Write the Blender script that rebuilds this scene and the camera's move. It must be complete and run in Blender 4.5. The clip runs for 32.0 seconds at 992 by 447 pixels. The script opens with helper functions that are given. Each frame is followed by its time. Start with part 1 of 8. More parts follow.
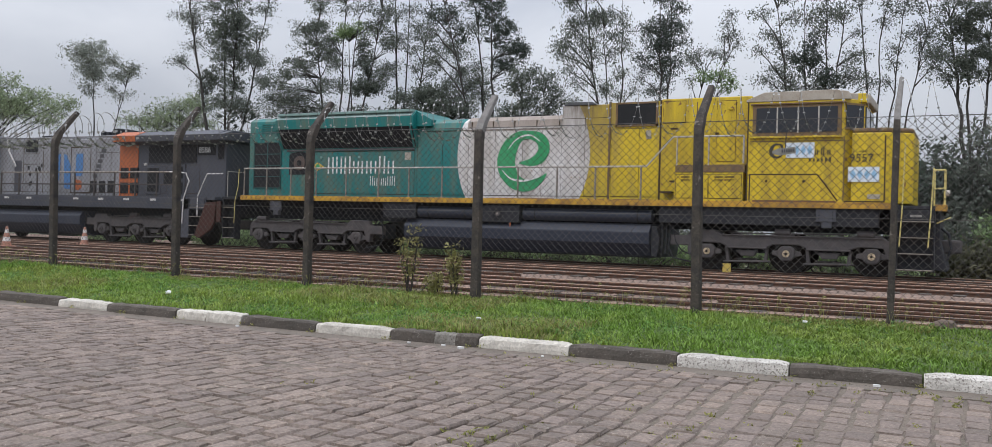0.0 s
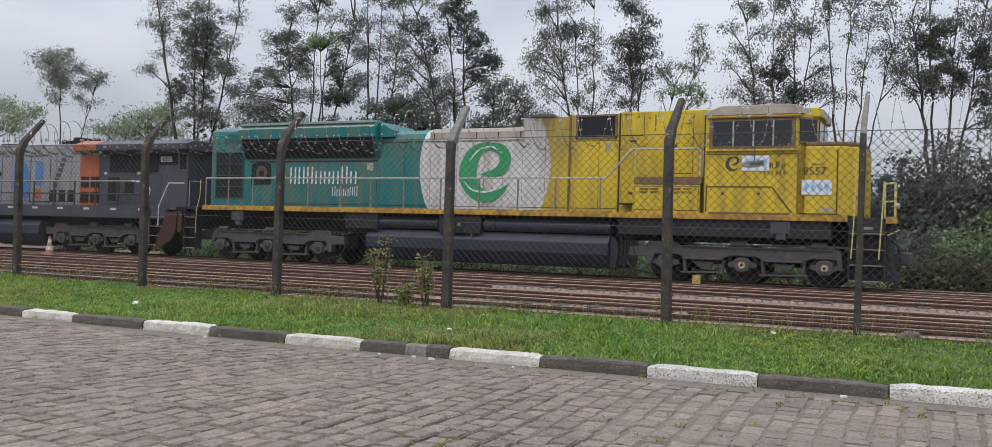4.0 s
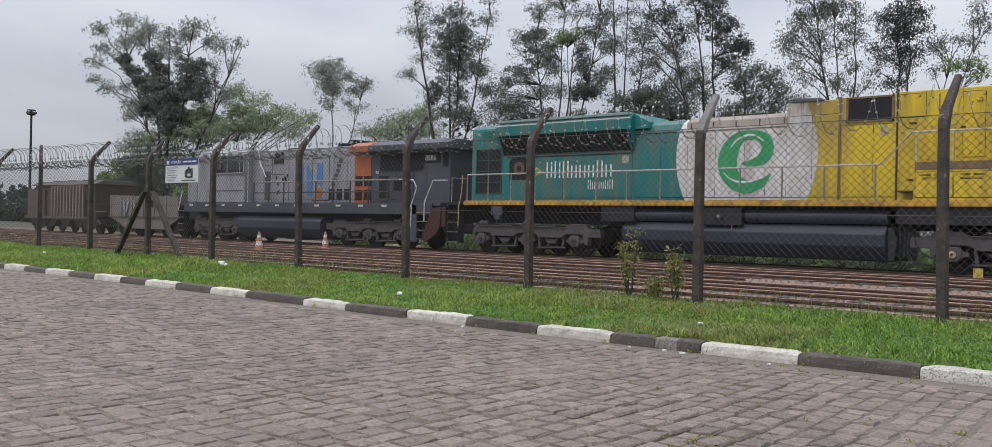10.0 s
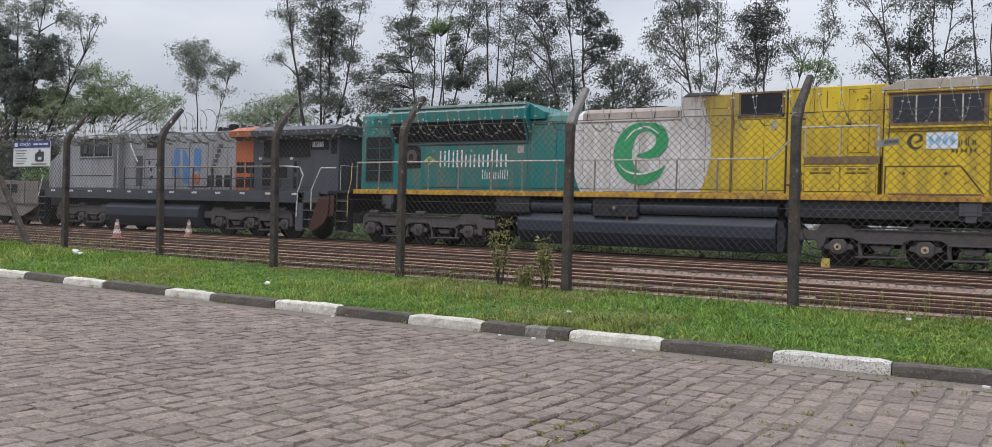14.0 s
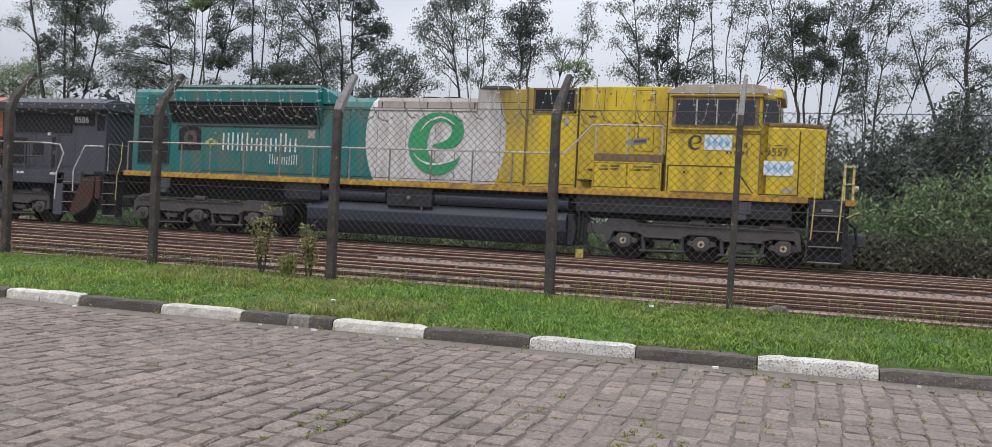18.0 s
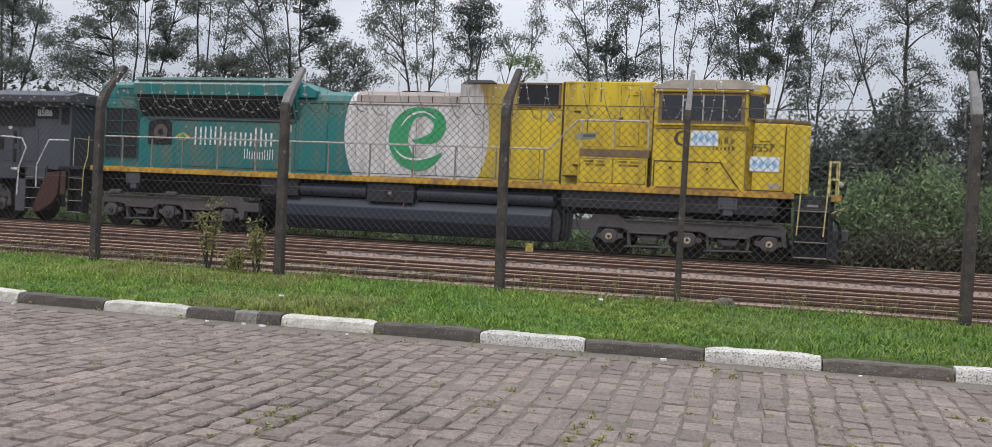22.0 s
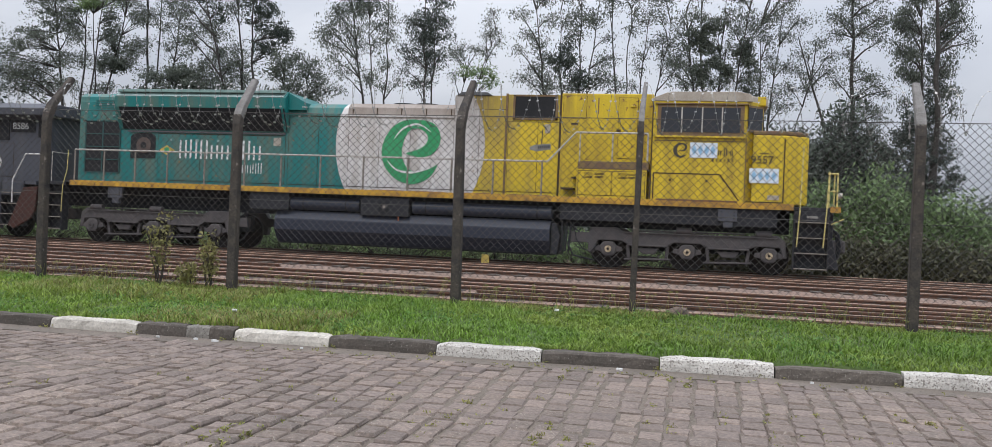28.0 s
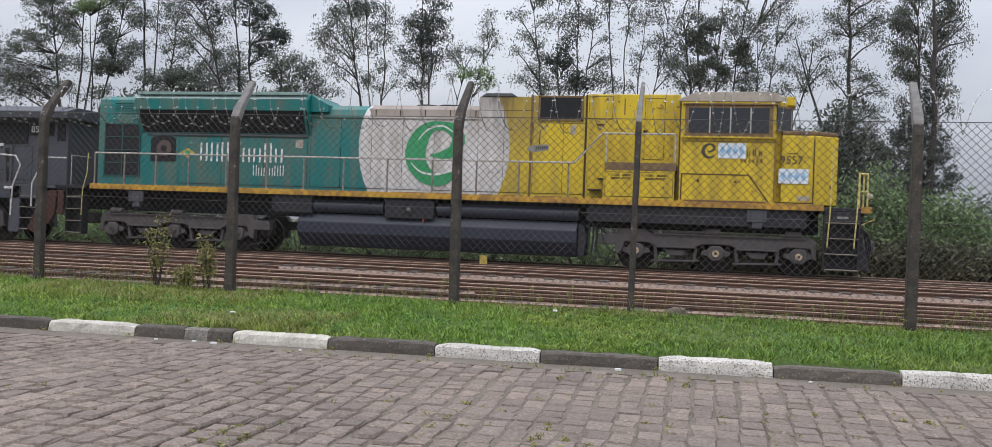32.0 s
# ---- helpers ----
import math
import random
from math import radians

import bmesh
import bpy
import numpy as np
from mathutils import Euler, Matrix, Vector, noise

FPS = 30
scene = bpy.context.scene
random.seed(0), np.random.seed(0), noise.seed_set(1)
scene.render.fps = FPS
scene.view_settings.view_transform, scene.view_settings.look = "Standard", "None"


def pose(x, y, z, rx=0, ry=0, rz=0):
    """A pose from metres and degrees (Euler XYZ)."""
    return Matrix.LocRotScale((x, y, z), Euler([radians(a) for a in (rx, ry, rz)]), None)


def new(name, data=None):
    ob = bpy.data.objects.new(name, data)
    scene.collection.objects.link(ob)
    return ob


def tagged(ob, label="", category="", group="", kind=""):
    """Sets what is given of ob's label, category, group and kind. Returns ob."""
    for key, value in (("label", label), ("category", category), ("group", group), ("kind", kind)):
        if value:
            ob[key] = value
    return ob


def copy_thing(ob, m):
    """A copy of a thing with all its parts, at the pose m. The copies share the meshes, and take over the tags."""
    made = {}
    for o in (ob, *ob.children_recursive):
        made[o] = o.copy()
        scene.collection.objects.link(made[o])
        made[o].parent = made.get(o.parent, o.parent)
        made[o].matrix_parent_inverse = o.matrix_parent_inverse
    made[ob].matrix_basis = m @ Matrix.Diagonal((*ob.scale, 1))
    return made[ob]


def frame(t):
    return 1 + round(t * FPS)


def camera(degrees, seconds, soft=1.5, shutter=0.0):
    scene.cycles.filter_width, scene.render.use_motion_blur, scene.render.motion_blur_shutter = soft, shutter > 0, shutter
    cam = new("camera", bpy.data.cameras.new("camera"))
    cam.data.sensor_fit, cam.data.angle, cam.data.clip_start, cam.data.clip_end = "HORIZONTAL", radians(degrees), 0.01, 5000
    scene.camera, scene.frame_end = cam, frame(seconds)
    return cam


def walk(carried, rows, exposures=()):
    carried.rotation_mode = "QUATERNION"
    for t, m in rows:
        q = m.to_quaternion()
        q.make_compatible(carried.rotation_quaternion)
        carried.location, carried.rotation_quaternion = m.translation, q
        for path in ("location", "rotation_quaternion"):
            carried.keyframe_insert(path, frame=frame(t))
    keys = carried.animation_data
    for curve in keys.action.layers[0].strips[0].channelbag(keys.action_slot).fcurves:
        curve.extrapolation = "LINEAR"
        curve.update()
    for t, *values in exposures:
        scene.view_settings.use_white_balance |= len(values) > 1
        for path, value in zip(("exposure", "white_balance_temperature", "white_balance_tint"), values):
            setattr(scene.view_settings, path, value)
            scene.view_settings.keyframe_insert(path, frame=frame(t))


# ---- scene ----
EYE = (0.0, 0.0, 1.21)
PATH = (
    (0.0, 90.22, -1.61, 27.43),
    (0.5, 90.36, -1.48, 27.34),
    (1.0, 90.44, -1.44, 27.15),
    (1.5, 90.52, -1.51, 26.90),
    (2.0, 90.64, -1.54, 26.65),
    (2.5, 90.76, -1.55, 26.38),
    (3.0, 90.83, -1.58, 26.06),
    (3.5, 90.84, -1.62, 25.79),
    (5.5, 91.50, -2.28, 25.50),
    (6.0, 91.43, -2.34, 25.73),
    (6.5, 91.22, -2.45, 31.04),
    (7.0, 90.99, -2.46, 34.56),
    (7.5, 90.83, -2.21, 35.39),
    (8.0, 90.67, -1.79, 36.57),
    (8.5, 90.52, -1.41, 39.01),
    (9.0, 90.37, -1.28, 40.33),
    (9.5, 90.24, -1.28, 40.62),
    (10.0, 90.10, -1.27, 40.90),
    (10.5, 89.98, -1.26, 41.13),
    (11.0, 89.89, -1.22, 40.87),
    (11.5, 89.85, -1.17, 39.82),
    (12.0, 89.80, -1.16, 39.12),
    (12.5, 89.74, -1.26, 38.47),
    (13.0, 89.69, -1.39, 37.83),
    (13.5, 89.64, -1.51, 36.51),
    (14.0, 89.65, -1.70, 33.02),
    (14.5, 89.65, -1.85, 30.30),
    (15.0, 89.64, -2.00, 27.61),
    (15.5, 89.59, -2.14, 25.03),
    (17.5, 89.51, -2.91, 19.06),
    (18.0, 89.52, -2.91, 18.67),
    (18.5, 89.45, -2.95, 18.28),
    (19.0, 89.40, -2.99, 17.87),
    (19.5, 89.38, -2.96, 17.44),
    (20.0, 89.37, -2.88, 16.99),
    (20.5, 89.35, -2.85, 16.63),
    (21.0, 89.32, -2.84, 16.26),
    (21.5, 89.31, -2.83, 15.91),
    (22.0, 89.32, -2.81, 15.59),
    (22.5, 89.45, -2.74, 15.24),
    (23.0, 89.70, -2.60, 14.68),
    (23.5, 89.90, -2.46, 13.78),
    (24.0, 89.96, -2.36, 13.16),
    (24.5, 89.93, -2.33, 12.94),
    (25.0, 89.88, -2.32, 12.89),
    (25.5, 89.85, -2.33, 12.92),
    (27.5, 90.05, -2.42, 12.89),
    (28.0, 90.15, -2.40, 12.85),
    (28.5, 90.24, -2.35, 12.82),
    (29.0, 90.28, -2.29, 12.78),
    (29.5, 90.29, -2.24, 12.75),
    (30.0, 90.30, -2.21, 12.72),
    (30.5, 90.30, -2.19, 12.70),
    (31.0, 90.28, -2.16, 12.69),
    (31.5, 90.25, -2.12, 12.69),
    (32.0, 90.21, -2.14, 12.73),
)
TRAIN = ((0.0, -3.95), (1.0, -4.07), (2.0, -4.18), (3.0, -4.26), (3.5, -4.28), (5.5, -4.30), (6.0, -4.28), (7.0, -4.24), (8.0, -4.17), (9.0, -4.08), (10.0, -4.00), (11.0, -3.86), (12.0, -3.65), (13.0, -3.38), (14.0, -3.10), (15.0, -2.83), (15.5, -2.70), (17.5, -2.33), (18.0, -2.19), (19.0, -1.94), (20.0, -1.70), (21.0, -1.44), (22.0, -1.19), (23.0, -0.97), (24.0, -0.78), (25.0, -0.58), (25.5, -0.48), (27.5, -0.09), (28.0, 0.01), (29.0, 0.21), (30.0, 0.40), (31.0, 0.60), (32.0, 0.80))
cam = camera(56.2, 32.0, soft=0.75)
walk(cam, [(t, pose(*EYE, rx, ry, rz)) for t, rx, ry, rz in PATH], exposures=((0.0, -0.1), (6.0, -0.13), (11.0, -0.12), (14.0, -0.07), (18.0, 0.0), (23.0, 0.0), (28.0, -0.02), (32.0, -0.04)))

# ---- light: overcast day ----
world = bpy.data.worlds.new("overcast_sky")
scene.world = world
world.use_nodes = True
nt = world.node_tree
nt.nodes.clear()


def node(tree, kind, **sets):
    n = tree.nodes.new(kind)
    for k, v in sets.items():
        n.inputs[k].default_value = v
    return n


SUN_EL, SUN_AZ = 62.0, 200.0
w_out = nt.nodes.new("ShaderNodeOutputWorld")
w_bg = nt.nodes.new("ShaderNodeBackground")
w_sky = nt.nodes.new("ShaderNodeTexSky")
w_sky.sky_type = "NISHITA"
w_sky.sun_disc = False
w_sky.sun_elevation, w_sky.sun_rotation = radians(SUN_EL), radians(SUN_AZ)
w_sky.dust_density, w_sky.air_density = 4.0, 1.0
w_gain = nt.nodes.new("ShaderNodeMix")
w_gain.data_type, w_gain.blend_type = "RGBA", "MULTIPLY"
w_gain.inputs["Factor"].default_value = 1.0
w_gain.inputs["B"].default_value = (0.09, 0.09, 0.09, 1)
w_co = nt.nodes.new("ShaderNodeTexCoord")
w_map = nt.nodes.new("ShaderNodeMapping")
w_map.inputs["Scale"].default_value = (1.6, 1.6, 4.5)
w_n = node(nt, "ShaderNodeTexNoise", Scale=1.2, Detail=6.0, Roughness=0.5, Distortion=0.3)
w_ramp = nt.nodes.new("ShaderNodeValToRGB")
w_ramp.color_ramp.elements[0].position, w_ramp.color_ramp.elements[0].color = 0.36, (0.325, 0.35, 0.41, 1)
w_ramp.color_ramp.elements[1].position, w_ramp.color_ramp.elements[1].color = 0.64, (0.495, 0.515, 0.565, 1)
w_sep = nt.nodes.new("ShaderNodeSeparateXYZ")
# an overcast sky grows brighter towards the zenith
w_grow = nt.nodes.new("ShaderNodeMapRange")
w_grow.inputs["To Min"].default_value, w_grow.inputs["To Max"].default_value = 1.0, 4.4
w_bright = nt.nodes.new("ShaderNodeVectorMath")
w_bright.operation = "SCALE"
w_mix = nt.nodes.new("ShaderNodeMix")
w_mix.data_type = "RGBA"
w_mix.inputs["Factor"].default_value = 0.9
for s, d in ((w_sky.outputs[0], w_gain.inputs["A"]), (w_gain.outputs["Result"], w_mix.inputs["A"]), (w_co.outputs["Generated"], w_map.inputs[0]),
             (w_map.outputs[0], w_n.inputs["Vector"]), (w_n.outputs["Fac"], w_ramp.inputs[0]), (w_ramp.outputs[0], w_mix.inputs["B"]),
             (w_co.outputs["Generated"], w_sep.inputs[0]), (w_sep.outputs["Z"], w_grow.inputs["Value"]),
             (w_mix.outputs["Result"], w_bright.inputs[0]), (w_grow.outputs[0], w_bright.inputs["Scale"]), (w_bright.outputs[0], w_bg.inputs[0]), (w_bg.outputs[0], w_out.inputs[0])):
    nt.links.new(s, d)
w_bg.inputs["Strength"].default_value = 1.0
sun_data = bpy.data.lights.new("sun", "SUN")
sun_data.energy, sun_data.angle, sun_data.color = 0.9, radians(25), (1.0, 0.97, 0.92)
sun = new("sun", sun_data)
sun.rotation_euler = (radians(90 - SUN_EL), 0, radians(180 - SUN_AZ))

# ---- materials ----
MATS = {}


def material(name, color, rough=0.6, metal=0.0, dirt=None, amount=0.4, scale=3.0, grain=0.15, grain_scale=60.0, bump=0.1, streak=False, per_piece=0.0, island=0.0, place=False, speck=None, tint=None):
    """Base colour, broken by dirt at one scale and grain at another, with fine relief."""
    if name in MATS:
        return MATS[name]
    m = bpy.data.materials.new(name)
    m.use_nodes = True
    t = m.node_tree
    b = t.nodes["Principled BSDF"]
    co = t.nodes.new("ShaderNodeTexCoord")
    mp = t.nodes.new("ShaderNodeMapping")
    if streak:
        mp.inputs["Scale"].default_value = (1.0, 1.0, 0.16)
    src = t.nodes.new("ShaderNodeNewGeometry").outputs["Position"] if place else co.outputs["Object"]
    t.links.new(src, mp.inputs[0])
    n1 = node(t, "ShaderNodeTexNoise", Scale=scale, Detail=6.0, Roughness=0.62)
    n2 = node(t, "ShaderNodeTexNoise", Scale=grain_scale, Detail=3.0, Roughness=0.6)
    t.links.new(mp.outputs[0], n1.inputs["Vector"])
    t.links.new(src, n2.inputs["Vector"])
    ramp = t.nodes.new("ShaderNodeMapRange")
    ramp.inputs["From Min"].default_value, ramp.inputs["From Max"].default_value = 0.42, 0.72
    ramp.inputs["To Max"].default_value = amount
    t.links.new(n1.outputs["Fac"], ramp.inputs["Value"])
    mix = t.nodes.new("ShaderNodeMix")
    mix.data_type = "RGBA"
    mix.inputs["A"].default_value = (*color, 1)
    mix.inputs["B"].default_value = (*(dirt or [c * 0.45 for c in color]), 1)
    t.links.new(ramp.outputs[0], mix.inputs["Factor"])
    body = mix.outputs["Result"]
    if speck:
        # worn pits of another colour: (colour, scale, threshold)
        n3 = node(t, "ShaderNodeTexNoise", Scale=speck[1], Detail=2.0, Roughness=0.5)
        t.links.new(src, n3.inputs["Vector"])
        sr = t.nodes.new("ShaderNodeMapRange")
        sr.inputs["From Min"].default_value, sr.inputs["From Max"].default_value = speck[2], speck[2] + 0.06
        t.links.new(n3.outputs["Fac"], sr.inputs["Value"])
        sm = t.nodes.new("ShaderNodeMix")
        sm.data_type = "RGBA"
        sm.inputs["B"].default_value = (*speck[0], 1)
        t.links.new(sr.outputs[0], sm.inputs["Factor"])
        t.links.new(body, sm.inputs["A"])
        body = sm.outputs["Result"]
    g = t.nodes.new("ShaderNodeMapRange")
    g.inputs["From Min"].default_value, g.inputs["From Max"].default_value = 0.3, 0.7
    g.inputs["To Min"].default_value, g.inputs["To Max"].default_value = 1 - grain, 1 + grain
    t.links.new(n2.outputs["Fac"], g.inputs["Value"])
    value = g.outputs[0]
    for amount_, kind, sock in ((per_piece, "ShaderNodeObjectInfo", "Random"), (island, "ShaderNodeNewGeometry", "Random Per Island")):
        if amount_:
            used = sock
            oi = t.nodes.new(kind)
            r = t.nodes.new("ShaderNodeMapRange")
            r.inputs["To Min"].default_value, r.inputs["To Max"].default_value = 1 - amount_, 1 + amount_
            t.links.new(oi.outputs[sock], r.inputs["Value"])
            mul = t.nodes.new("ShaderNodeMath")
            mul.operation = "MULTIPLY"
            t.links.new(value, mul.inputs[0])
            t.links.new(r.outputs[0], mul.inputs[1])
            value = mul.outputs[0]
    if tint:
        # pieces differ in hue as well as in tone
        tm = t.nodes.new("ShaderNodeMath")
        tm.operation = "MULTIPLY"
        tm.inputs[1].default_value = 13.7
        tfr = t.nodes.new("ShaderNodeMath")
        tfr.operation = "FRACT"
        tx = t.nodes.new("ShaderNodeMix")
        tx.data_type = "RGBA"
        tx.inputs["B"].default_value = (*tint, 1)
        t.links.new(oi.outputs[used], tm.inputs[0])
        t.links.new(tm.outputs[0], tfr.inputs[0])
        t.links.new(tfr.outputs[0], tx.inputs["Factor"])
        t.links.new(body, tx.inputs["A"])
        body = tx.outputs["Result"]
    vm = t.nodes.new("ShaderNodeVectorMath")
    vm.operation = "SCALE"
    t.links.new(body, vm.inputs[0])
    t.links.new(value, vm.inputs["Scale"])
    t.links.new(vm.outputs[0], b.inputs["Base Color"])
    b.inputs["Roughness"].default_value = rough
    b.inputs["Metallic"].default_value = metal
    if bump:
        bp = node(t, "ShaderNodeBump", Strength=bump, Distance=0.01)
        t.links.new(n2.outputs["Fac"], bp.inputs["Height"])
        t.links.new(bp.outputs[0], b.inputs["Normal"])
    MATS[name] = m
    return m


def leaf_material(name, color, other, island=0.35):
    m = material(name, color, rough=0.55, dirt=other, amount=0.9, scale=0.5, grain=0.2, grain_scale=4.0, bump=0, island=island)
    t = m.node_tree
    b = t.nodes["Principled BSDF"]
    tr = t.nodes.new("ShaderNodeBsdfTranslucent")
    mx = t.nodes.new("ShaderNodeMixShader")
    mx.inputs[0].default_value = 0.38
    src = b.inputs["Base Color"].links[0].from_socket
    t.links.new(src, tr.inputs[0])
    t.links.new(b.outputs[0], mx.inputs[1])
    t.links.new(tr.outputs[0], mx.inputs[2])
    t.links.new(mx.outputs[0], t.nodes["Material Output"].inputs[0])
    return m


TEAL, WHITE, YELLOW = (0.007, 0.172, 0.164), (0.67, 0.65, 0.635), (0.64, 0.465, 0.018)


def livery():
    """Hood paint: teal at the rear, a white disc, yellow to the front; streaked with soot and rust."""
    m = material("hood_paint", WHITE, rough=0.45, dirt=(0.2, 0.145, 0.085), amount=0.62, scale=2.6, grain=0.07, grain_scale=25, bump=0.04, streak=True, speck=((0.22, 0.13, 0.06), 8, 0.7))
    t = m.node_tree
    mix = next(n for n in t.nodes if n.bl_idname == "ShaderNodeMix")
    co = next(n for n in t.nodes if n.bl_idname == "ShaderNodeTexCoord")
    sep = t.nodes.new("ShaderNodeSeparateXYZ")
    t.links.new(co.outputs["Object"], sep.inputs[0])

    def calc(op, a, b_):
        n = t.nodes.new("ShaderNodeMath")
        n.operation = op
        for i, v in enumerate((a, b_)):
            if isinstance(v, (int, float)):
                n.inputs[i].default_value = v
            else:
                t.links.new(v, n.inputs[i])
        return n.outputs[0]

    cx, cz = -8.53 + 8.5, 3.45 - 0.2
    ex = calc("DIVIDE", calc("SUBTRACT", sep.outputs["X"], cx), 2.26)
    ez = calc("DIVIDE", calc("SUBTRACT", sep.outputs["Z"], cz), 2.6)
    r2 = calc("ADD", calc("MULTIPLY", ex, ex), calc("MULTIPLY", ez, ez))
    inside = calc("LESS_THAN", r2, 1.0)
    front = calc("GREATER_THAN", sep.outputs["X"], cx)
    c1 = t.nodes.new("ShaderNodeMix")
    c1.data_type = "RGBA"
    c1.inputs["A"].default_value, c1.inputs["B"].default_value = (*TEAL, 1), (*YELLOW, 1)
    t.links.new(front, c1.inputs["Factor"])
    c2 = t.nodes.new("ShaderNodeMix")
    c2.data_type = "RGBA"
    c2.inputs["B"].default_value = (*WHITE, 1)
    t.links.new(inside, c2.inputs["Factor"])
    t.links.new(c1.outputs["Result"], c2.inputs["A"])
    # exhaust soot that has run down the raised block behind the stacks
    soot = node(t, "ShaderNodeTexNoise", Scale=5.0, Detail=5.0, Roughness=0.7)
    mp = next(n for n in t.nodes if n.bl_idname == "ShaderNodeMapping")
    t.links.new(mp.outputs[0], soot.inputs["Vector"])
    dx = calc("ABSOLUTE", calc("SUBTRACT", sep.outputs["X"], -6.5 + 8.5), 0)
    near_ = calc("MAXIMUM", calc("SUBTRACT", 1.0, calc("DIVIDE", dx, 1.25)), 0)
    high = calc("MAXIMUM", calc("DIVIDE", calc("SUBTRACT", sep.outputs["Z"], 2.9), 1.25), 0)
    patch = calc("MULTIPLY", calc("MULTIPLY", near_, high), calc("SUBTRACT", calc("MULTIPLY", soot.outputs["Fac"], 2.0), 0.45))
    c3 = t.nodes.new("ShaderNodeMix")
    c3.data_type = "RGBA"
    c3.inputs["B"].default_value = (0.12, 0.085, 0.05, 1)
    t.links.new(calc("MINIMUM", patch, 0.85), c3.inputs["Factor"])
    t.links.new(c2.outputs["Result"], c3.inputs["A"])
    t.links.new(c3.outputs["Result"], mix.inputs["A"])
    return m


HOOD = livery()
YEL = material("yellow_paint", YELLOW, rough=0.45, dirt=(0.22, 0.145, 0.035), amount=0.72, scale=2.6, grain=0.07, grain_scale=25, bump=0.04, streak=True, speck=((0.2, 0.1, 0.04), 8, 0.655))
TEALM = material("teal_paint", TEAL, rough=0.4, dirt=(0.02, 0.07, 0.06), amount=0.5, scale=2.0, grain=0.08, grain_scale=25, bump=0.04, streak=True)
SILL = material("sill_paint", (0.56, 0.32, 0.03), rough=0.55, dirt=(0.17, 0.085, 0.04), amount=0.95, scale=4.0, grain=0.15, bump=0.08)
CABROOF = material("cab_roof_paint", (0.42, 0.38, 0.32), rough=0.6, dirt=(0.2, 0.15, 0.1), amount=0.6, scale=2.5)
BROWNTOP = material("rusty_brown_top", (0.16, 0.10, 0.06), rough=0.8, dirt=(0.32, 0.24, 0.05), amount=0.5, scale=6)
BLACK = material("underframe_black", (0.013, 0.0145, 0.019), rough=0.7, dirt=(0.034, 0.033, 0.036), amount=0.6, scale=3, grain=0.2, bump=0.15)
TANK = material("fuel_tank_paint", (0.024, 0.03, 0.048), rough=0.5, dirt=(0.042, 0.048, 0.062), amount=0.5, scale=1.5, grain=0.12, bump=0.05, streak=True)
TRUCK = material("truck_grime", (0.07, 0.064, 0.065), rough=0.65, dirt=(0.125, 0.105, 0.098), amount=0.6, scale=4, grain=0.25, bump=0.3)
WHEEL = material("wheel_steel", (0.018, 0.016, 0.016), rough=0.55, metal=0.4, dirt=(0.045, 0.03, 0.02), amount=0.7, scale=6)
HUBCAP = material("axle_cap", (0.62, 0.5, 0.33), rough=0.5, metal=0.1, dirt=(0.1, 0.07, 0.04), amount=0.7, scale=12)
DARKGRILLE = material("dark_grille", (0.009, 0.010, 0.012), rough=0.8, dirt=(0.025, 0.025, 0.026), amount=0.5, scale=5)
GRILLE_BAR = material("grille_bar", (0.022, 0.085, 0.082), rough=0.5)
RAILING = material("railing_steel", (0.48, 0.46, 0.42), rough=0.55, dirt=(0.2, 0.13, 0.08), amount=0.5, scale=8)
YRAIL = material("yellow_rail", (0.66, 0.56, 0.2), rough=0.5, dirt=(0.2, 0.14, 0.04), amount=0.5, scale=8)
SEAM = material("panel_seam", (0.06, 0.035, 0.014), rough=0.8, amount=0.5, scale=10)
LETTER = material("white_lettering", (0.72, 0.73, 0.72), rough=0.5, amount=0.15, scale=10)
LETTERDK = material("dark_lettering", (0.06, 0.05, 0.03), rough=0.5, amount=0.3, scale=10)
GREEN = material("emblem_green", (0.03, 0.30, 0.11), rough=0.45, dirt=(0.08, 0.36, 0.18), amount=0.5, scale=2.5, streak=True)
STICKER = material("pale_sticker", (0.68, 0.74, 0.80), rough=0.5, amount=0.1, scale=5)
STICKBLUE = material("blue_print", (0.30, 0.52, 0.72), rough=0.5, amount=0.3, scale=8)
GREY = material("grey_paint", (0.29, 0.295, 0.315), rough=0.5, dirt=(0.13, 0.12, 0.115), amount=0.7, scale=2.4, grain=0.1, bump=0.05, streak=True)
DGREY = material("dark_grey_paint", (0.062, 0.066, 0.082), rough=0.5, dirt=(0.095, 0.095, 0.1), amount=0.5, scale=2, grain=0.1, bump=0.05, streak=True)
SILLG = material("sill_blue_grey", (0.042, 0.048, 0.064), rough=0.55, dirt=(0.075, 0.075, 0.08), amount=0.6, scale=2.5, grain=0.12, bump=0.05, streak=True)
RIBS = material("wagon_rib", (0.26, 0.22, 0.19), rough=0.75, dirt=(0.12, 0.09, 0.075), amount=0.8, scale=2.5, streak=True, bump=0.1)
ORANGE = material("orange_paint", (0.46, 0.125, 0.04), rough=0.5, dirt=(0.25, 0.07, 0.03), amount=0.5, scale=3, streak=True)
BLUEM = material("blue_emblem", (0.07, 0.20, 0.44), rough=0.5, amount=0.2, scale=5)
RUST = material("rusty_red_steel", (0.058, 0.021, 0.014), rough=0.85, dirt=(0.04, 0.022, 0.018), amount=0.7, scale=5, bump=0.2)
PALEMARK = material("faded_paint", (0.3, 0.31, 0.33), rough=0.8, dirt=(0.16, 0.14, 0.13), amount=0.9, scale=5)
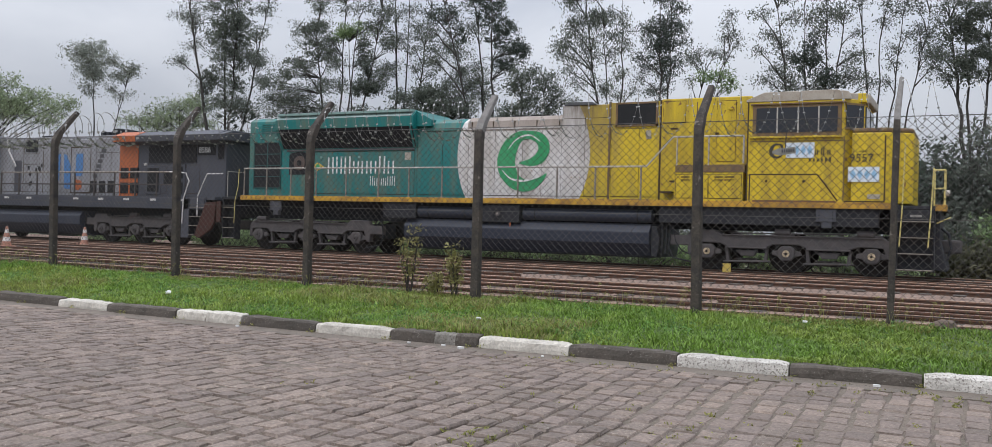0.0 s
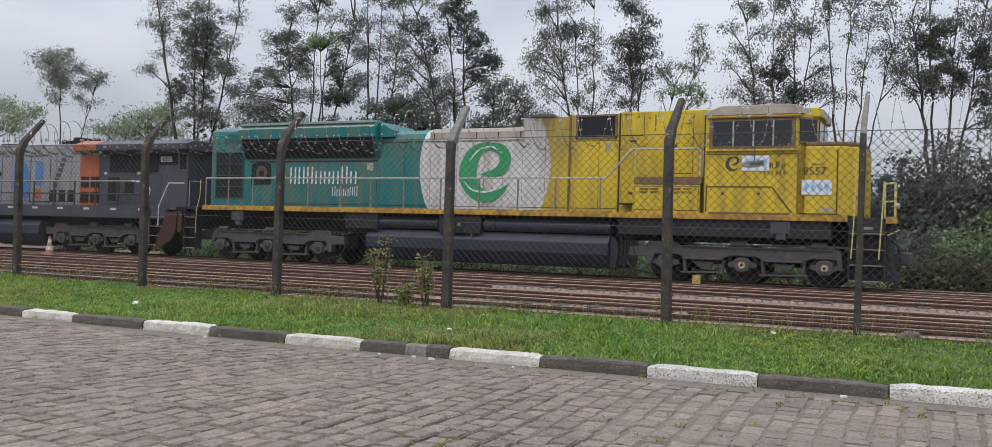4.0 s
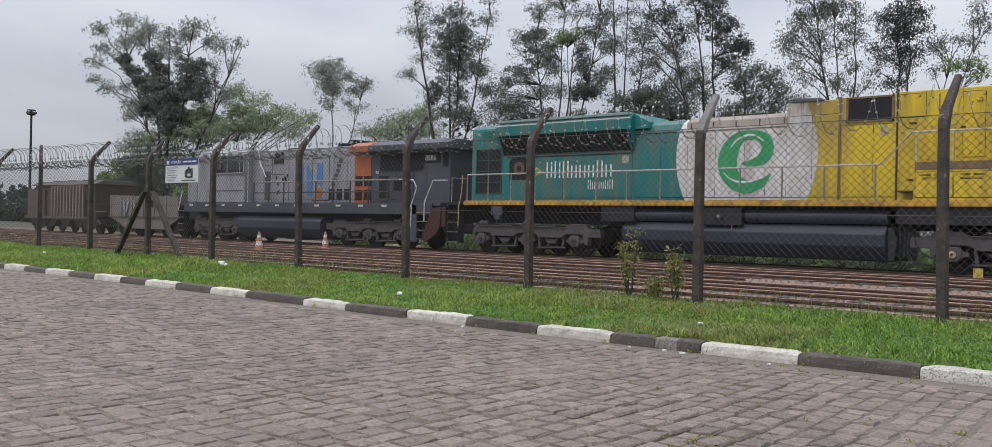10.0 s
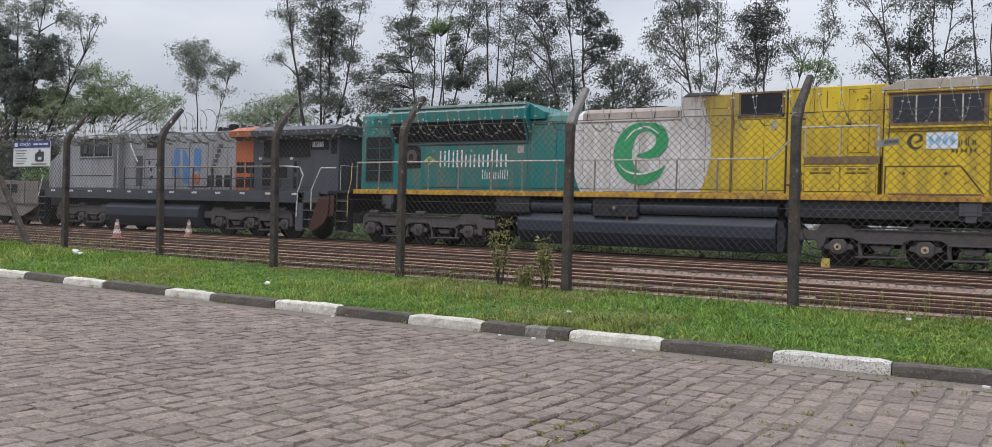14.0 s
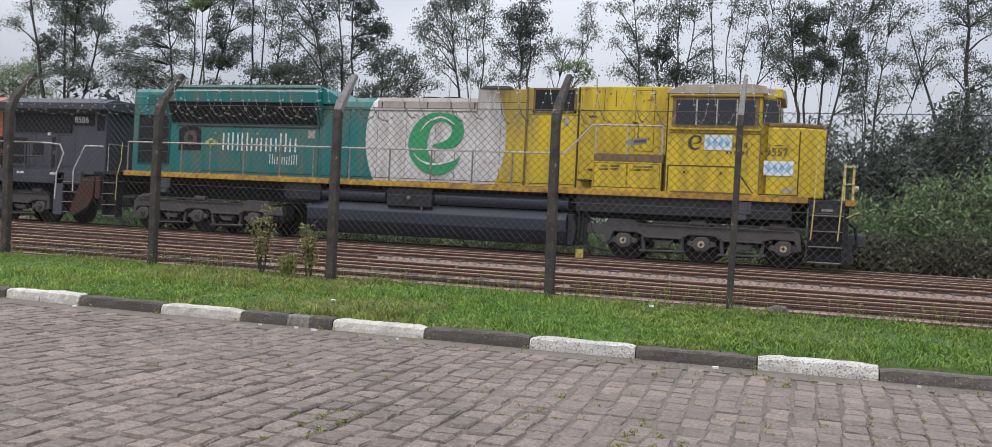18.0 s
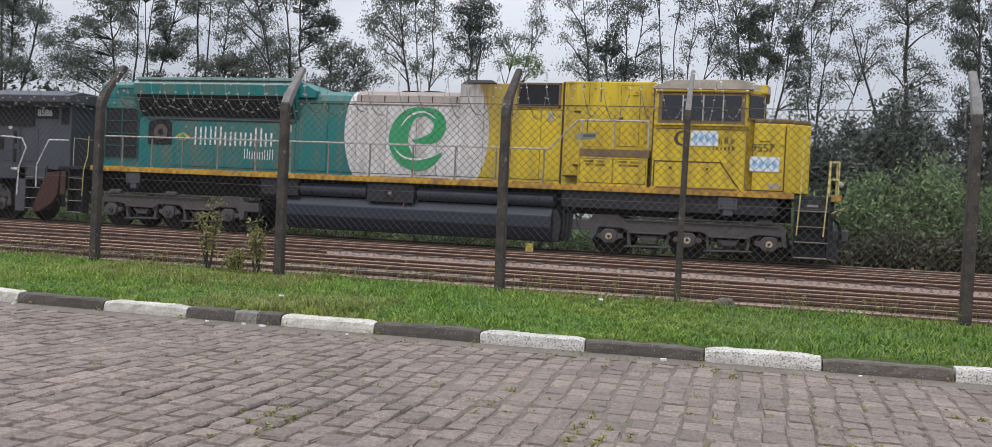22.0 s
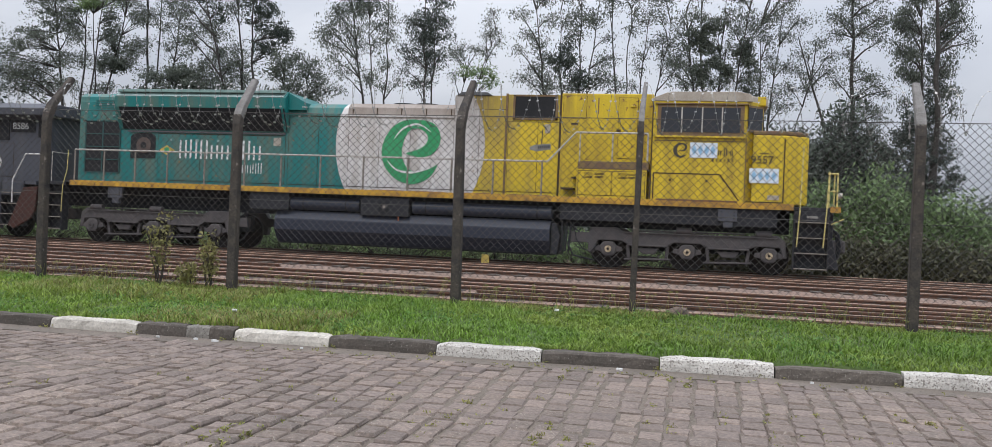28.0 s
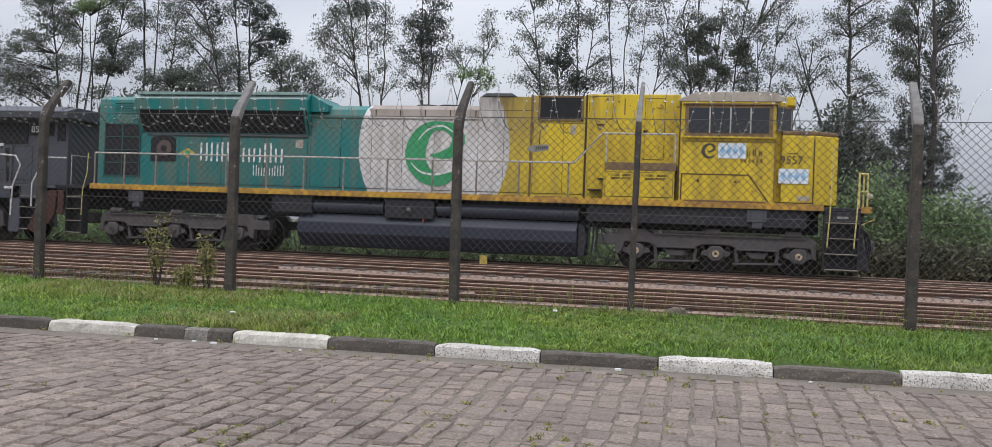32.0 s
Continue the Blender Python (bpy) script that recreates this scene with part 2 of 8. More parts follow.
BROWNWAGON = material("wagon_brown", (0.092, 0.07, 0.06), rough=0.75, dirt=(0.13, 0.105, 0.09), amount=0.6, scale=2.5, streak=True, bump=0.1)
GREYWAGON = material("wagon_grey", (0.20, 0.18, 0.165), rough=0.7, dirt=(0.10, 0.075, 0.06), amount=0.7, scale=2.2, streak=True)
CONCRETE = material("post_concrete", (0.07, 0.058, 0.048), rough=0.9, dirt=(0.022, 0.022, 0.023), amount=0.95, scale=7, grain=0.25, grain_scale=45, bump=0.5, speck=((0.17, 0.15, 0.13), 16, 0.66))
TRIM = material("pale_teal_trim", (0.22, 0.33, 0.31), rough=0.5, dirt=(0.1, 0.2, 0.18), amount=0.5, scale=3)
# Paler teal: sky light on the upward bevel is put into this colour.
BEVEL = material("lit_teal_bevel", (0.3, 0.4, 0.385), rough=0.5, dirt=(0.14, 0.24, 0.225), amount=0.6, scale=3)
PALEHEAD = material("whitened_concrete", (0.22, 0.21, 0.2), rough=0.9, dirt=(0.12, 0.11, 0.10), amount=0.8, scale=7, bump=0.4)
WIRE = material("fence_wire", (0.062, 0.058, 0.056), rough=0.65, metal=0.0, dirt=(0.075, 0.052, 0.038), amount=0.6, scale=2)
STANCH = material("stanchion_steel", (0.27, 0.24, 0.205), rough=0.6, dirt=(0.1, 0.065, 0.04), amount=0.6, scale=8)
DRY = leaf_material("dry_grass", (0.27, 0.25, 0.085), (0.2, 0.24, 0.06), 0.3)
RAZORCORE = material("razor_wire_core", (0.22, 0.22, 0.215), rough=0.45, metal=0.3, amount=0.3, scale=4)
RAZOR = material("razor_wire_steel", (0.52, 0.52, 0.51), rough=0.4, metal=0.5, amount=0.3, scale=4)
KERBW = material("kerb_white", (0.6, 0.565, 0.5), rough=0.85, dirt=(0.27, 0.24, 0.21), amount=0.6, scale=3.5, grain=0.2, grain_scale=40, bump=0.5, per_piece=0.08, place=True, speck=((0.2, 0.18, 0.16), 90, 0.65))
KERBM = material("kerb_half_painted", (0.24, 0.225, 0.2), rough=0.9, dirt=(0.1, 0.09, 0.075), amount=0.8, scale=5, grain=0.2, grain_scale=45, bump=0.6, place=True, speck=((0.1, 0.09, 0.075), 60, 0.58))
KERBP = material("kerb_white_pitted", (0.58, 0.555, 0.51), rough=0.9, dirt=(0.3, 0.28, 0.25), amount=0.6, scale=4, grain=0.2, grain_scale=50, bump=0.9, per_piece=0.06, place=True, speck=((0.24, 0.215, 0.19), 62, 0.56))
KERBD = material("kerb_dark", (0.108, 0.092, 0.077), rough=0.9, dirt=(0.055, 0.05, 0.042), amount=0.7, scale=4, grain=0.25, grain_scale=45, bump=0.7, per_piece=0.18, place=True, speck=((0.24, 0.22, 0.19), 55, 0.65))
GUTTER = material("gutter_concrete", (0.175, 0.147, 0.12), rough=0.9, dirt=(0.10, 0.083, 0.066), amount=0.7, scale=2.5, grain=0.2, bump=0.4, place=True, speck=((0.09, 0.08, 0.07), 25, 0.6))
JOINT = material("joint_soil", (0.165, 0.135, 0.108), rough=0.95, dirt=(0.085, 0.075, 0.056), amount=0.8, scale=1.2, grain=0.35, bump=0.5, place=True)
SETT = material("granite_sett", (0.217, 0.168, 0.136), rough=0.8, dirt=(0.10, 0.085, 0.073), tint=(0.18, 0.142, 0.122), amount=0.85, scale=0.7, grain=0.32, grain_scale=38, bump=0.45, per_piece=0.18, place=True, speck=((0.3, 0.26, 0.22), 60, 0.62))
SETTS = material("granite_setts", (0.217, 0.168, 0.136), rough=0.8, dirt=(0.10, 0.085, 0.073), tint=(0.18, 0.142, 0.122), amount=0.85, scale=0.7, grain=0.32, grain_scale=38, bump=0.45, island=0.19, place=True, speck=((0.3, 0.26, 0.22), 60, 0.62))
SOIL = material("verge_soil", (0.062, 0.105, 0.024), rough=0.95, dirt=(0.08, 0.085, 0.03), amount=0.8, scale=1.5, grain=0.35, grain_scale=40, bump=0.6, place=True)
GRASS = leaf_material("grass_blades", (0.168, 0.285, 0.044), (0.33, 0.34, 0.078), 0.45)
GRASSR = leaf_material("short_grass_blades", (0.145, 0.25, 0.038), (0.25, 0.29, 0.058), 0.45)
BALLAST = material("ballast", (0.215, 0.14, 0.105), rough=0.95, dirt=(0.10, 0.068, 0.052), amount=0.8, scale=0.8, grain=0.5, grain_scale=18, bump=1.0, place=True, speck=((0.3, 0.255, 0.225), 14, 0.58))
PALEBED = material("pale_ballast", (0.235, 0.158, 0.118), rough=0.95, dirt=(0.1, 0.062, 0.044), amount=0.85, scale=1.1, grain=0.45, grain_scale=22, bump=1.0, place=True, speck=((0.33, 0.265, 0.225), 17, 0.6))
RUSTY = material("rust_crust", (0.21, 0.11, 0.06), rough=0.9, dirt=(0.12, 0.055, 0.03), amount=0.7, scale=9, bump=0.3)
TAGGREY = material("tag_grey", (0.26, 0.25, 0.23), rough=0.7, amount=0.5, scale=14)
BLOWER = material("blower_tan", (0.11, 0.08, 0.068), rough=0.7, dirt=(0.08, 0.055, 0.045), amount=0.7, scale=7)
SOOT = material("soot_grey", (0.10, 0.105, 0.11), rough=0.8, amount=0.5, scale=4)
DARKBED = material("dark_ballast", (0.06, 0.05, 0.043), rough=0.9, dirt=(0.1, 0.08, 0.066), amount=0.7, scale=1.2, grain=0.4, grain_scale=18, bump=1.0, place=True)
DARKRAIL = material("dark_railing", (0.062, 0.056, 0.054), rough=0.7, dirt=(0.1, 0.075, 0.06), amount=0.6, scale=6)
ROOFB = material("roof_beige", (0.33, 0.285, 0.25), rough=0.75, dirt=(0.2, 0.16, 0.13), amount=0.6, scale=3, streak=True)
STONEB = material("brown_stone", (0.2, 0.15, 0.12), rough=0.95, dirt=(0.1, 0.08, 0.06), amount=0.7, scale=8, grain=0.3, bump=0.5)
STONE = material("ballast_stone", (0.29, 0.215, 0.175), rough=0.95, dirt=(0.14, 0.10, 0.08), amount=0.8, scale=0.6, grain=0.2, island=0.3)
RAILM = material("rail_rust", (0.145, 0.08, 0.054), rough=0.85, dirt=(0.07, 0.038, 0.026), amount=0.7, scale=3, grain=0.2, bump=0.2)
RAILTOP = material("rail_head", (0.38, 0.245, 0.175), rough=0.55, metal=0.2, dirt=(0.14, 0.085, 0.065), amount=0.6, scale=2)
SLEEPER = material("sleeper", (0.09, 0.07, 0.058), rough=0.95, dirt=(0.05, 0.04, 0.035), amount=0.7, scale=3, bump=0.4)
BARK = material("bark", (0.055, 0.049, 0.045), rough=0.95, dirt=(0.1, 0.092, 0.086), amount=0.5, scale=1.5, grain=0.3, grain_scale=14, bump=0.6)
LEAF = leaf_material("leaf", (0.13, 0.15, 0.127), (0.17, 0.19, 0.15))
LEAFB = leaf_material("leaf_bright", (0.185, 0.265, 0.12), (0.235, 0.31, 0.14), 0.5)
# Far-tree leaves paled so that distance haze is in their colour.
LEAFH = leaf_material("leaf_hazed", (0.23, 0.25, 0.215), (0.28, 0.3, 0.25))
LEAFG = leaf_material("leaf_hazed_green", (0.27, 0.325, 0.2), (0.32, 0.37, 0.225))
LEAFC = leaf_material("leaf_hazed_creeper", (0.14, 0.163, 0.145), (0.19, 0.215, 0.18))
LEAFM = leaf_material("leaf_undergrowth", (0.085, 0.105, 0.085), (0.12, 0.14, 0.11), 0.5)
LEAFW = leaf_material("leaf_dull_weed", (0.085, 0.09, 0.05), (0.14, 0.125, 0.075), 0.6)
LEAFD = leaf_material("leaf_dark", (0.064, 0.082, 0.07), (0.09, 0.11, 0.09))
SCRUB = material("far_ground", (0.07, 0.085, 0.035), rough=0.95, dirt=(0.11, 0.095, 0.06), amount=0.7, scale=0.3, grain=0.3, grain_scale=8, bump=0.5)
CONE_O = material("cone_orange", (0.40, 0.19, 0.13), rough=0.6, amount=0.3, scale=8)
CONE_W = material("cone_white", (0.62, 0.60, 0.58), rough=0.6, amount=0.3, scale=8)
SIGNW = material("sign_white", (0.62, 0.62, 0.62), rough=0.5, amount=0.2, scale=3)
SIGNB = material("sign_blue", (0.03, 0.045, 0.17), rough=0.5, amount=0.3, scale=3)
INKD = material("sign_ink", (0.07, 0.07, 0.075), rough=0.6, amount=0.2, scale=5)
YBOARD = material("yellow_board", (0.55, 0.40, 0.09), rough=0.6, amount=0.3, scale=8)
PAPER = material("white_litter", (0.7, 0.7, 0.68), rough=0.7, amount=0.2, scale=8)


def glass_material():
    m = material("dark_glass", (0.03, 0.034, 0.042), rough=0.08, dirt=(0.04, 0.036, 0.03), amount=0.5, scale=3, grain=0.1, bump=0.0)
    m.node_tree.nodes["Principled BSDF"].inputs["Specular IOR Level"].default_value = 0.45
    return m


GLASS = glass_material()

# ---- mesh helpers ----
BASE = {}


def thing(name, base, label, category, group="", kind=""):
    """A top-level Empty at its base; its parts are built in world coordinates."""
    ob = new(name)
    ob.empty_display_size = 0.2
    ob.location = base
    BASE[ob.name] = Vector(base)
    return tagged(ob, label, category, group, kind)


def link_mesh(name, bm, mats):
    me = bpy.data.meshes.new(name)
    bm.normal_update()
    bm.to_mesh(me)
    bm.free()
    for m in mats if isinstance(mats, (list, tuple)) else [mats]:
        me.materials.append(m)
    return me


def part(name, bm, mats, parent, label="", smooth=False):
    base = BASE[parent.name]
    bm.transform(Matrix.Translation(-base))
    ob = new(name, link_mesh(name, bm, mats))
    ob.parent = parent
    BASE[ob.name] = base
    if smooth:
        shade(ob)
    return tagged(ob, label) if label else ob


def shade(ob):
    ob.data.shade_smooth()
    ob.data.set_sharp_from_angle(angle=radians(35))


def single(name, bm, mats, label, category, base=None, group="", kind="", smooth=False):
    """A thing that is one mesh."""
    b = Vector(base) if base else Vector((0, 0, 0))
    bm.transform(Matrix.Translation(-b))
    ob = new(name, link_mesh(name, bm, mats))
    ob.location = b
    BASE[ob.name] = b
    if smooth:
        shade(ob)
    return tagged(ob, label, category, group, kind)


def soup(name, verts, faces, mats):
    me = bpy.data.meshes.new(name)
    me.from_pydata(verts, [], faces)
    for m in mats if isinstance(mats, (list, tuple)) else [mats]:
        me.materials.append(m)
    me.update()
    return me


def box(x0, x1, y0, y1, z0, z1, bevel=0.0, bm=None, mat=0):
    mine = bmesh.new()
    bmesh.ops.create_cube(mine, size=1, matrix=Matrix.Translation(((x0 + x1) / 2, (y0 + y1) / 2, (z0 + z1) / 2)) @ Matrix.Diagonal((x1 - x0, y1 - y0, z1 - z0, 1)))
    if bevel:
        bmesh.ops.bevel(mine, geom=mine.edges[:], offset=bevel, segments=2, affect="EDGES", profile=0.5)
    for f in mine.faces:
        f.material_index = mat
    return add_to(bm, mine)


def add_to(bm, mine):
    if bm is None:
        return mine
    me = bpy.data.meshes.new("tmp")
    mine.to_mesh(me)
    mine.free()
    bm.from_mesh(me)
    bpy.data.meshes.remove(me)
    return bm


def prism(points, axis, a, b_, bevel=0.0, bm=None, mat=0):
    """Extrude a polygon: axis 'y' takes (x, z) points, 'x' takes (y, z), 'z' takes (x, y)."""
    mine = bmesh.new()
    put = {"x": lambda p, v: (v, p[0], p[1]), "y": lambda p, v: (p[0], v, p[1]), "z": lambda p, v: (p[0], p[1], v)}[axis]
    lo = [mine.verts.new(put(p, a)) for p in points]
    hi = [mine.verts.new(put(p, b_)) for p in points]
    mine.faces.new(lo)
    mine.faces.new(hi[::-1])
    n = len(points)
    for i in range(n):
        mine.faces.new((lo[i], lo[(i + 1) % n], hi[(i + 1) % n], hi[i]))
    bmesh.ops.recalc_face_normals(mine, faces=mine.faces[:])
    if bevel:
        bmesh.ops.bevel(mine, geom=mine.edges[:], offset=bevel, segments=2, affect="EDGES", profile=0.5)
    for f in mine.faces:
        f.material_index = mat
    return add_to(bm, mine)


def rod(p, q, r, n=6, bm=None, mat=0, r2=None):
    p, q = Vector(p), Vector(q)
    d = q - p
    mine = bmesh.new()
    bmesh.ops.create_cone(mine, cap_ends=True, segments=n, radius1=r, radius2=r if r2 is None else r2, depth=d.length,
                          matrix=Matrix.Translation((p + q) / 2) @ d.to_track_quat("Z", "Y").to_matrix().to_4x4())
    for f in mine.faces:
        f.material_index = mat
    return add_to(bm, mine)


def bars(points, r, n=6):
    bm = bmesh.new()
    for p, q in zip(points, points[1:]):
        rod(p, q, r, n, bm)
    return bm


def lettering(text, size, mat, parent, place, name="lettering", label="", flip=False):
    """Flat lettering on a side that faces the road."""
    cu = bpy.data.curves.new(name, "FONT")
    cu.body, cu.size, cu.extrude = text, size, 0.003
    tmp = new(name, cu)
    me = bpy.data.meshes.new_from_object(tmp.evaluated_get(bpy.context.evaluated_depsgraph_get()))
    bpy.data.objects.remove(tmp)
    bpy.data.curves.remove(cu)
    bm = bmesh.new()
    bm.from_mesh(me)
    bpy.data.meshes.remove(me)
    bm.transform(Matrix.Translation(place) @ Euler((radians(90), 0, 0)).to_matrix().to_4x4())
    return part(name, bm, mat, parent, label)

# ---- ground ----


def kerb_y(x):
    """The road-side face of the kerb, which bends very gently."""
    if x < -6.5:
        return 8.08 + 0.27 * (1 - math.exp(-((x + 6.5) / 6.0) ** 2))
    return 8.08 + 0.0035 * (min(x, 30.0) + 6.5) ** 2


def verge_z(x, y):
    """The verge climbs from the kerb to the fence and falls to the ballast behind it."""
    k = kerb_y(x) + 0.15
    f = min(max((y - k) / (10.9 - k), 0), 1)
    top = 0.245 + 0.006 * max(0.0, -x - 8)
    z = 0.112 + (top - 0.112) * f ** 0.9
    if y > 11.2:
        z += (0.11 - z) * min((y - 11.2) / 0.9, 1) ** 0.8
    return z + 0.02 * noise.noise((x * 0.7, y * 0.9, 0)) + 0.012 * noise.noise((x * 2.3, y * 2.3, 4))


def sheet(xs, ys, height):
    verts = [(x, y, height(x, y)) for y in ys for x in xs]
    n = len(xs)
    faces = [(j * n + i, j * n + i + 1, (j + 1) * n + i + 1, (j + 1) * n + i) for j in range(len(ys) - 1) for i in range(n - 1)]
    return verts, faces


def span(a, b_, n):
    return [a + (b_ - a) * i / n for i in range(n + 1)]


# one sheet to the horizon, just below road and yard
ground = new("ground", soup("ground", *sheet((-2500, -600, -200, -90, -40, -10, 20, 60, 200, 800, 2500), (-1500, -300, -60, 0, 12, 30, 60, 200, 900, 2500), lambda x, y: -0.12 if y < 40 else -0.25), SCRUB))
tagged(ground, "flat scrubby ground reaching the horizon", "ground", kind="structure")

yard = new("railway_yard", soup("railway_yard", *sheet(span(-260, 70, 330), span(11.0, 33.5, 45), lambda x, y: 0.1 + 0.02 * noise.noise((x * 0.6, y * 0.6, 2)) + 0.012 * noise.noise((x * 3, y * 3, 7))), BALLAST))
tagged(yard, "rust-stained ballast bed under the yard tracks", "ballast", kind="structure")
bed_v, bed_f = [], []
BX, BN = span(-11, 45, 360), 30
for j in range(BN + 1):
    for x in BX:
        far_edge = 19.0 + 0.5 * noise.noise((x * 0.25, 3.0, 1.0)) + 0.3 * noise.noise((x * 1.1, 7.0, 1.0))
        y = 11.75 + (far_edge - 11.75) * j / BN
        drop_ = 0.035 if j in (0, BN) else max(0.0, 0.05 - 0.02 * (x + 11 + 2 * noise.noise((y * 0.9, x * 0.3, 4))))
        bed_v.append((x, y, 0.126 - drop_ + 0.02 * noise.noise((x * 0.7, y * 0.8, 12)) + 0.012 * noise.noise((x * 3, y * 3, 7))))
nbx = len(BX)
bed_f = [(j * nbx + i, j * nbx + i + 1, (j + 1) * nbx + i + 1, (j + 1) * nbx + i) for j in range(BN) for i in range(nbx - 1)]
pale_bed = new("pale_ballast", soup("pale_ballast", bed_v, bed_f, PALEBED))
tagged(pale_bed, "pale dusty ballast packed between the nearer rails", "ballast", kind="structure")

verge_v, verge_f = [], []
VX, VN = span(-130, 22, 304), 17
for j in range(VN + 1):
    for x in VX:
        # a buried lip behind the kerb, then the turf
        y = kerb_y(x) + 0.115 + (12.15 - kerb_y(x) - 0.115) * max(j - 1, 0) / (VN - 1)
        verge_v.append((x, y, -0.05 if j == 0 else verge_z(x, y)))
nvx = len(VX)
verge_f = [(j * nvx + i, j * nvx + i + 1, (j + 1) * nvx + i + 1, (j + 1) * nvx + i) for j in range(VN) for i in range(nvx - 1)]
verge = new("grass_verge", soup("grass_verge", verge_v, verge_f, SOIL))
verge.data.shade_smooth()
tagged(verge, "raised earth verge under grass between kerb and fence", "verge", kind="structure")

road_v, road_f = [], []
RX = span(-130, 30, 160)
for j in range(9):
    for x in RX:
        y = -14 + (kerb_y(x) - 0.24 + 14) * j / 8
        road_v.append((x, y, -0.0095))
road_f = [(j * 161 + i, j * 161 + i + 1, (j + 1) * 161 + i + 1, (j + 1) * 161 + i) for j in range(8) for i in range(160)]
road = new("road", soup("road", road_v, road_f, JOINT))
tagged(road, "earth bed of a sett-paved street", "road", kind="structure")

bm = bmesh.new()
strips = [[bm.verts.new((x, kerb_y(x) + d, z)) for x in RX] for d, z in ((-0.27, -0.04), (-0.27, 0.002), (-0.1, 0.004), (0.02, 0.012), (0.02, -0.04))]
for a, b_ in zip(strips, strips[1:]):
    for i in range(len(RX) - 1):
        bm.faces.new((a[i], a[i + 1], b_[i + 1], b_[i]))
single("gutter", bm, GUTTER, "grey worn concrete gutter strip beside the kerb", "gutter", kind="structure")

# ---- rails and sleepers ----
RAIL_Z = 0.2
# each track: its rails, mixed gauge on the two next the fence
TRACKS = ((12.25, 13.45), (15.05, 15.95, 17.2), (20.5, 22.2, 23.45), (25.75, 27.35))


def rail_mesh(y):
    profile = ((-0.07, 0.045), (-0.07, 0.06), (-0.012, 0.075), (-0.012, 0.155), (-0.036, 0.165), (-0.036, 0.192), (-0.028, 0.2),
               (0.028, 0.2), (0.036, 0.192), (0.036, 0.165), (0.012, 0.155), (0.012, 0.075), (0.07, 0.06), (0.07, 0.045))
    bm = prism([(y + a, b_) for a, b_ in profile], "x", -260, 70)
    for f in bm.faces:
        if f.normal.z > 0.5 and f.calc_center_median().z > 0.19:
            f.material_index = 1
    return bm


for i, ys in enumerate(TRACKS):
    ya, yb = ys[0], ys[-1]
    me_y = (ya + yb) / 2
    track = thing("railway_track", (-20, me_y, 0.04), "rusty railway track on timber sleepers in ballast", "railway track", group="yard tracks", kind="structure")
    for y in ys:
        part("rail", rail_mesh(y), [RAILM, RAILTOP], track)
    me = link_mesh("sleeper", box(-0.12, 0.12, ya - 0.45 - me_y, yb + 0.45 - me_y, -0.09, 0.08, 0.01), SLEEPER)
    for k in range(90):
        ob = new("sleeper", me)
        ob.parent = track
        ob.location = (k * 0.62 - 28 + random.uniform(-0.03, 0.03), 0, random.uniform(0.005, 0.02))
# spare rails lying loose on the ballast
for y, x0, x1 in ((18.6, -62, -9), (14.2, -3.5, 26), (24.4, -70, 30)):
    bm = prism([(y - 0.07, 0.1), (y - 0.07, 0.115), (y - 0.02, 0.125), (y - 0.02, 0.165), (y - 0.036, 0.17), (y - 0.036, 0.195), (y + 0.036, 0.195), (y + 0.036, 0.17), (y + 0.02, 0.165), (y + 0.02, 0.125), (y + 0.07, 0.115), (y + 0.07, 0.1)], "x", x0, x1)
    for f in bm.faces:
        if f.normal.z > 0.5 and f.calc_center_median().z > 0.19:
            f.material_index = 1
    single("spare_rail", bm, [RAILM, RAILTOP], "rusty spare rail lying loose on the ballast", "rail", base=((x0 + x1) / 2, y, 0.1), group="spare rails")


# A darker strip of ballast along the train's track.
bed = new("oily_track_bed", soup("oily_track_bed", *sheet(span(-120, 40, 160), span(24.9, 28.4, 10), lambda x, y: 0.15 + 0.012 * noise.noise((x * 3, y * 3, 5))), DARKBED))
tagged(bed, "dark ballast strip along the train's track", "track bed", kind="structure")

# ---- kerb blocks ----
def kerb_block(length, seed, ends=(1, 1)):
    rnd = random.Random(seed)
    bm = bmesh.new()
    nx = 10
    rings = []
    for i in range(nx + 1):
        x = -length / 2 + length * i / nx
        e = 0.012 * ends[0] if i == 0 else (0.012 * ends[1] if i == nx else 0.0)
        j = lambda s=0.006: rnd.uniform(-s, s)
        rings.append([bm.verts.new(p) for p in ((x, 0.0, -0.1), (x, e + j(), 0.05 + j()), (x, 0.01 + e + j(), 0.108 - e + j(0.007)), (x, 0.03 + e + j(), 0.125 - e + j(0.005)), (x, 0.15, 0.128 - e + j()), (x, 0.155, -0.1))])
    for a, b_ in zip(rings, rings[1:]):
        for k in range(5):
            bm.faces.new((a[k], b_[k], b_[k + 1], a[k + 1]))
    bm.faces.new(rings[0])
    bm.faces.new(rings[-1][::-1])
    bmesh.ops.recalc_face_normals(bm, faces=bm.faces[:])
    return bm


kerb = thing("kerb", (-2.37, kerb_y(-2.37), 0), "kerb of concrete blocks painted alternately white and left dark", "kerb", kind="structure")
# the white blocks begin here; dark ones of uneven length lie between
starts = [-21.5 - 2.06 * k for k in range(40, 0, -1)] + [-21.5, -19.42, -17.3, -15.34, -13.22, -10.7, -8.5] + [-6.38 + 2.005 * k for k in range(12)]


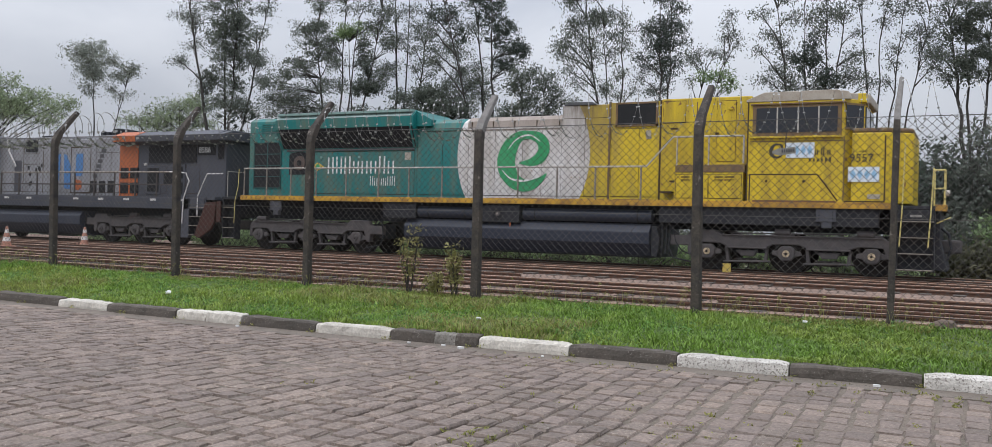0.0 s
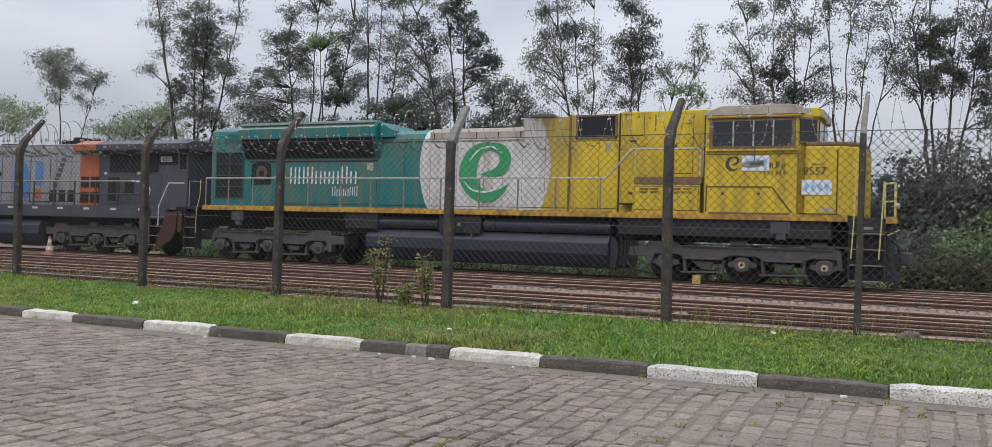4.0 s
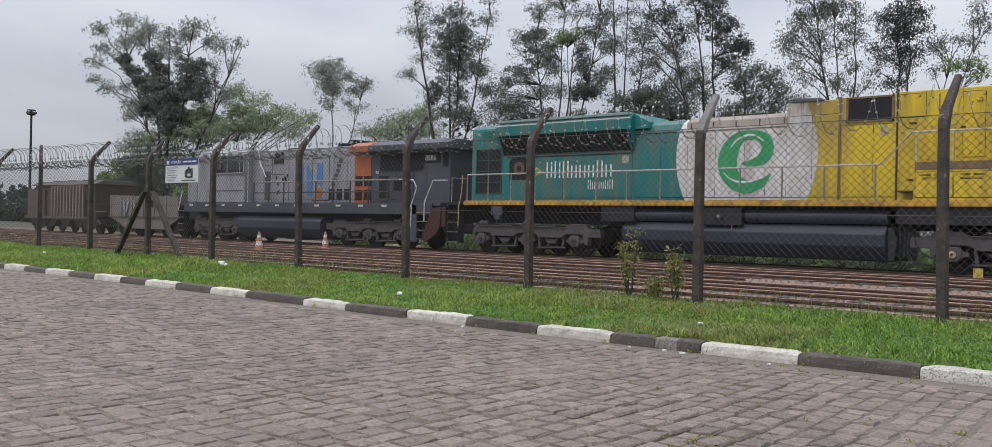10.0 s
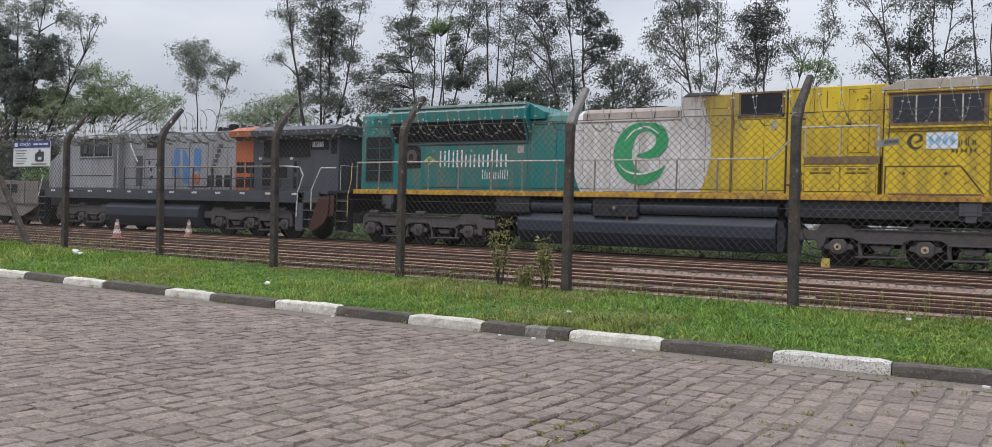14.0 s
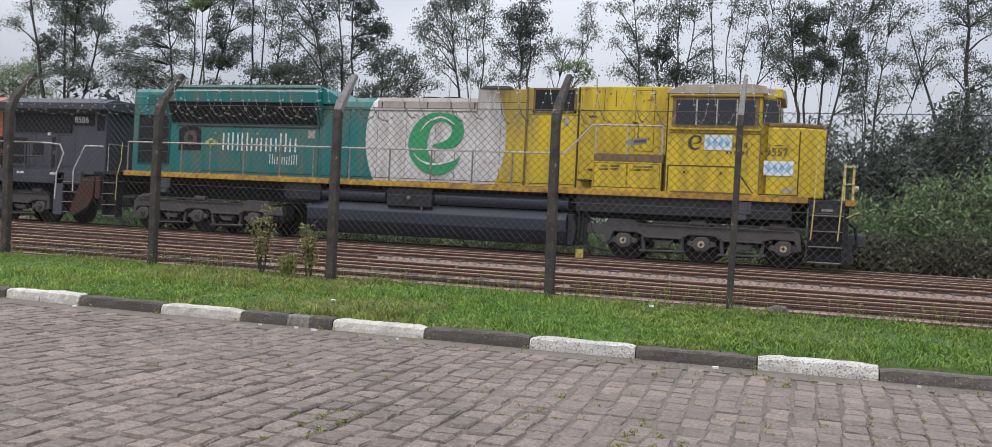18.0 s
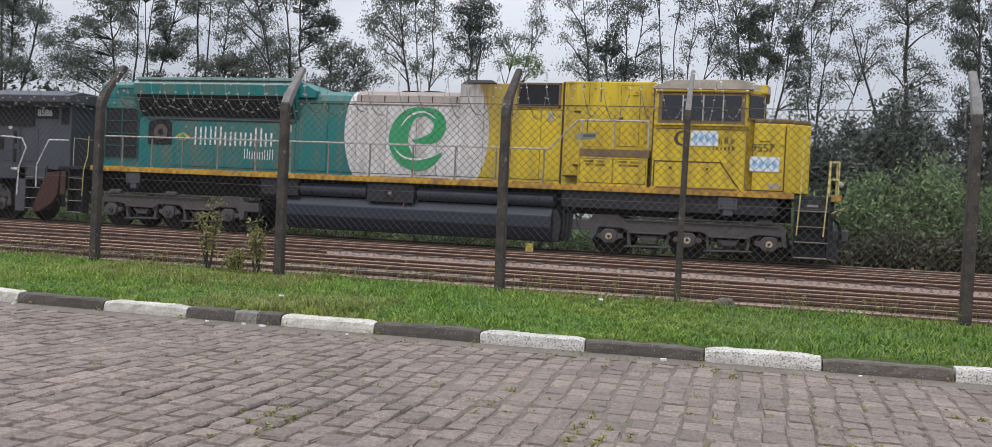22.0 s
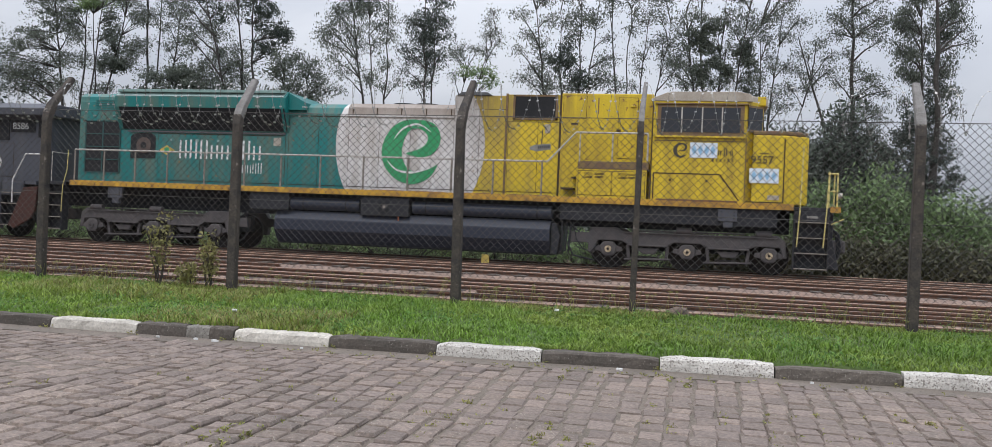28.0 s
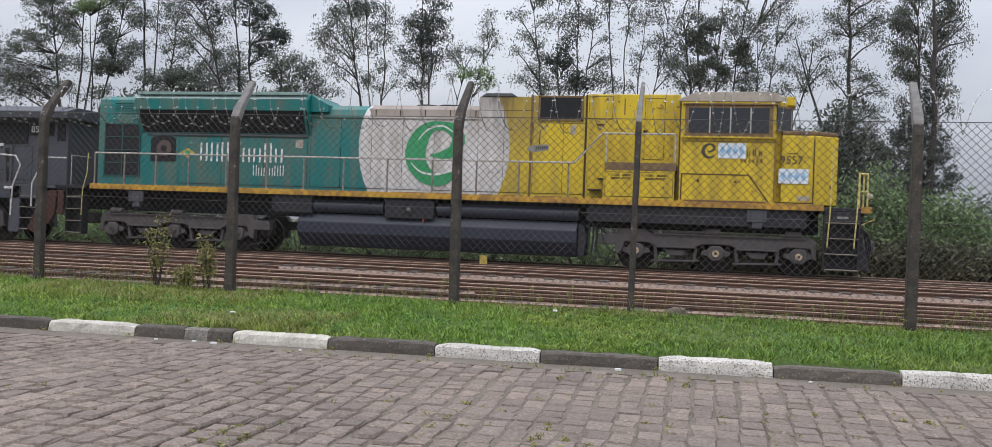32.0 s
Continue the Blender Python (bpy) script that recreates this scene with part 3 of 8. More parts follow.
def lay_block(x0, x1, mat, seed, ends=(1, 1)):
    xm = (x0 + x1) / 2
    ob = new("kerb_block", link_mesh("kerb_block", kerb_block(x1 - x0 - 0.012, seed, ends), mat))
    ob.parent = kerb
    slope = math.atan((kerb_y(xm + 0.2) - kerb_y(xm - 0.2)) / 0.4)
    ob.location = Vector((xm, kerb_y(xm) + random.uniform(-0.008, 0.008), random.uniform(-0.012, 0.006))) - BASE[kerb.name]
    ob.rotation_euler = (random.uniform(-0.015, 0.03), random.uniform(-0.006, 0.006), slope + random.uniform(-0.006, 0.006))


for i, (x0, x2) in enumerate(zip(starts, starts[1:])):
    x1 = x0 + 0.97 + (0.05 if x0 < -12 else 0.0)
    if abs(x0 + 8.5) < 0.01:
        lay_block(x0, x0 + 0.5, KERBW, i)
        lay_block(x0 + 0.5, x1 + 0.08, KERBW, i + 300)
        lay_block(x1 + 0.08, x2, KERBD, i + 100)
    elif abs(x0 + 6.38) < 0.01:
        lay_block(x0, x1, KERBW, i)
        # one block keeps a patch of old paint on its middle
        lay_block(x1, x1 + 0.54, KERBD, 77, (1, 0))
        lay_block(x1 + 0.528, x1 + 0.79, KERBM, 78, (0, 0))
        lay_block(x1 + 0.778, x2, KERBD, 79, (0, 1))
    else:
        lay_block(x0, x1, KERBP if x0 > -3 else KERBW, i)
        lay_block(x1, x2, KERBD, i + 100)

# ---- fence ----
POSTS = [-20.33 - 2.88 * k for k in range(12, 2, -1)] + [-26.02, -23.05, -20.2, -17.53, -14.53, -11.55, -8.86, -5.99, -2.98, 2.23, 5.15, 8.0]


def fence_base(x):
    return 0.27 + 0.006 * max(0.0, -x - 8)


def concrete_post(width, tilt=0.0):
    """A square concrete post whose head leans away over the railway."""
    h = width / 2
    bm = bmesh.new()
    rings = []
    for y, z, s in ((0, -0.3, 1.05), (0, 1.2, 1.0), (0, 2.12, 0.96), (0.02, 2.22, 0.95), (0.10, 2.36, 0.9), (0.47, 2.76, 0.72)):
        lean = 0.5 if z > 2.2 else 0.0
        rings.append([bm.verts.new((sx * h * s + random.uniform(-0.004, 0.004), y + sy * h * s * (1 - 0.3 * lean), z - sy * h * s * lean + random.uniform(-0.003, 0.003))) for sx, sy in ((-1, -1), (1, -1), (1, 1), (-1, 1))])
    for a, b_ in zip(rings, rings[1:]):
        for k in range(4):
            bm.faces.new((a[k], a[(k + 1) % 4], b_[(k + 1) % 4], b_[k]))
    bm.faces.new(rings[-1])
    bm.faces.new(rings[0][::-1])
    bmesh.ops.recalc_face_normals(bm, faces=bm.faces[:])
    bmesh.ops.bevel(bm, geom=[e for e in bm.edges if e.calc_length() > 0.3 and abs((e.verts[0].co - e.verts[1].co).x) < 0.05], offset=0.012, segments=1, affect="EDGES")
    return bm


proto = single("fence_post", concrete_post(0.108), CONCRETE, "weathered concrete fence post with its head bent away", "fence post", base=(0, 0, 0), group="fence posts")
for i, x in enumerate(POSTS):
    m = pose(x, 11.0, fence_base(x), random.uniform(-0.6, 0.6), random.uniform(-0.7, 0.5), random.uniform(-4, 4) + (66 if abs(x + 26.02) < 0.01 else 0))
    if min(abs(x + 5.99), abs(x - 2.23)) < 0.01:
        continue
    if i == 0:
        proto.matrix_basis = m
    else:
        copy_thing(proto, m)
bm = concrete_post(0.114)
for f in bm.faces:
    if f.calc_center_median().z > 2.3:
        f.material_index = 1
pale = single("fence_post", bm, [CONCRETE, PALEHEAD], "weathered concrete fence post with a whitened bent head", "fence post", group="fence posts")
pale.matrix_basis = pose(-5.99, 11.0, fence_base(-5.99), 0, -0.3, 2)
copy_thing(pale, pose(2.23, 11.0, fence_base(2.23), 0.2, 0.3, -2))
bm = concrete_post(0.07)
for f in bm.faces:
    if f.calc_center_median().z > 2.3:
        f.material_index = 1
slim = single("fence_post", bm, [CONCRETE, PALEHEAD], "slim dark fence post with a pale bent head", "fence post", group="fence posts")
slim.matrix_basis = pose(-0.83, 11.0, fence_base(-0.83), 0, 0.4, 0)

for x0, z0, x1, z1 in ((-21.45, 0.35, -20.12, 1.8), (-18.5, 0.4, -19.75, 1.8)):
    bm = bmesh.new()
    prism([(x0 - 0.06, z0 - 0.12), (x0 + 0.06, z0 - 0.12), (x1 + 0.05, z1), (x1 - 0.05, z1)], "y", 10.8, 10.91, 0.012, bm)
    single("post_brace", bm, CONCRETE, "slanting concrete brace propping a fence post", "brace", base=(x0, 10.85, z0), group="post braces")


def chain_link(x0, x1, z0, z1, cell, r):
    """Bay of woven diamond wire, each wire a zigzag of three-sided rods."""
    verts, faces = [], []
    half = cell / 2
    n = max(2, 2 * round((x1 - x0) / cell))
    half_x = (x1 - x0) / n
    rows = int((z1 - z0) / half)
    for i in range(n):
        left = x0 + half_x * i
        prev = None
        for k in range(rows + 1):
            out = (k + i) % 2
            x = left + (half_x if out else 0) + random.uniform(-0.003, 0.003)
            z = z0 + (z1 - z0) * k / rows
            y = 11.0 + 0.085 + (0.005 if out else -0.005) + 0.02 * math.sin(x * 1.7 + z)
            ring = len(verts)
            for a in (0, 1.571, 3.142, 4.712):
                verts.append((x + r * math.cos(a), y + r * math.sin(a), z))
            if prev is not None:
                for c in range(4):
                    faces.append((prev + c, prev + (c + 1) % 4, ring + (c + 1) % 4, ring + c))
            prev = ring
    return verts, faces


fence = thing("chain_link_fence", (-10, 10.91, 0.3), "rusting chain-link wire fence stretched between concrete posts", "fence")
for x0, x1 in zip(POSTS, POSTS[1:]):
    b0 = 0.5 * (fence_base(x0) + fence_base(x1))
    near = x0 > -30
    v, f = chain_link(x0, x1, b0 - 0.02, b0 + 2.29, 0.096 if near else 0.17, 0.0038 if near else 0.0055)
    me = soup("wire_bay", [(a + 10, b_ - 10.91, c - 0.3) for a, b_, c in v], f, WIRE)
    ob = new("wire_bay", me)
    ob.parent = fence
    tagged(ob, kind="stuff")
    for z in (0.1, 1.15, 2.28):
        w = rod((x0, 11.08, fence_base(x0) + z), (x1, 11.08, fence_base(x1) + z + random.uniform(-0.01, 0.01)), 0.004, 4)
        part("tension_wire", w, WIRE, fence)


def razor_coil(x0, x1, turns, radius, zc, seed):
    """A concertina coil with small blades along its tape."""
    rnd = random.Random(seed)
    verts, faces = [], []
    steps = int(turns * 26)
    prev = None
    for k in range(steps + 1):
        u = k / steps
        a = u * turns * 2 * math.pi
        rr = radius * (1 + 0.1 * math.sin(a * 0.37 + seed))
        x = x0 + (x1 - x0) * u + 0.05 * math.sin(a * 0.5)
        y = 11.27 + rr * math.cos(a) * 0.8
        z = zc + rr * math.sin(a)
        ring = len(verts)
        w = 0.0048 if x < -13 else 0.0034
        for c in (0, 2.09, 4.19):
            verts.append((x + w * math.cos(c), y + w * math.sin(c), z + w * math.sin(c + 1)))
        if prev is not None:
            for c in range(3):
                faces.append((prev + c, prev + (c + 1) % 3, ring + (c + 1) % 3, ring + c))
        prev = ring
        if k % 2 == 0:
            b0 = len(verts)
            dx, dz = -math.sin(a), math.cos(a)
            s = 0.03 if x < -13 else (0.017 if x < -5 else 0.013)
            verts.extend(((x - s, y, z - s * 0.6), (x + s, y + dx * s, z - s * 0.5), (x + s * 0.9, y, z + s * 0.7), (x - s, y - dx * s, z + s * 0.6)))
            faces.append((b0, b0 + 1, b0 + 2, b0 + 3))
    return verts, faces


razor = thing("razor_wire", (-10, 11.27, 2.6), "galvanised concertina razor wire along the fence top", "razor wire")
for i, (x0, x1) in enumerate(zip(POSTS, POSTS[1:])):
    zc = 0.5 * (fence_base(x0) + fence_base(x1)) + 2.42
    per = 0.17 if x0 < -17 else (0.3 if x0 < -8 else 0.34)
    v, f = razor_coil(x0, x1, round((x1 - x0) / per), 0.29 if x0 < -12 else 0.27, zc, i)
    me = soup("wire_coil", [(a + 10, b_ - 11.27, c - 2.6) for a, b_, c in v], f, [RAZORCORE, RAZOR])
    for k in range(0, len(f)):
        if f[k][3] == f[k][0] + 3 and f[k][1] == f[k][0] + 1:
            me.polygons[k].material_index = 1
    ob = new("wire_coil", me)
    ob.parent = razor
    tagged(ob, kind="stuff")

# ---- locomotives and wagons ----
YC = 26.55  # middle of the train
KEYED, WHEELS = [], []
AXLE_R = 0.51


def wheelset(parent, x, r=AXLE_R):
    bm = bmesh.new()
    for y in (YC - 0.8, YC + 0.8):
        s = -1 if y < YC else 1
        rod((0, y - YC - 0.065, 0), (0, y - YC + 0.065, 0), r, 32, bm)
        rod((0, y - YC + s * 0.02, 0), (0, y - YC - s * 0.09, 0), r + 0.028, 32, bm)
        rod((0, y - YC + s * 0.06, 0), (0, y - YC + s * 0.10, 0), r * 0.32, 16, bm)
        for k in range(6):
            a = k * math.pi / 3
            rod((math.cos(a) * r * 0.6, y - YC + s * 0.066, math.sin(a) * r * 0.6), (math.cos(a) * r * 0.6, y - YC + s * 0.075, math.sin(a) * r * 0.6), r * 0.09, 8, bm)
    rod((0, -0.8, 0), (0, 0.8, 0), 0.09, 12, bm)
    ob = new("wheelset", link_mesh("wheelset", bm, WHEEL))
    shade(ob)
    ob.parent = parent
    ob.location = Vector((x, YC, RAIL_Z + r)) - BASE[parent.name]
    WHEELS.append((ob, ob.location.copy(), r))
    return ob


def truck(parent, xs, cap, tail=-1, hub_z=0.72):
    """A three-axle truck: one long cast side frame arched over each axle, raised at its tail end, with boxes and brake gear."""
    xm, k = xs[1], (xs[2] - xs[0]) / 4.2
    y0, y1 = 25.28, 25.5
    at = lambda u: xm - tail * u * k
    frame_pts = [(at(u), z) for u, z in ((-3.15, 0.86), (-3.15, 1.14), (-2.66, 1.14), (-2.56, 1.3), (-1.9, 1.31), (-1.7, 1.2), (0.4, 1.19), (1.6, 1.22), (2.3, 1.26), (2.5, 1.12), (2.55, 0.66), (2.44, 0.66), (2.38, 0.93),
                                         (1.8, 0.95), (1.5, 0.84), (0.6, 0.82), (0.35, 0.95), (-0.35, 0.95), (-0.6, 0.82), (-1.5, 0.82), (-1.75, 0.95), (-2.4, 0.95), (-2.5, 0.6), (-2.64, 0.6), (-2.66, 0.86))]
    root = part("truck", prism(frame_pts, "y", y0, y1, 0.025), TRUCK, parent, "grimy cast three-axle truck")
    part("truck_frame", prism(frame_pts, "y", 2 * YC - y1, 2 * YC - y0, 0.025), TRUCK, root)
    part("bolster", box(xs[0] - 0.3, xs[2] + 0.3, 25.9, 27.2, 0.7, 1.2), BLACK, root)
    # flange along the lower edge and cast ribs of the frame
    for a, b_ in ((-1.6, -0.5), (0.5, 1.6)):
        part("frame_flange", box(min(at(a), at(b_)), max(at(a), at(b_)), y0 - 0.04, y0 + 0.01, 0.83, 0.87, 0.01), TRUCK, root)
    part("frame_flange", box(min(at(-1.7), at(2.3)), max(at(-1.7), at(2.3)), y0 - 0.05, y0 + 0.01, 1.165, 1.2, 0.01), TRUCK, root)
    for x in xs:
        bm = prism([(x - 0.2, hub_z - 0.1), (x - 0.22, hub_z + 0.1), (x - 0.12, hub_z + 0.2), (x + 0.12, hub_z + 0.2), (x + 0.22, hub_z + 0.1), (x + 0.2, hub_z - 0.1), (x + 0.11, hub_z - 0.19), (x - 0.11, hub_z - 0.19)], "y", 25.24, 25.44, 0.03)
        part("axle_box", bm, TRUCK, root)
        for s in (-1, 1):
            bm = prism([(x + s * 0.18, hub_z + 0.09), (x + s * 0.36, hub_z + 0.06), (x + s * 0.38, hub_z - 0.04), (x + s * 0.18, hub_z - 0.09)], "y", 25.3, 25.42, 0.015)
            part("pedestal", bm, TRUCK, root)
            bm = bmesh.new()
            for i in range(5):
                rod((x + s * 0.31, 25.4, hub_z + 0.07 + i * 0.034), (x + s * 0.31, 25.4, hub_z + 0.085 + i * 0.034), 0.07, 10, bm)
            part("coil_spring", bm, WHEEL, root)
        bm = rod((x, 25.2, hub_z), (x, 25.26, hub_z), 0.092, 20)
        for q in range(6):
            an = q * math.pi / 3
            rod((x + 0.075 * math.cos(an), 25.18, hub_z + 0.075 * math.sin(an)), (x + 0.075 * math.cos(an), 25.2, hub_z + 0.075 * math.sin(an)), 0.016, 6, bm)
        cp = part("axle_cap", bm, cap, root, smooth=True)
        part("cap_centre", rod((x, 25.19, hub_z), (x, 25.21, hub_z), 0.035, 12), WHEEL, cp)
    for x in [(p + q) / 2 for p, q in zip(xs, xs[1:])]:
        bm = prism([(x - 0.3, 0.78), (x + 0.3, 0.78), (x + 0.2, 0.62), (x - 0.14, 0.62)], "y", 25.32, 25.48, 0.02)
        rod((x - 0.62, 25.36, 0.46), (x + 0.62, 25.36, 0.5), 0.028, 6, bm)
        part("brake_rigging", bm, TRUCK, root)
        bm = box(x - 0.34, x + 0.3, 25.4, 25.6, 0.42, 0.56, 0.02)
        part("brake_beam", bm, WHEEL, root)
        for s in (-1, 1):
            bm = prism([(x + s * 0.5, 0.84), (x + s * 0.58, 0.84), (x + s * 0.54, 0.5), (x + s * 0.44, 0.44)], "y", 25.34, 25.46, 0.012)
            part("brake_hanger", bm, TRUCK, root)
    for u in (-0.1, 1.95):
        x = at(u)
        bm = rod((x - 0.2, 25.3, 1.28), (x + 0.2, 25.3, 1.28), 0.09, 14)
        box(x - 0.28, x + 0.28, 25.26, 25.42, 1.2, 1.24, 0.01, bm)
        part("brake_cylinder", bm, TRUCK, root, smooth=True)
    part("air_pipe", bars([(at(-1.4), 25.3, 1.235), (at(-0.5), 25.3, 1.24), (at(0.5), 25.3, 1.25), (at(1.5), 25.3, 1.27)], 0.018, 6), TRUCK, root)
    part("air_hose", bars([(at(-2.9), 25.3, 1.14), (at(-3.12), 25.26, 1.32), (at(-3.2), 25.26, 0.8), (at(-3.05), 25.28, 0.5), (at(-2.5), 25.3, 0.4)], 0.022, 6), BLACK, root)
    for x in xs:
        wheelset(parent, x)
    return root


def panel(parent, x0, x1, z0, z1, y, mat, name="hood_door", proud=0.012, latch=True, bevel=0.006):
    part("door_gap", box(x0 - 0.004, x1 + 0.004, y - 0.004, y + 0.01, z0 - 0.015, z1 + 0.015), SEAM, parent)
    ob = part(name, box(x0 + 0.007, x1 - 0.007, y - proud, y + 0.01, z0, z1, bevel), mat, parent)
    if latch:
        part("latch", box(x1 - 0.08, x1 - 0.055, y - proud - 0.02, y - proud, (z0 + z1) / 2 - 0.035, (z0 + z1) / 2 + 0.035, 0.004), mat, ob)
        for z in (z0 + 0.18 * (z1 - z0), z1 - 0.18 * (z1 - z0)):
            part("hinge", box(x0 + 0.0, x0 + 0.035, y - proud - 0.012, y - proud, z - 0.06, z + 0.06), mat, ob)
    return ob


def railing(parent, xs, z_floor, z_top, y, mat, post_mat=None, rad=0.026):
    ob = part("handrail", bars([(xs[0], y, z_top), (xs[-1], y, z_top)], rad, 8), mat, parent, "worn steel walkway handrail", smooth=True)
    for x in xs:
        bm = rod((x, y, z_floor), (x, y, z_top), rad, 6)
        box(x - 0.035, x + 0.035, y - 0.03, y + 0.03, z_floor - 0.16, z_floor + 0.02, 0.0, bm)
        part("stanchion", bm, post_mat or STANCH, ob)
    return ob


def stairs(parent, x0, x1, z0, z1, n, y, mat, depth=0.35):
    ob = part("step_well", box(x0, x1, y + 0.25, y + 0.3, z0, z1), mat, parent, "dark steel boarding steps")
    for x in (x0, x1):
        part("step_side", box(x - 0.015, x + 0.015, y, y + 0.3, z0 - 0.02, z1), mat, ob)
    for k in range(n):
        z = z0 + (z1 - z0) * k / n
        part("step", box(x0 + 0.015, x1 - 0.015, y - 0.02, y + 0.26, z, z + 0.025, 0.005), STANCH if mat is BLACK else mat, ob)
    return ob


def eyecatch(points, parent, mat, y, name, label=""):
    """A flat painted shape, a few millimetres proud of the side."""
    return part(name, prism(points, "y", y, y + 0.005), mat, parent, label)


def stroke(points, y, thick=0.006):
    """A flat painted stroke along (x, z, width) points, smoothed and tapered."""
    pts = []
    for i in range(len(points) - 1):
        p0, p1, p2, p3 = (points[max(0, min(len(points) - 1, i + k))] for k in (-1, 0, 1, 2))
        for s in range(6):
            u = s / 6
            pts.append(tuple(0.5 * (2 * b_ + (c - a) * u + (2 * a - 5 * b_ + 4 * c - d) * u * u + (3 * b_ - a - 3 * c + d) * u ** 3) for a, b_, c, d in zip(p0, p1, p2, p3)))
    pts.append(points[-1])
    bm = bmesh.new()
    rows = []
    for i, (x, z, w) in enumerate(pts):
        a, b_ = pts[max(0, i - 1)], pts[min(len(pts) - 1, i + 1)]
        d = Vector((b_[0] - a[0], b_[1] - a[1])).normalized()
        nx, nz = -d.y * w / 2, d.x * w / 2
        rows.append([bm.verts.new(q) for q in ((x - nx, y, z - nz), (x + nx, y, z + nz), (x + nx, y + thick, z + nz), (x - nx, y + thick, z - nz))])
    for a, b_ in zip(rows, rows[1:]):
        for k in range(4):
            bm.faces.new((a[k], a[(k + 1) % 4], b_[(k + 1) % 4], b_[k]))
    bmesh.ops.recalc_face_normals(bm, faces=bm.faces[:])
    return bm


def swirl(cx, cz, k, parent, mat, line, y, name, label, thin=1.0):
    """The round emblem: two tapering strokes with fine light lines."""
    at = lambda rows: [(cx + a * k, cz + b_ * k, max(w * thin, 0.5) * k) for a, b_, w in rows]
    outer = at(((35, 37, 4), (12, 47, 9), (-13, 42, 20), (-30, 25, 31), (-38, 0, 36), (-33, -22, 34), (-17, -40, 27), (6, -46, 20), (28, -38, 13), (43, -24, 2)))
    bowl = at(((-18, 36, 8), (8, 45, 14), (30, 37, 21), (37, 20, 22), (28, 3, 20), (10, -4, 13), (-12, -5, 2)))
    em = part(name, stroke(outer, y), mat, parent, label)
    part("emblem_stroke", stroke(bowl, y - 0.004), mat, em)
    if line:
        part("emblem_line", stroke(at(((-34, 20, 1), (-18, 38, 3), (8, 45, 3), (30, 33, 1))), y - 0.009), line, em)
        part("emblem_line", stroke(at(((-45, -18, 1), (-28, -33, 3), (0, -37, 3.5), (32, -29, 1))), y - 0.009), line, em)
    return em


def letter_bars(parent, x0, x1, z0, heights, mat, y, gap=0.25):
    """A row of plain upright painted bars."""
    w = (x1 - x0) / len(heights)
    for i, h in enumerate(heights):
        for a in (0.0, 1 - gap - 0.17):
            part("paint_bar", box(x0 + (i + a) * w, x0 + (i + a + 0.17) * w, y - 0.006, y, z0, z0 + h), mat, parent)


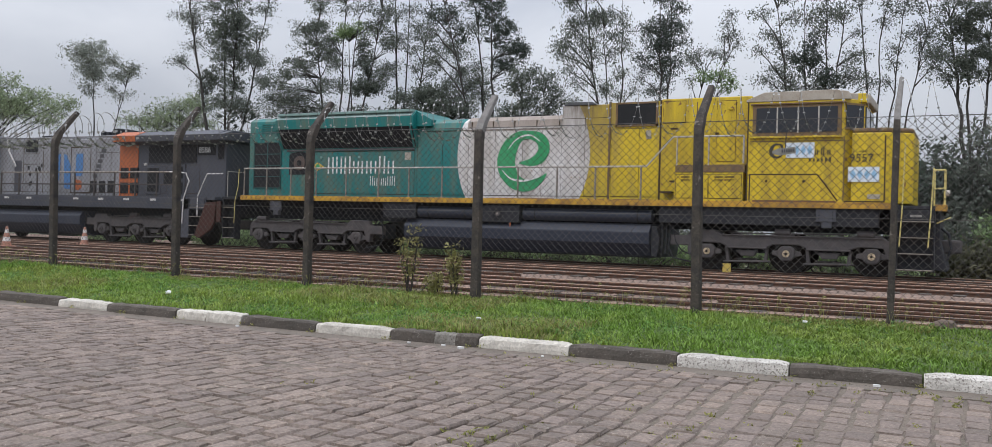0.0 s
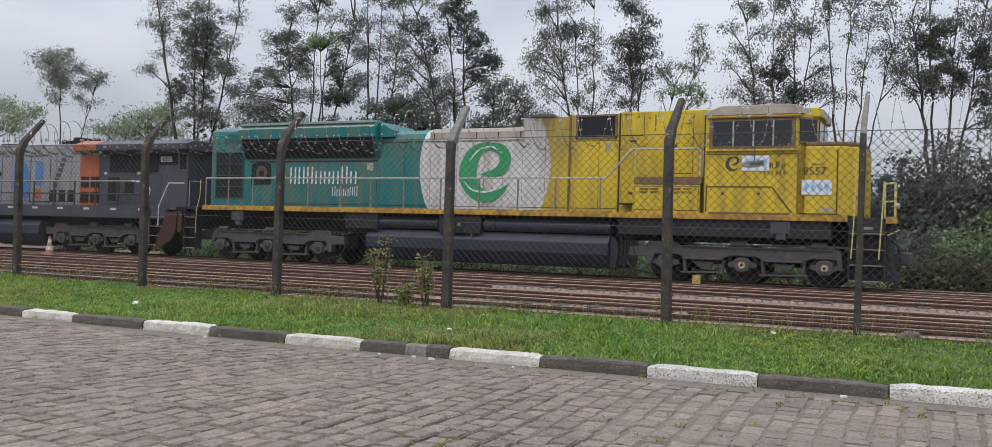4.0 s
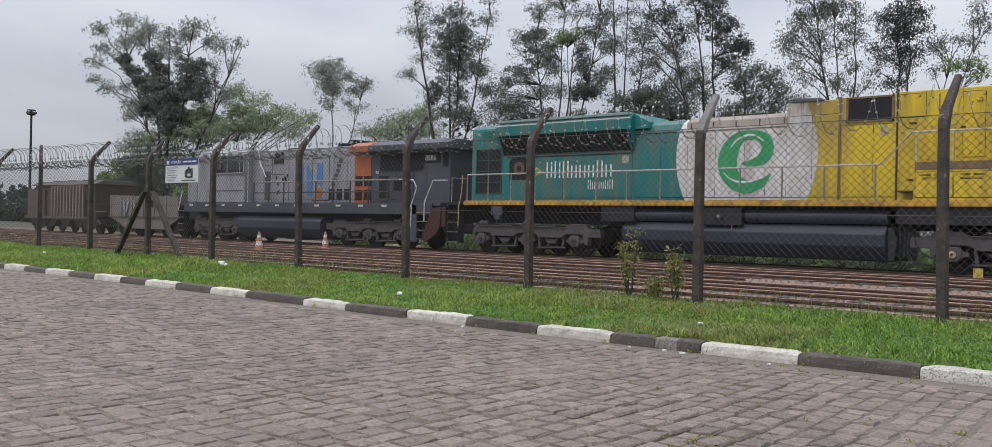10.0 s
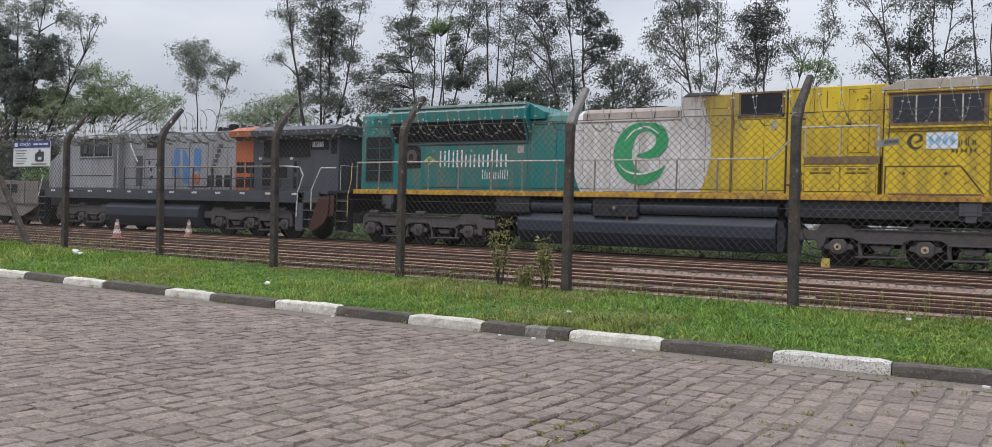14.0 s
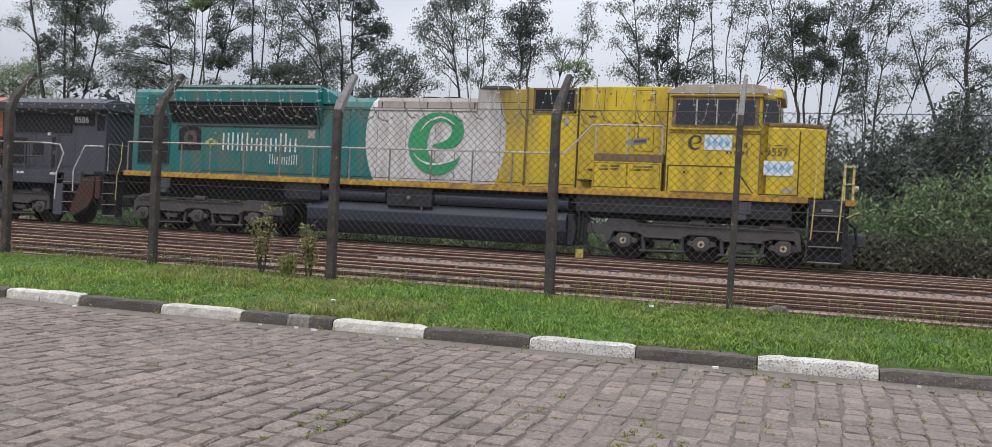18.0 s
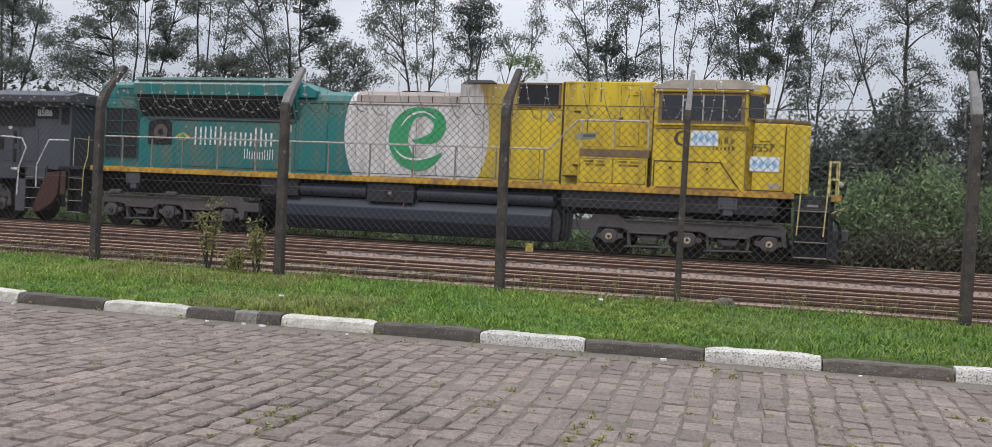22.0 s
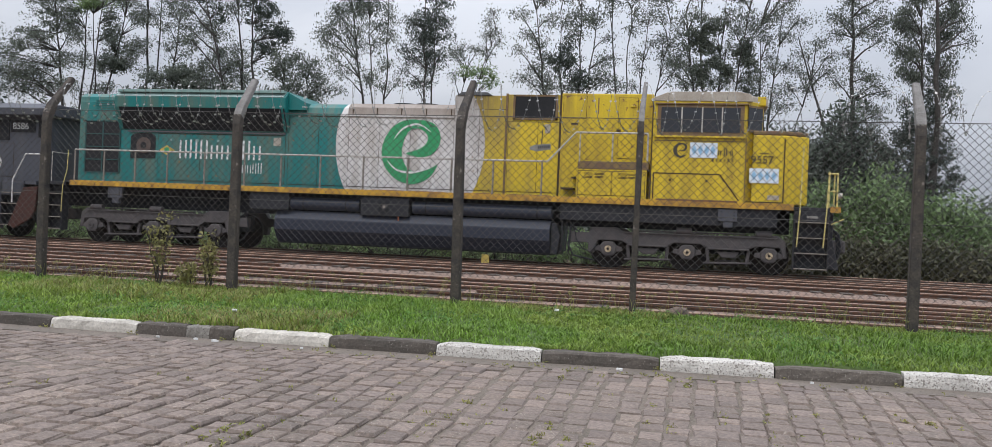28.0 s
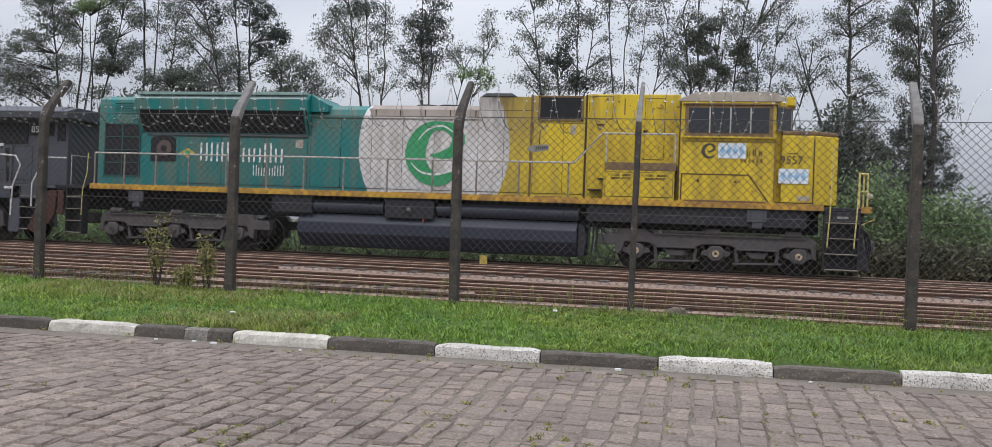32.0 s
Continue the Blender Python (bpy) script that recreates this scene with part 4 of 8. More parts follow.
def diesel_yellow():
    HY, SY, CY = 25.62, 25.0, 25.05
    L = thing("locomotive", (-8.5, YC, RAIL_Z), "teal, white and yellow diesel locomotive, rust-streaked, coupled to a grey one", "locomotive")
    KEYED.append(L)
    back = 2 * YC
    # frame and sill
    u = part("underframe", box(-20.1, 2.1, 25.95, back - 25.95, 1.3, 1.98), BLACK, L, "black steel underframe")
    part("walkway", box(-19.4, 2.12, SY, back - SY, 2.02, 2.07), BLACK, L)
    sill = part("side_sill", box(-19.24, 2.12, SY - 0.02, SY + 0.03, 1.925, 2.085, 0.005), SILL, L, "scuffed yellow side sill with rust stains")
    part("side_sill", box(-19.4, 2.12, back - SY - 0.03, back - SY + 0.02, 1.925, 2.085, 0.005), SILL, L)
    for i in range(60):
        x = -19.2 + 21.2 * i / 59
        part("tie_hook", box(x - 0.03, x + 0.03, SY - 0.035, SY - 0.02, 1.95, 1.99), SILL, sill)
    part("frame_beam", box(-3.96, 1.73, 25.08, 25.4, 1.46, 1.92, 0.01), BLACK, u)
    for px in (0.23, -17.92):
        jp = part("jacking_pad", box(px, px + 0.49, 25.02, 25.1, 1.58, 1.9, 0.012), DGREY, u)
        part("pad_foot", box(px + 0.14, px + 0.38, 25.04, 25.16, 1.42, 1.58, 0.012), DGREY, jp)
        for dx in (0.08, 0.41):
            for dz in (1.66, 1.74, 1.83):
                part("bolt", rod((px + dx, 25.0, dz), (px + dx, 25.03, dz), 0.016, 8), BLACK, jp)
    part("frame_beam", box(-13.2, -11.95, 25.06, 25.4, 1.42, 1.92, 0.01), BLACK, u)
    # tank and reservoirs
    prof = [(25.34, 1.42), (25.25, 1.405), (25.05, 1.19), (25.045, 1.15), (25.06, 0.86), (25.09, 0.82), (25.3, 0.52), (25.42, 0.46), (back - 25.42, 0.46), (back - 25.3, 0.52), (back - 25.06, 0.86), (back - 25.05, 1.19), (back - 25.25, 1.405)]
    tank = part("fuel_tank", prism(prof, "x", -12.38, -4.22, 0.01), TANK, L, "long dark blue-grey fuel tank with bevelled edges")
    for x in (-12.36, -4.27):
        part("end_flange", prism([(a + (0.0 if abs(a - YC) < 1.0 else (-0.012 if a < YC else 0.012)), b_) for a, b_ in prof], "x", x, x + 0.04), TANK, tank)
    part("drain_tag", box(-8.58, -8.555, 25.02, 25.05, 1.24, 1.36), ORANGE, tank)
    part("tank_end", prism([(-4.19, 0.5), (-4.19, 1.36), (-4.05, 1.36), (-3.95, 1.0), (-4.02, 0.5)], "y", 25.15, 25.5, 0.02), BLACK, tank)
    for k, x in enumerate((-3.92, -3.8, -3.7)):
        part("air_pipe", bars([(x, 25.3, 1.5), (x + 0.02, 25.28, 1.1), (x - 0.02, 25.3, 0.6)], 0.035 - 0.006 * k, 6), BLACK, tank)
    part("air_hose", bars([(-3.62, 25.24, 1.45), (-3.5, 25.22, 0.95), (-3.32, 25.22, 0.7), (-3.1, 25.24, 0.62), (-2.95, 25.28, 0.8)], 0.016, 6), BLACK, tank)
    for x0, x1 in ((-11.92, -9.8), (-8.2, -4.2)):
        bm = rod((x0, 25.28, 1.63), (x1, 25.28, 1.63), 0.18, 20)
        res = part("air_reservoir", bm, TANK, L, "dark cylindrical air reservoir", smooth=True)
        for x in (x0 + 0.4, x1 - 0.4):
            part("clamp", rod((x - 0.02, 25.28, 1.63), (x + 0.02, 25.28, 1.63), 0.188, 20), BLACK, res)
    bx = part("filter_box", box(-9.72, -8.28, 25.05, 25.4, 1.36, 1.88, 0.015), BLACK, L)
    part("filler_recess", box(-9.17, -8.85, 25.035, 25.06, 1.44, 1.74), DARKGRILLE, bx)
    part("filler_cap", rod((-9.0, 25.02, 1.62), (-9.0, 25.06, 1.62), 0.075, 16), TRUCK, bx)
    part("gauge", rod((-9.0, 25.0, 1.62), (-9.0, 25.03, 1.62), 0.035, 12), STANCH, bx)
    # hood
    w2 = back - HY
    rear = part("rear_hood", box(-19.45, -12.3, HY, w2, 2.07, 4.62, 0.03), HOOD, L, "teal radiator end of the hood")
    sec = [(HY - 0.02, 3.72), (25.3, 4.40), (25.27, 4.72), (25.5, 4.93), (back - 25.5, 4.93), (back - 25.27, 4.72), (back - 25.3, 4.40), (w2 + 0.02, 3.72)]
    rad = part("radiator_housing", prism(sec, "x", -18.0, -12.3, 0.015), HOOD, L, "flared teal radiator housing")
    part("rear_cap", prism([(HY, 4.5), (HY + 0.02, 4.74), (HY + 0.2, 4.86), (w2 - 0.2, 4.86), (w2, 4.5)], "x", -19.45, -18.0, 0.01), HOOD, rad)
    part("transition", prism([(-12.32, 4.4), (-12.32, 4.92), (-11.75, 4.62), (-11.75, 4.4)], "y", 25.5, back - 25.5, 0.01), TEALM, rad)
    part("roof_edge", box(-17.9, -12.35, 25.27, 25.5, 4.86, 4.945, 0.01), TRIM, rad)
    # A strip laid over the bevel, its lit look painted in.
    part("lit_bevel", prism([(25.262, 4.74), (25.485, 4.948), (25.52, 4.93), (25.3, 4.71)], "x", -17.95, -12.36), BEVEL, rad, "housing-top bevel painted paler for the light from above")
    for i in range(13):
        x = -17.75 + 5.4 * i / 12
        bm = prism([(HY - 0.045, 3.76), (25.275, 4.40), (25.29, 4.41), (HY - 0.02, 3.78)], "x", x - 0.015, x + 0.015)
        part("grille_rib", bm, DARKGRILLE, rad)
    part("radiator_grille", prism([(HY - 0.035, 3.75), (25.283, 4.40), (25.32, 4.40), (HY, 3.75)], "x", -17.85, -12.45), DARKGRILLE, rad, "dark slanted radiator intake grille")
    for k in range(5):
        part("louvre", box(-18.9, -18.15, HY - 0.02, HY + 0.01, 4.32 + k * 0.075, 4.35 + k * 0.075), TEALM, rear)
    part("housing_ledge", box(-17.7, -12.4, HY - 0.05, HY, 3.66, 3.71), SOOT, rear)
    for x in (-18.9, -18.22):
        part("lift_lug", box(x - 0.06, x + 0.06, HY - 0.03, HY, 4.12, 4.17, 0.008), TRIM, rear)
    for x in (-16.2, -15.3, -14.6):
        part("door_lug", box(x - 0.04, x + 0.04, HY - 0.04, HY, 3.4, 3.47, 0.006), TRIM, rear)
    part("intake_screen", box(-19.2, -17.98, HY - 0.012, HY + 0.02, 2.38, 3.98), DARKGRILLE, rear, "dark square air intake screen")
    for i in range(3):
        x = -19.2 + 1.22 * i / 2
        part("screen_bar", box(x - 0.02, x + 0.02, HY - 0.03, HY - 0.01, 2.36, 4.0), GRILLE_BAR, rear)
    for i in range(5):
        z = 2.38 + 1.6 * i / 4
        part("screen_bar", box(-19.22, -17.96, HY - 0.03, HY - 0.01, z - 0.015, z + 0.015), GRILLE_BAR, rear)
    win = part("fan_opening", prism([(-17.6, 2.84), (-17.6, 3.52), (-17.5, 3.6), (-17.2, 3.64), (-16.88, 3.62), (-16.75, 3.54), (-16.73, 2.86)], "y", HY - 0.015, HY + 0.02), DARKGRILLE, rear, "dark opening with a round blower behind")
    part("blower", rod((-17.13, HY - 0.045, 3.25), (-17.13, HY - 0.014, 3.25), 0.25, 24), BLOWER, win)
    part("blower_hub", rod((-17.13, HY - 0.06, 3.25), (-17.13, HY - 0.044, 3.25), 0.1, 16), DARKGRILLE, win)
    for x0, x1 in ((-16.65, -15.2), (-15.2, -13.8), (-13.8, -12.4)):
        panel(rear, x0, x1, 2.2, 3.62, HY, HOOD, latch=True)
    part("notice_plate", box(-12.78, -12.54, HY - 0.02, HY - 0.01, 3.33, 3.57), CABROOF, rear)
    # middle hood
    mid = part("middle_hood", prism([(HY, 2.07), (HY, 4.28), (HY + 0.06, 4.5), (HY + 0.25, 4.63), (w2 - 0.25, 4.63), (w2, 4.4), (w2, 2.07)], "x", -12.3, -7.2, 0.012), HOOD, L, "hood side where teal meets the white disc")
    part("roof_sheet", prism([(HY - 0.016, 4.2), (HY + 0.04, 4.52), (HY + 0.24, 4.655), (w2 - 0.24, 4.655), (w2 - 0.02, 4.42)], "x", -10.45, -7.2), ROOFB, mid, "soot-stained beige roof edge")
    part("rim", box(-12.3, -7.2, HY - 0.03, HY + 0.02, 4.25, 4.29), HOOD, mid)
    xs = [-12.3, -11.35, -10.4, -9.45, -8.5, -7.85, -7.2]
    for x0, x1 in zip(xs, xs[1:]):
        panel(mid, x0, x1, 2.2, 4.22, HY, HOOD)
    for i in range(5):
        x = -10.3 + i * 0.75
        part("lifting_eye", box(x - 0.012, x + 0.012, HY + 0.0, HY + 0.03, 4.3, 4.5), SEAM, mid)
    for k, x in enumerate((-9.0, -8.3)):
        part("exhaust_stack", rod((x, YC, 4.6), (x, YC, 4.74), 0.35, 20), BLACK, mid)
    s2 = part("raised_hood", box(-7.2, -5.68, HY - 0.02, w2, 2.07, 4.9, 0.02), HOOD, L, "raised hood block, white fading to yellow")
    part("roof_cap", prism([(-7.15, 4.895), (-7.0, 4.99), (-6.25, 4.99), (-6.1, 4.895)], "y", HY - 0.05, w2 + 0.05, 0.012), SOOT, s2, "sooty dark roof cap")
    for x0, x1 in ((-7.2, -6.45), (-6.45, -5.68)):
        panel(s2, x0, x1, 2.2, 4.5, HY - 0.02, HOOD)
    s3 = part("blower_house", box(-5.68, -4.1, HY - 0.06, w2, 2.07, 4.93, 0.02), HOOD, L)
    fr = part("filter_screen", box(-5.42, -4.27, HY - 0.09, HY - 0.05, 4.27, 4.87, 0.005), DARKGRILLE, s3, "dark rectangular filter screen")
    for (a, b_, c, d) in ((-5.48, -4.21, 4.87, 4.92), (-5.48, -4.21, 4.22, 4.27), (-5.48, -5.42, 4.22, 4.92), (-4.27, -4.21, 4.22, 4.92)):
        part("screen_frame", box(a, b_, HY - 0.1, HY - 0.05, c, d), BROWNTOP, fr)
    for x0, x1 in ((-5.6, -4.75), (-4.75, -4.15)):
        panel(s3, x0, x1, 2.2, 4.15, HY - 0.06, HOOD)
    part("warning_plate", box(-4.55, -4.4, HY - 0.085, HY - 0.07, 3.85, 4.1), CABROOF, s3)
    for x in (-5.66, -4.12):
        part("corner_post", box(x - 0.03, x + 0.03, HY - 0.09, HY, 2.1, 4.95), SEAM if x > -5 else BROWNTOP, s3)
    s4 = part("electrical_cabinet", box(-4.1, -1.58, HY - 0.1, w2 + 0.1, 2.07, 4.97, 0.025), YEL, L, "yellow electrical cabinet behind the cab")
    part("crease", box(-3.09, -3.06, HY - 0.106, HY - 0.09, 4.4, 4.85), BROWNTOP, s4)
    part("door_lock", box(-2.56, -2.44, HY - 0.14, HY - 0.1, 3.93, 3.99, 0.01), SEAM, s4)
    part("door_handle", box(-2.2, -2.06, HY - 0.15, HY - 0.11, 4.6, 4.66, 0.01), YEL, s4)
    part("drain_slot", box(-3.82, -3.62, HY - 0.112, HY - 0.1, 4.1, 4.15), SEAM, s4)
    for x0, x1, z0, z1 in ((-4.05, -3.4, 4.29, 4.89), (-2.52, -1.99, 3.2, 4.85)):
        panel(s4, x0, x1, z0, z1, HY - 0.1, YEL)
    lower = part("battery_box", box(-3.55, -1.66, CY, HY, 2.07, 2.86, 0.012), YEL, L, "yellow battery box with vents")
    part("ledge", box(-3.52, -1.62, CY - 0.01, HY, 2.86, 3.07, 0.01), BROWNTOP, lower, "rust-brown ledge")
    for x0, x1 in ((-3.5, -2.6), (-2.58, -1.7)):
        d = panel(lower, x0, x1, 2.16, 2.8, CY, YEL, "box_door", latch=False)
        for r in range(2):
            for c in range(2):
                xx = x0 + 0.15 + c * 0.3
                for k in range(2):
                    part("vent_slot", box(xx, xx + 0.24, CY - 0.018, CY - 0.01, 2.62 + r * 0.09 + k * 0.03, 2.635 + r * 0.09 + k * 0.03), SEAM, d)
    for x in (-3.5, -2.6, -1.7):
        part("frame_post", box(x - 0.02, x + 0.02, CY, CY + 0.05, 3.05, 3.83), YEL, lower)
    for x0, z in ((-3.98, 2.30), (-3.7, 2.60)):
        part("cabin_step", box(x0, x0 + 0.34, CY + 0.05, HY, z, z + 0.04), SEAM, s4)
    # rust along the foot of the hood
    for x0, x1 in ((-9.6, -7.4), (-7.1, -5.8), (-5.5, -4.3), (-4.0, -3.6), (-1.4, 0.7)):
        part("rust_edge", box(x0, x1, (HY if x1 < -3.58 else CY) - 0.075, (HY if x1 < -3.58 else CY) - 0.002, 2.072, 2.12, 0.01), RUSTY, L)
    # cab
    plan = [(-1.56, CY), (0.86, CY), (1.3, CY + 0.44), (1.3, back - CY - 0.44), (0.86, back - CY), (-1.56, back - CY)]
    cab = part("cab", prism(plan, "z", 2.07, 4.74, 0.025), YEL, L, "full-width yellow cab with chamfered corners")
    roof = part("cab_roof", prism([(-1.62, 4.72), (-1.62, 4.78), (-1.15, 4.97), (0.62, 4.98), (0.95, 4.92), (1.0, 4.78), (1.0, 4.72)], "y", CY - 0.02, back - CY + 0.02, 0.015), CABROOF, cab, "beige weathered cab roof")
    part("headlight_brow", prism([(0.9, CY + 0.08), (1.42, CY + 0.55), (1.42, back - CY - 0.55), (0.9, back - CY - 0.08)], "z", 4.66, 4.9, 0.03), CABROOF, cab)
    part("roof_hatch", box(-0.7, 0.4, YC - 0.6, YC + 0.6, 4.97, 5.03, 0.01), CABROOF, roof)
    frame_ = part("side_window", box(-1.44, 0.8, CY - 0.03, CY + 0.02, 3.80, 4.62, 0.008), BROWNTOP, cab, "cab side window with sliding panes in a rusty frame")
    xs = (-1.36, -0.80, -0.27, 0.24, 0.72)
    for x0, x1 in zip(xs, xs[1:]):
        part("pane", box(x0 + 0.02, x1 - 0.02, CY - 0.04, CY - 0.028, 3.9, 4.55), GLASS, frame_)
    for x in xs[1:-1]:
        part("mullion", box(x - 0.018, x + 0.018, CY - 0.05, CY - 0.03, 3.88, 4.56), RAILING, frame_)
    part("window_sill", box(-1.5, 0.84, CY - 0.08, CY, 3.75, 3.80, 0.006), YEL, frame_)
    part("drip_rail", box(-1.5, 0.9, CY - 0.06, CY, 4.63, 4.67, 0.005), BROWNTOP, frame_)
    part("cab_seam", box(-1.575, -1.545, CY - 0.012, CY, 2.1, 4.7), SEAM, cab)
    blk = [(-1.50, 2.815), (0.245, 2.815), (0.76, 2.12), (0.72, 2.12), (0.225, 2.785), (-1.47, 2.785), (-1.47, 2.12), (-1.50, 2.12)]
    part("panel_line", prism(blk, "y", CY - 0.008, CY + 0.002), SEAM, cab, "black outline of a hatch")
    for x in (-1.05, -0.1):
        part("hatch_latch", rod((x, CY - 0.02, 2.62), (x, CY, 2.62), 0.035, 10), SEAM, cab)
    for x0 in (-1.05, -0.15):
        part("drain_slot", box(x0, x0 + 0.24, CY - 0.012, CY, 2.1, 2.125), SEAM, cab)
    part("belt_seam", box(-1.5, 1.0, CY - 0.01, CY, 3.66, 3.68), BROWNTOP, cab)
    # windscreen corner
    for y0, y1 in ((25.6, 26.45), (26.65, 27.5)):
        part("front_window", box(1.29, 1.33, y0, y1, 4.02, 4.58, 0.01), GLASS, cab)
    cw = part("corner_window", prism([(0.90, CY + 0.025), (1.27, CY + 0.395), (1.285, CY + 0.38), (0.915, CY + 0.01)], "z", 4.0, 4.58), GLASS, cab, "slanting corner windscreen pane")
    for z in (3.95, 4.58):
        part("window_frame", prism([(0.88, CY + 0.01), (1.29, CY + 0.42), (1.31, CY + 0.40), (0.90, CY - 0.01)], "z", z, z + 0.05), BROWNTOP, cw)
    part("wiper", bars([(1.0, CY + 0.1, 4.02), (1.18, CY + 0.27, 4.45)], 0.012, 4), BLACK, cw)
    part("number_board", box(1.05, 1.35, CY + 0.3, CY + 0.9, 4.66, 4.9, 0.02), YEL, cab)
    # nose
    nose_pts = [(1.05, CY + 0.01), (1.86, CY + 0.01), (2.48, CY + 0.42), (2.48, back - CY - 0.42), (1.86, back - CY - 0.01), (1.05, back - CY - 0.01)]
    nose = part("nose", prism(nose_pts, "z", 2.07, 3.86, 0.03), YEL, L, "short yellow nose with bevelled corners")
    part("nose_top", prism([(a * 0.985 + 0.02, YC + (b_ - YC) * 0.985) for a, b_ in nose_pts], "z", 3.86, 3.98, 0.04), BROWNTOP, nose, "rust-brown nose top")
    part("nose_seam", box(1.83, 1.86, CY - 0.004, CY + 0.02, 2.1, 3.78), SEAM, nose)
    part("nose_seam", box(0.86, 0.885, CY - 0.01, CY + 0.02, 2.12, 3.78), BROWNTOP, cab)
    part("nose_seam", box(0.9, 1.84, CY - 0.004, CY + 0.02, 2.1, 2.125), SEAM, nose)
    part("access_plate", box(1.45, 1.8, CY - 0.005, CY + 0.02, 3.3, 3.72), YEL, nose)
    for z in (3.55, 3.05):
        part("nose_light", rod((2.4, 25.75, z), (2.47, 25.75, z), 0.12, 16), GLASS, nose)
    # emblem, painted bars, numbers, stickers
    ey = HY - 0.028
    cx, cz = -8.40, 3.28
    em = swirl(cx, cz, 0.0170, L, GREEN, LETTER, ey, "emblem", "green swirl emblem on the white disc")
    ny = HY - 0.02
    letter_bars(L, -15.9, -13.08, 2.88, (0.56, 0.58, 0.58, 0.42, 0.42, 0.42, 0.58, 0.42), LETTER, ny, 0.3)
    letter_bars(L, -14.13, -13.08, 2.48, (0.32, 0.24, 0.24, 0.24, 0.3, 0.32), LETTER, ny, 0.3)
    fl = eyecatch([(-16.6, 3.12), (-16.33, 3.27), (-16.06, 3.12), (-16.33, 2.97)], L, YBOARD, ny - 0.006, "flag_diamond", "small yellow and green diamond mark")
    eyecatch([(-16.33 + 0.09 * math.cos(k), 3.12 + 0.09 * math.sin(k)) for k in [i * 0.5236 for i in range(12)]], fl, GREEN, ny - 0.012, "flag_disc")
    swirl(-0.80, 3.42, 0.0038, L, LETTERDK, None, CY - 0.012, "cab_emblem", "dark swirl emblem on the cab side", 0.7)
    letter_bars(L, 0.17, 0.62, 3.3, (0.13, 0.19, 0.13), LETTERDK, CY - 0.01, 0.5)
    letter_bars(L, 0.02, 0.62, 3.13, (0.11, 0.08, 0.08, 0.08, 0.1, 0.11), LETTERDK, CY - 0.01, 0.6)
    for (a, b_, c, d, yy) in ((-0.56, 0.15, 3.23, 3.63, CY - 0.014), (0.98, 1.72, 2.61, 2.99, CY - 0.008)):
        st = part("sticker", box(a, b_, yy - 0.004, yy, c, d), STICKER, L, "white sheet with a pale blue pattern stuck on the side")
        for k in range(4):
            xx = a + (b_ - a) * (0.16 + 0.225 * k)
            r, h = (b_ - a) * 0.1, (d - c) * 0.34
            eyecatch([(xx - r, (c + d) / 2), (xx, (c + d) / 2 + h), (xx + r, (c + d) / 2), (xx, (c + d) / 2 - h)], st, STICKBLUE, yy - 0.011, "print_mark")
    lettering("9557", 0.29, LETTERDK, L, (1.0, CY - 0.006, 3.12), "road_number")
    part("number_underline", box(1.22, 1.6, CY - 0.004, CY + 0.01, 3.38, 3.4), LETTERDK, nose)
    part("small_label", box(1.45, 1.75, CY - 0.004, CY + 0.01, 2.18, 2.3), CABROOF, nose)
    # railings and steps
    xs = (-19.12, -18.1, -17.03, -15.94, -14.7, -13.4, -12.23, -11.0, -9.68, -8.35, -7.07, -5.87, -4.5)
    hr = railing(L, xs, 2.08, 3.03, SY + 0.04, RAILING)
    part("rail_rise", bars([(-4.5, SY + 0.04, 3.03), (-4.35, SY + 0.04, 3.03), (-3.6, SY + 0.04, 3.84), (-1.66, SY + 0.04, 3.84), (-1.66, SY + 0.04, 3.1)], 0.026, 8), RAILING, hr)
    for x in (-3.48, -2.6):
        part("stanchion", rod((x, SY + 0.04, 3.05), (x, SY + 0.04, 3.84), 0.02, 6), RAILING, hr)
    railing(L, xs[::2], 2.08, 3.03, back - SY - 0.04, RAILING)
    st = stairs(L, 2.16, 3.0, 0.42, 2.02, 4, SY, BLACK)
    part("step_plate", box(2.18, 2.98, SY - 0.005, SY + 0.02, 1.62, 1.92, 0.006), BLACK, st)
    part("step_label", box(2.45, 2.72, SY - 0.01, SY - 0.004, 1.74, 1.8), TAGGREY, st)
    pf = part("front_platform", box(2.1, 3.25, SY + 0.02, back - SY - 0.02, 1.93, 2.02, 0.01), BLACK, L)
    part("platform_edge", box(3.0, 3.27, SY, SY + 0.3, 1.9, 2.06, 0.01), SILL, pf)
    part("pilot", prism([(2.95, 0.45), (2.95, 1.95), (3.12, 1.95), (3.12, 1.2), (3.3, 0.42)], "y", SY + 0.2, back - SY - 0.2, 0.02), BLACK, L, "black plough-shaped pilot")
    part("coupler", box(3.1, 3.6, YC - 0.16, YC + 0.16, 0.85, 1.2, 0.05), TRUCK, L)
    for x, top, bot in ((2.27, 3.6, 1.0), (2.92, 2.95, 1.0)):
        part("grab_rail", bars([(x - 0.05, SY - 0.02, bot), (x, SY - 0.04, bot + 0.9), (x + 0.04, SY - 0.02, top)], 0.018, 8), YRAIL, L, "yellow grab rail", smooth=True)
    er = part("end_railing", bars([(2.95, SY + 0.1, 2.9), (3.2, SY + 0.25, 2.92), (3.2, SY + 0.9, 2.92)], 0.022, 8), YRAIL, L, "yellow end railing", smooth=True)
    for x, y in ((2.98, SY + 0.12), (3.2, SY + 0.25), (3.2, SY + 0.9)):
        part("railing_post", rod((x, y, 2.03), (x, y, 2.92), 0.022, 6), YRAIL, er)
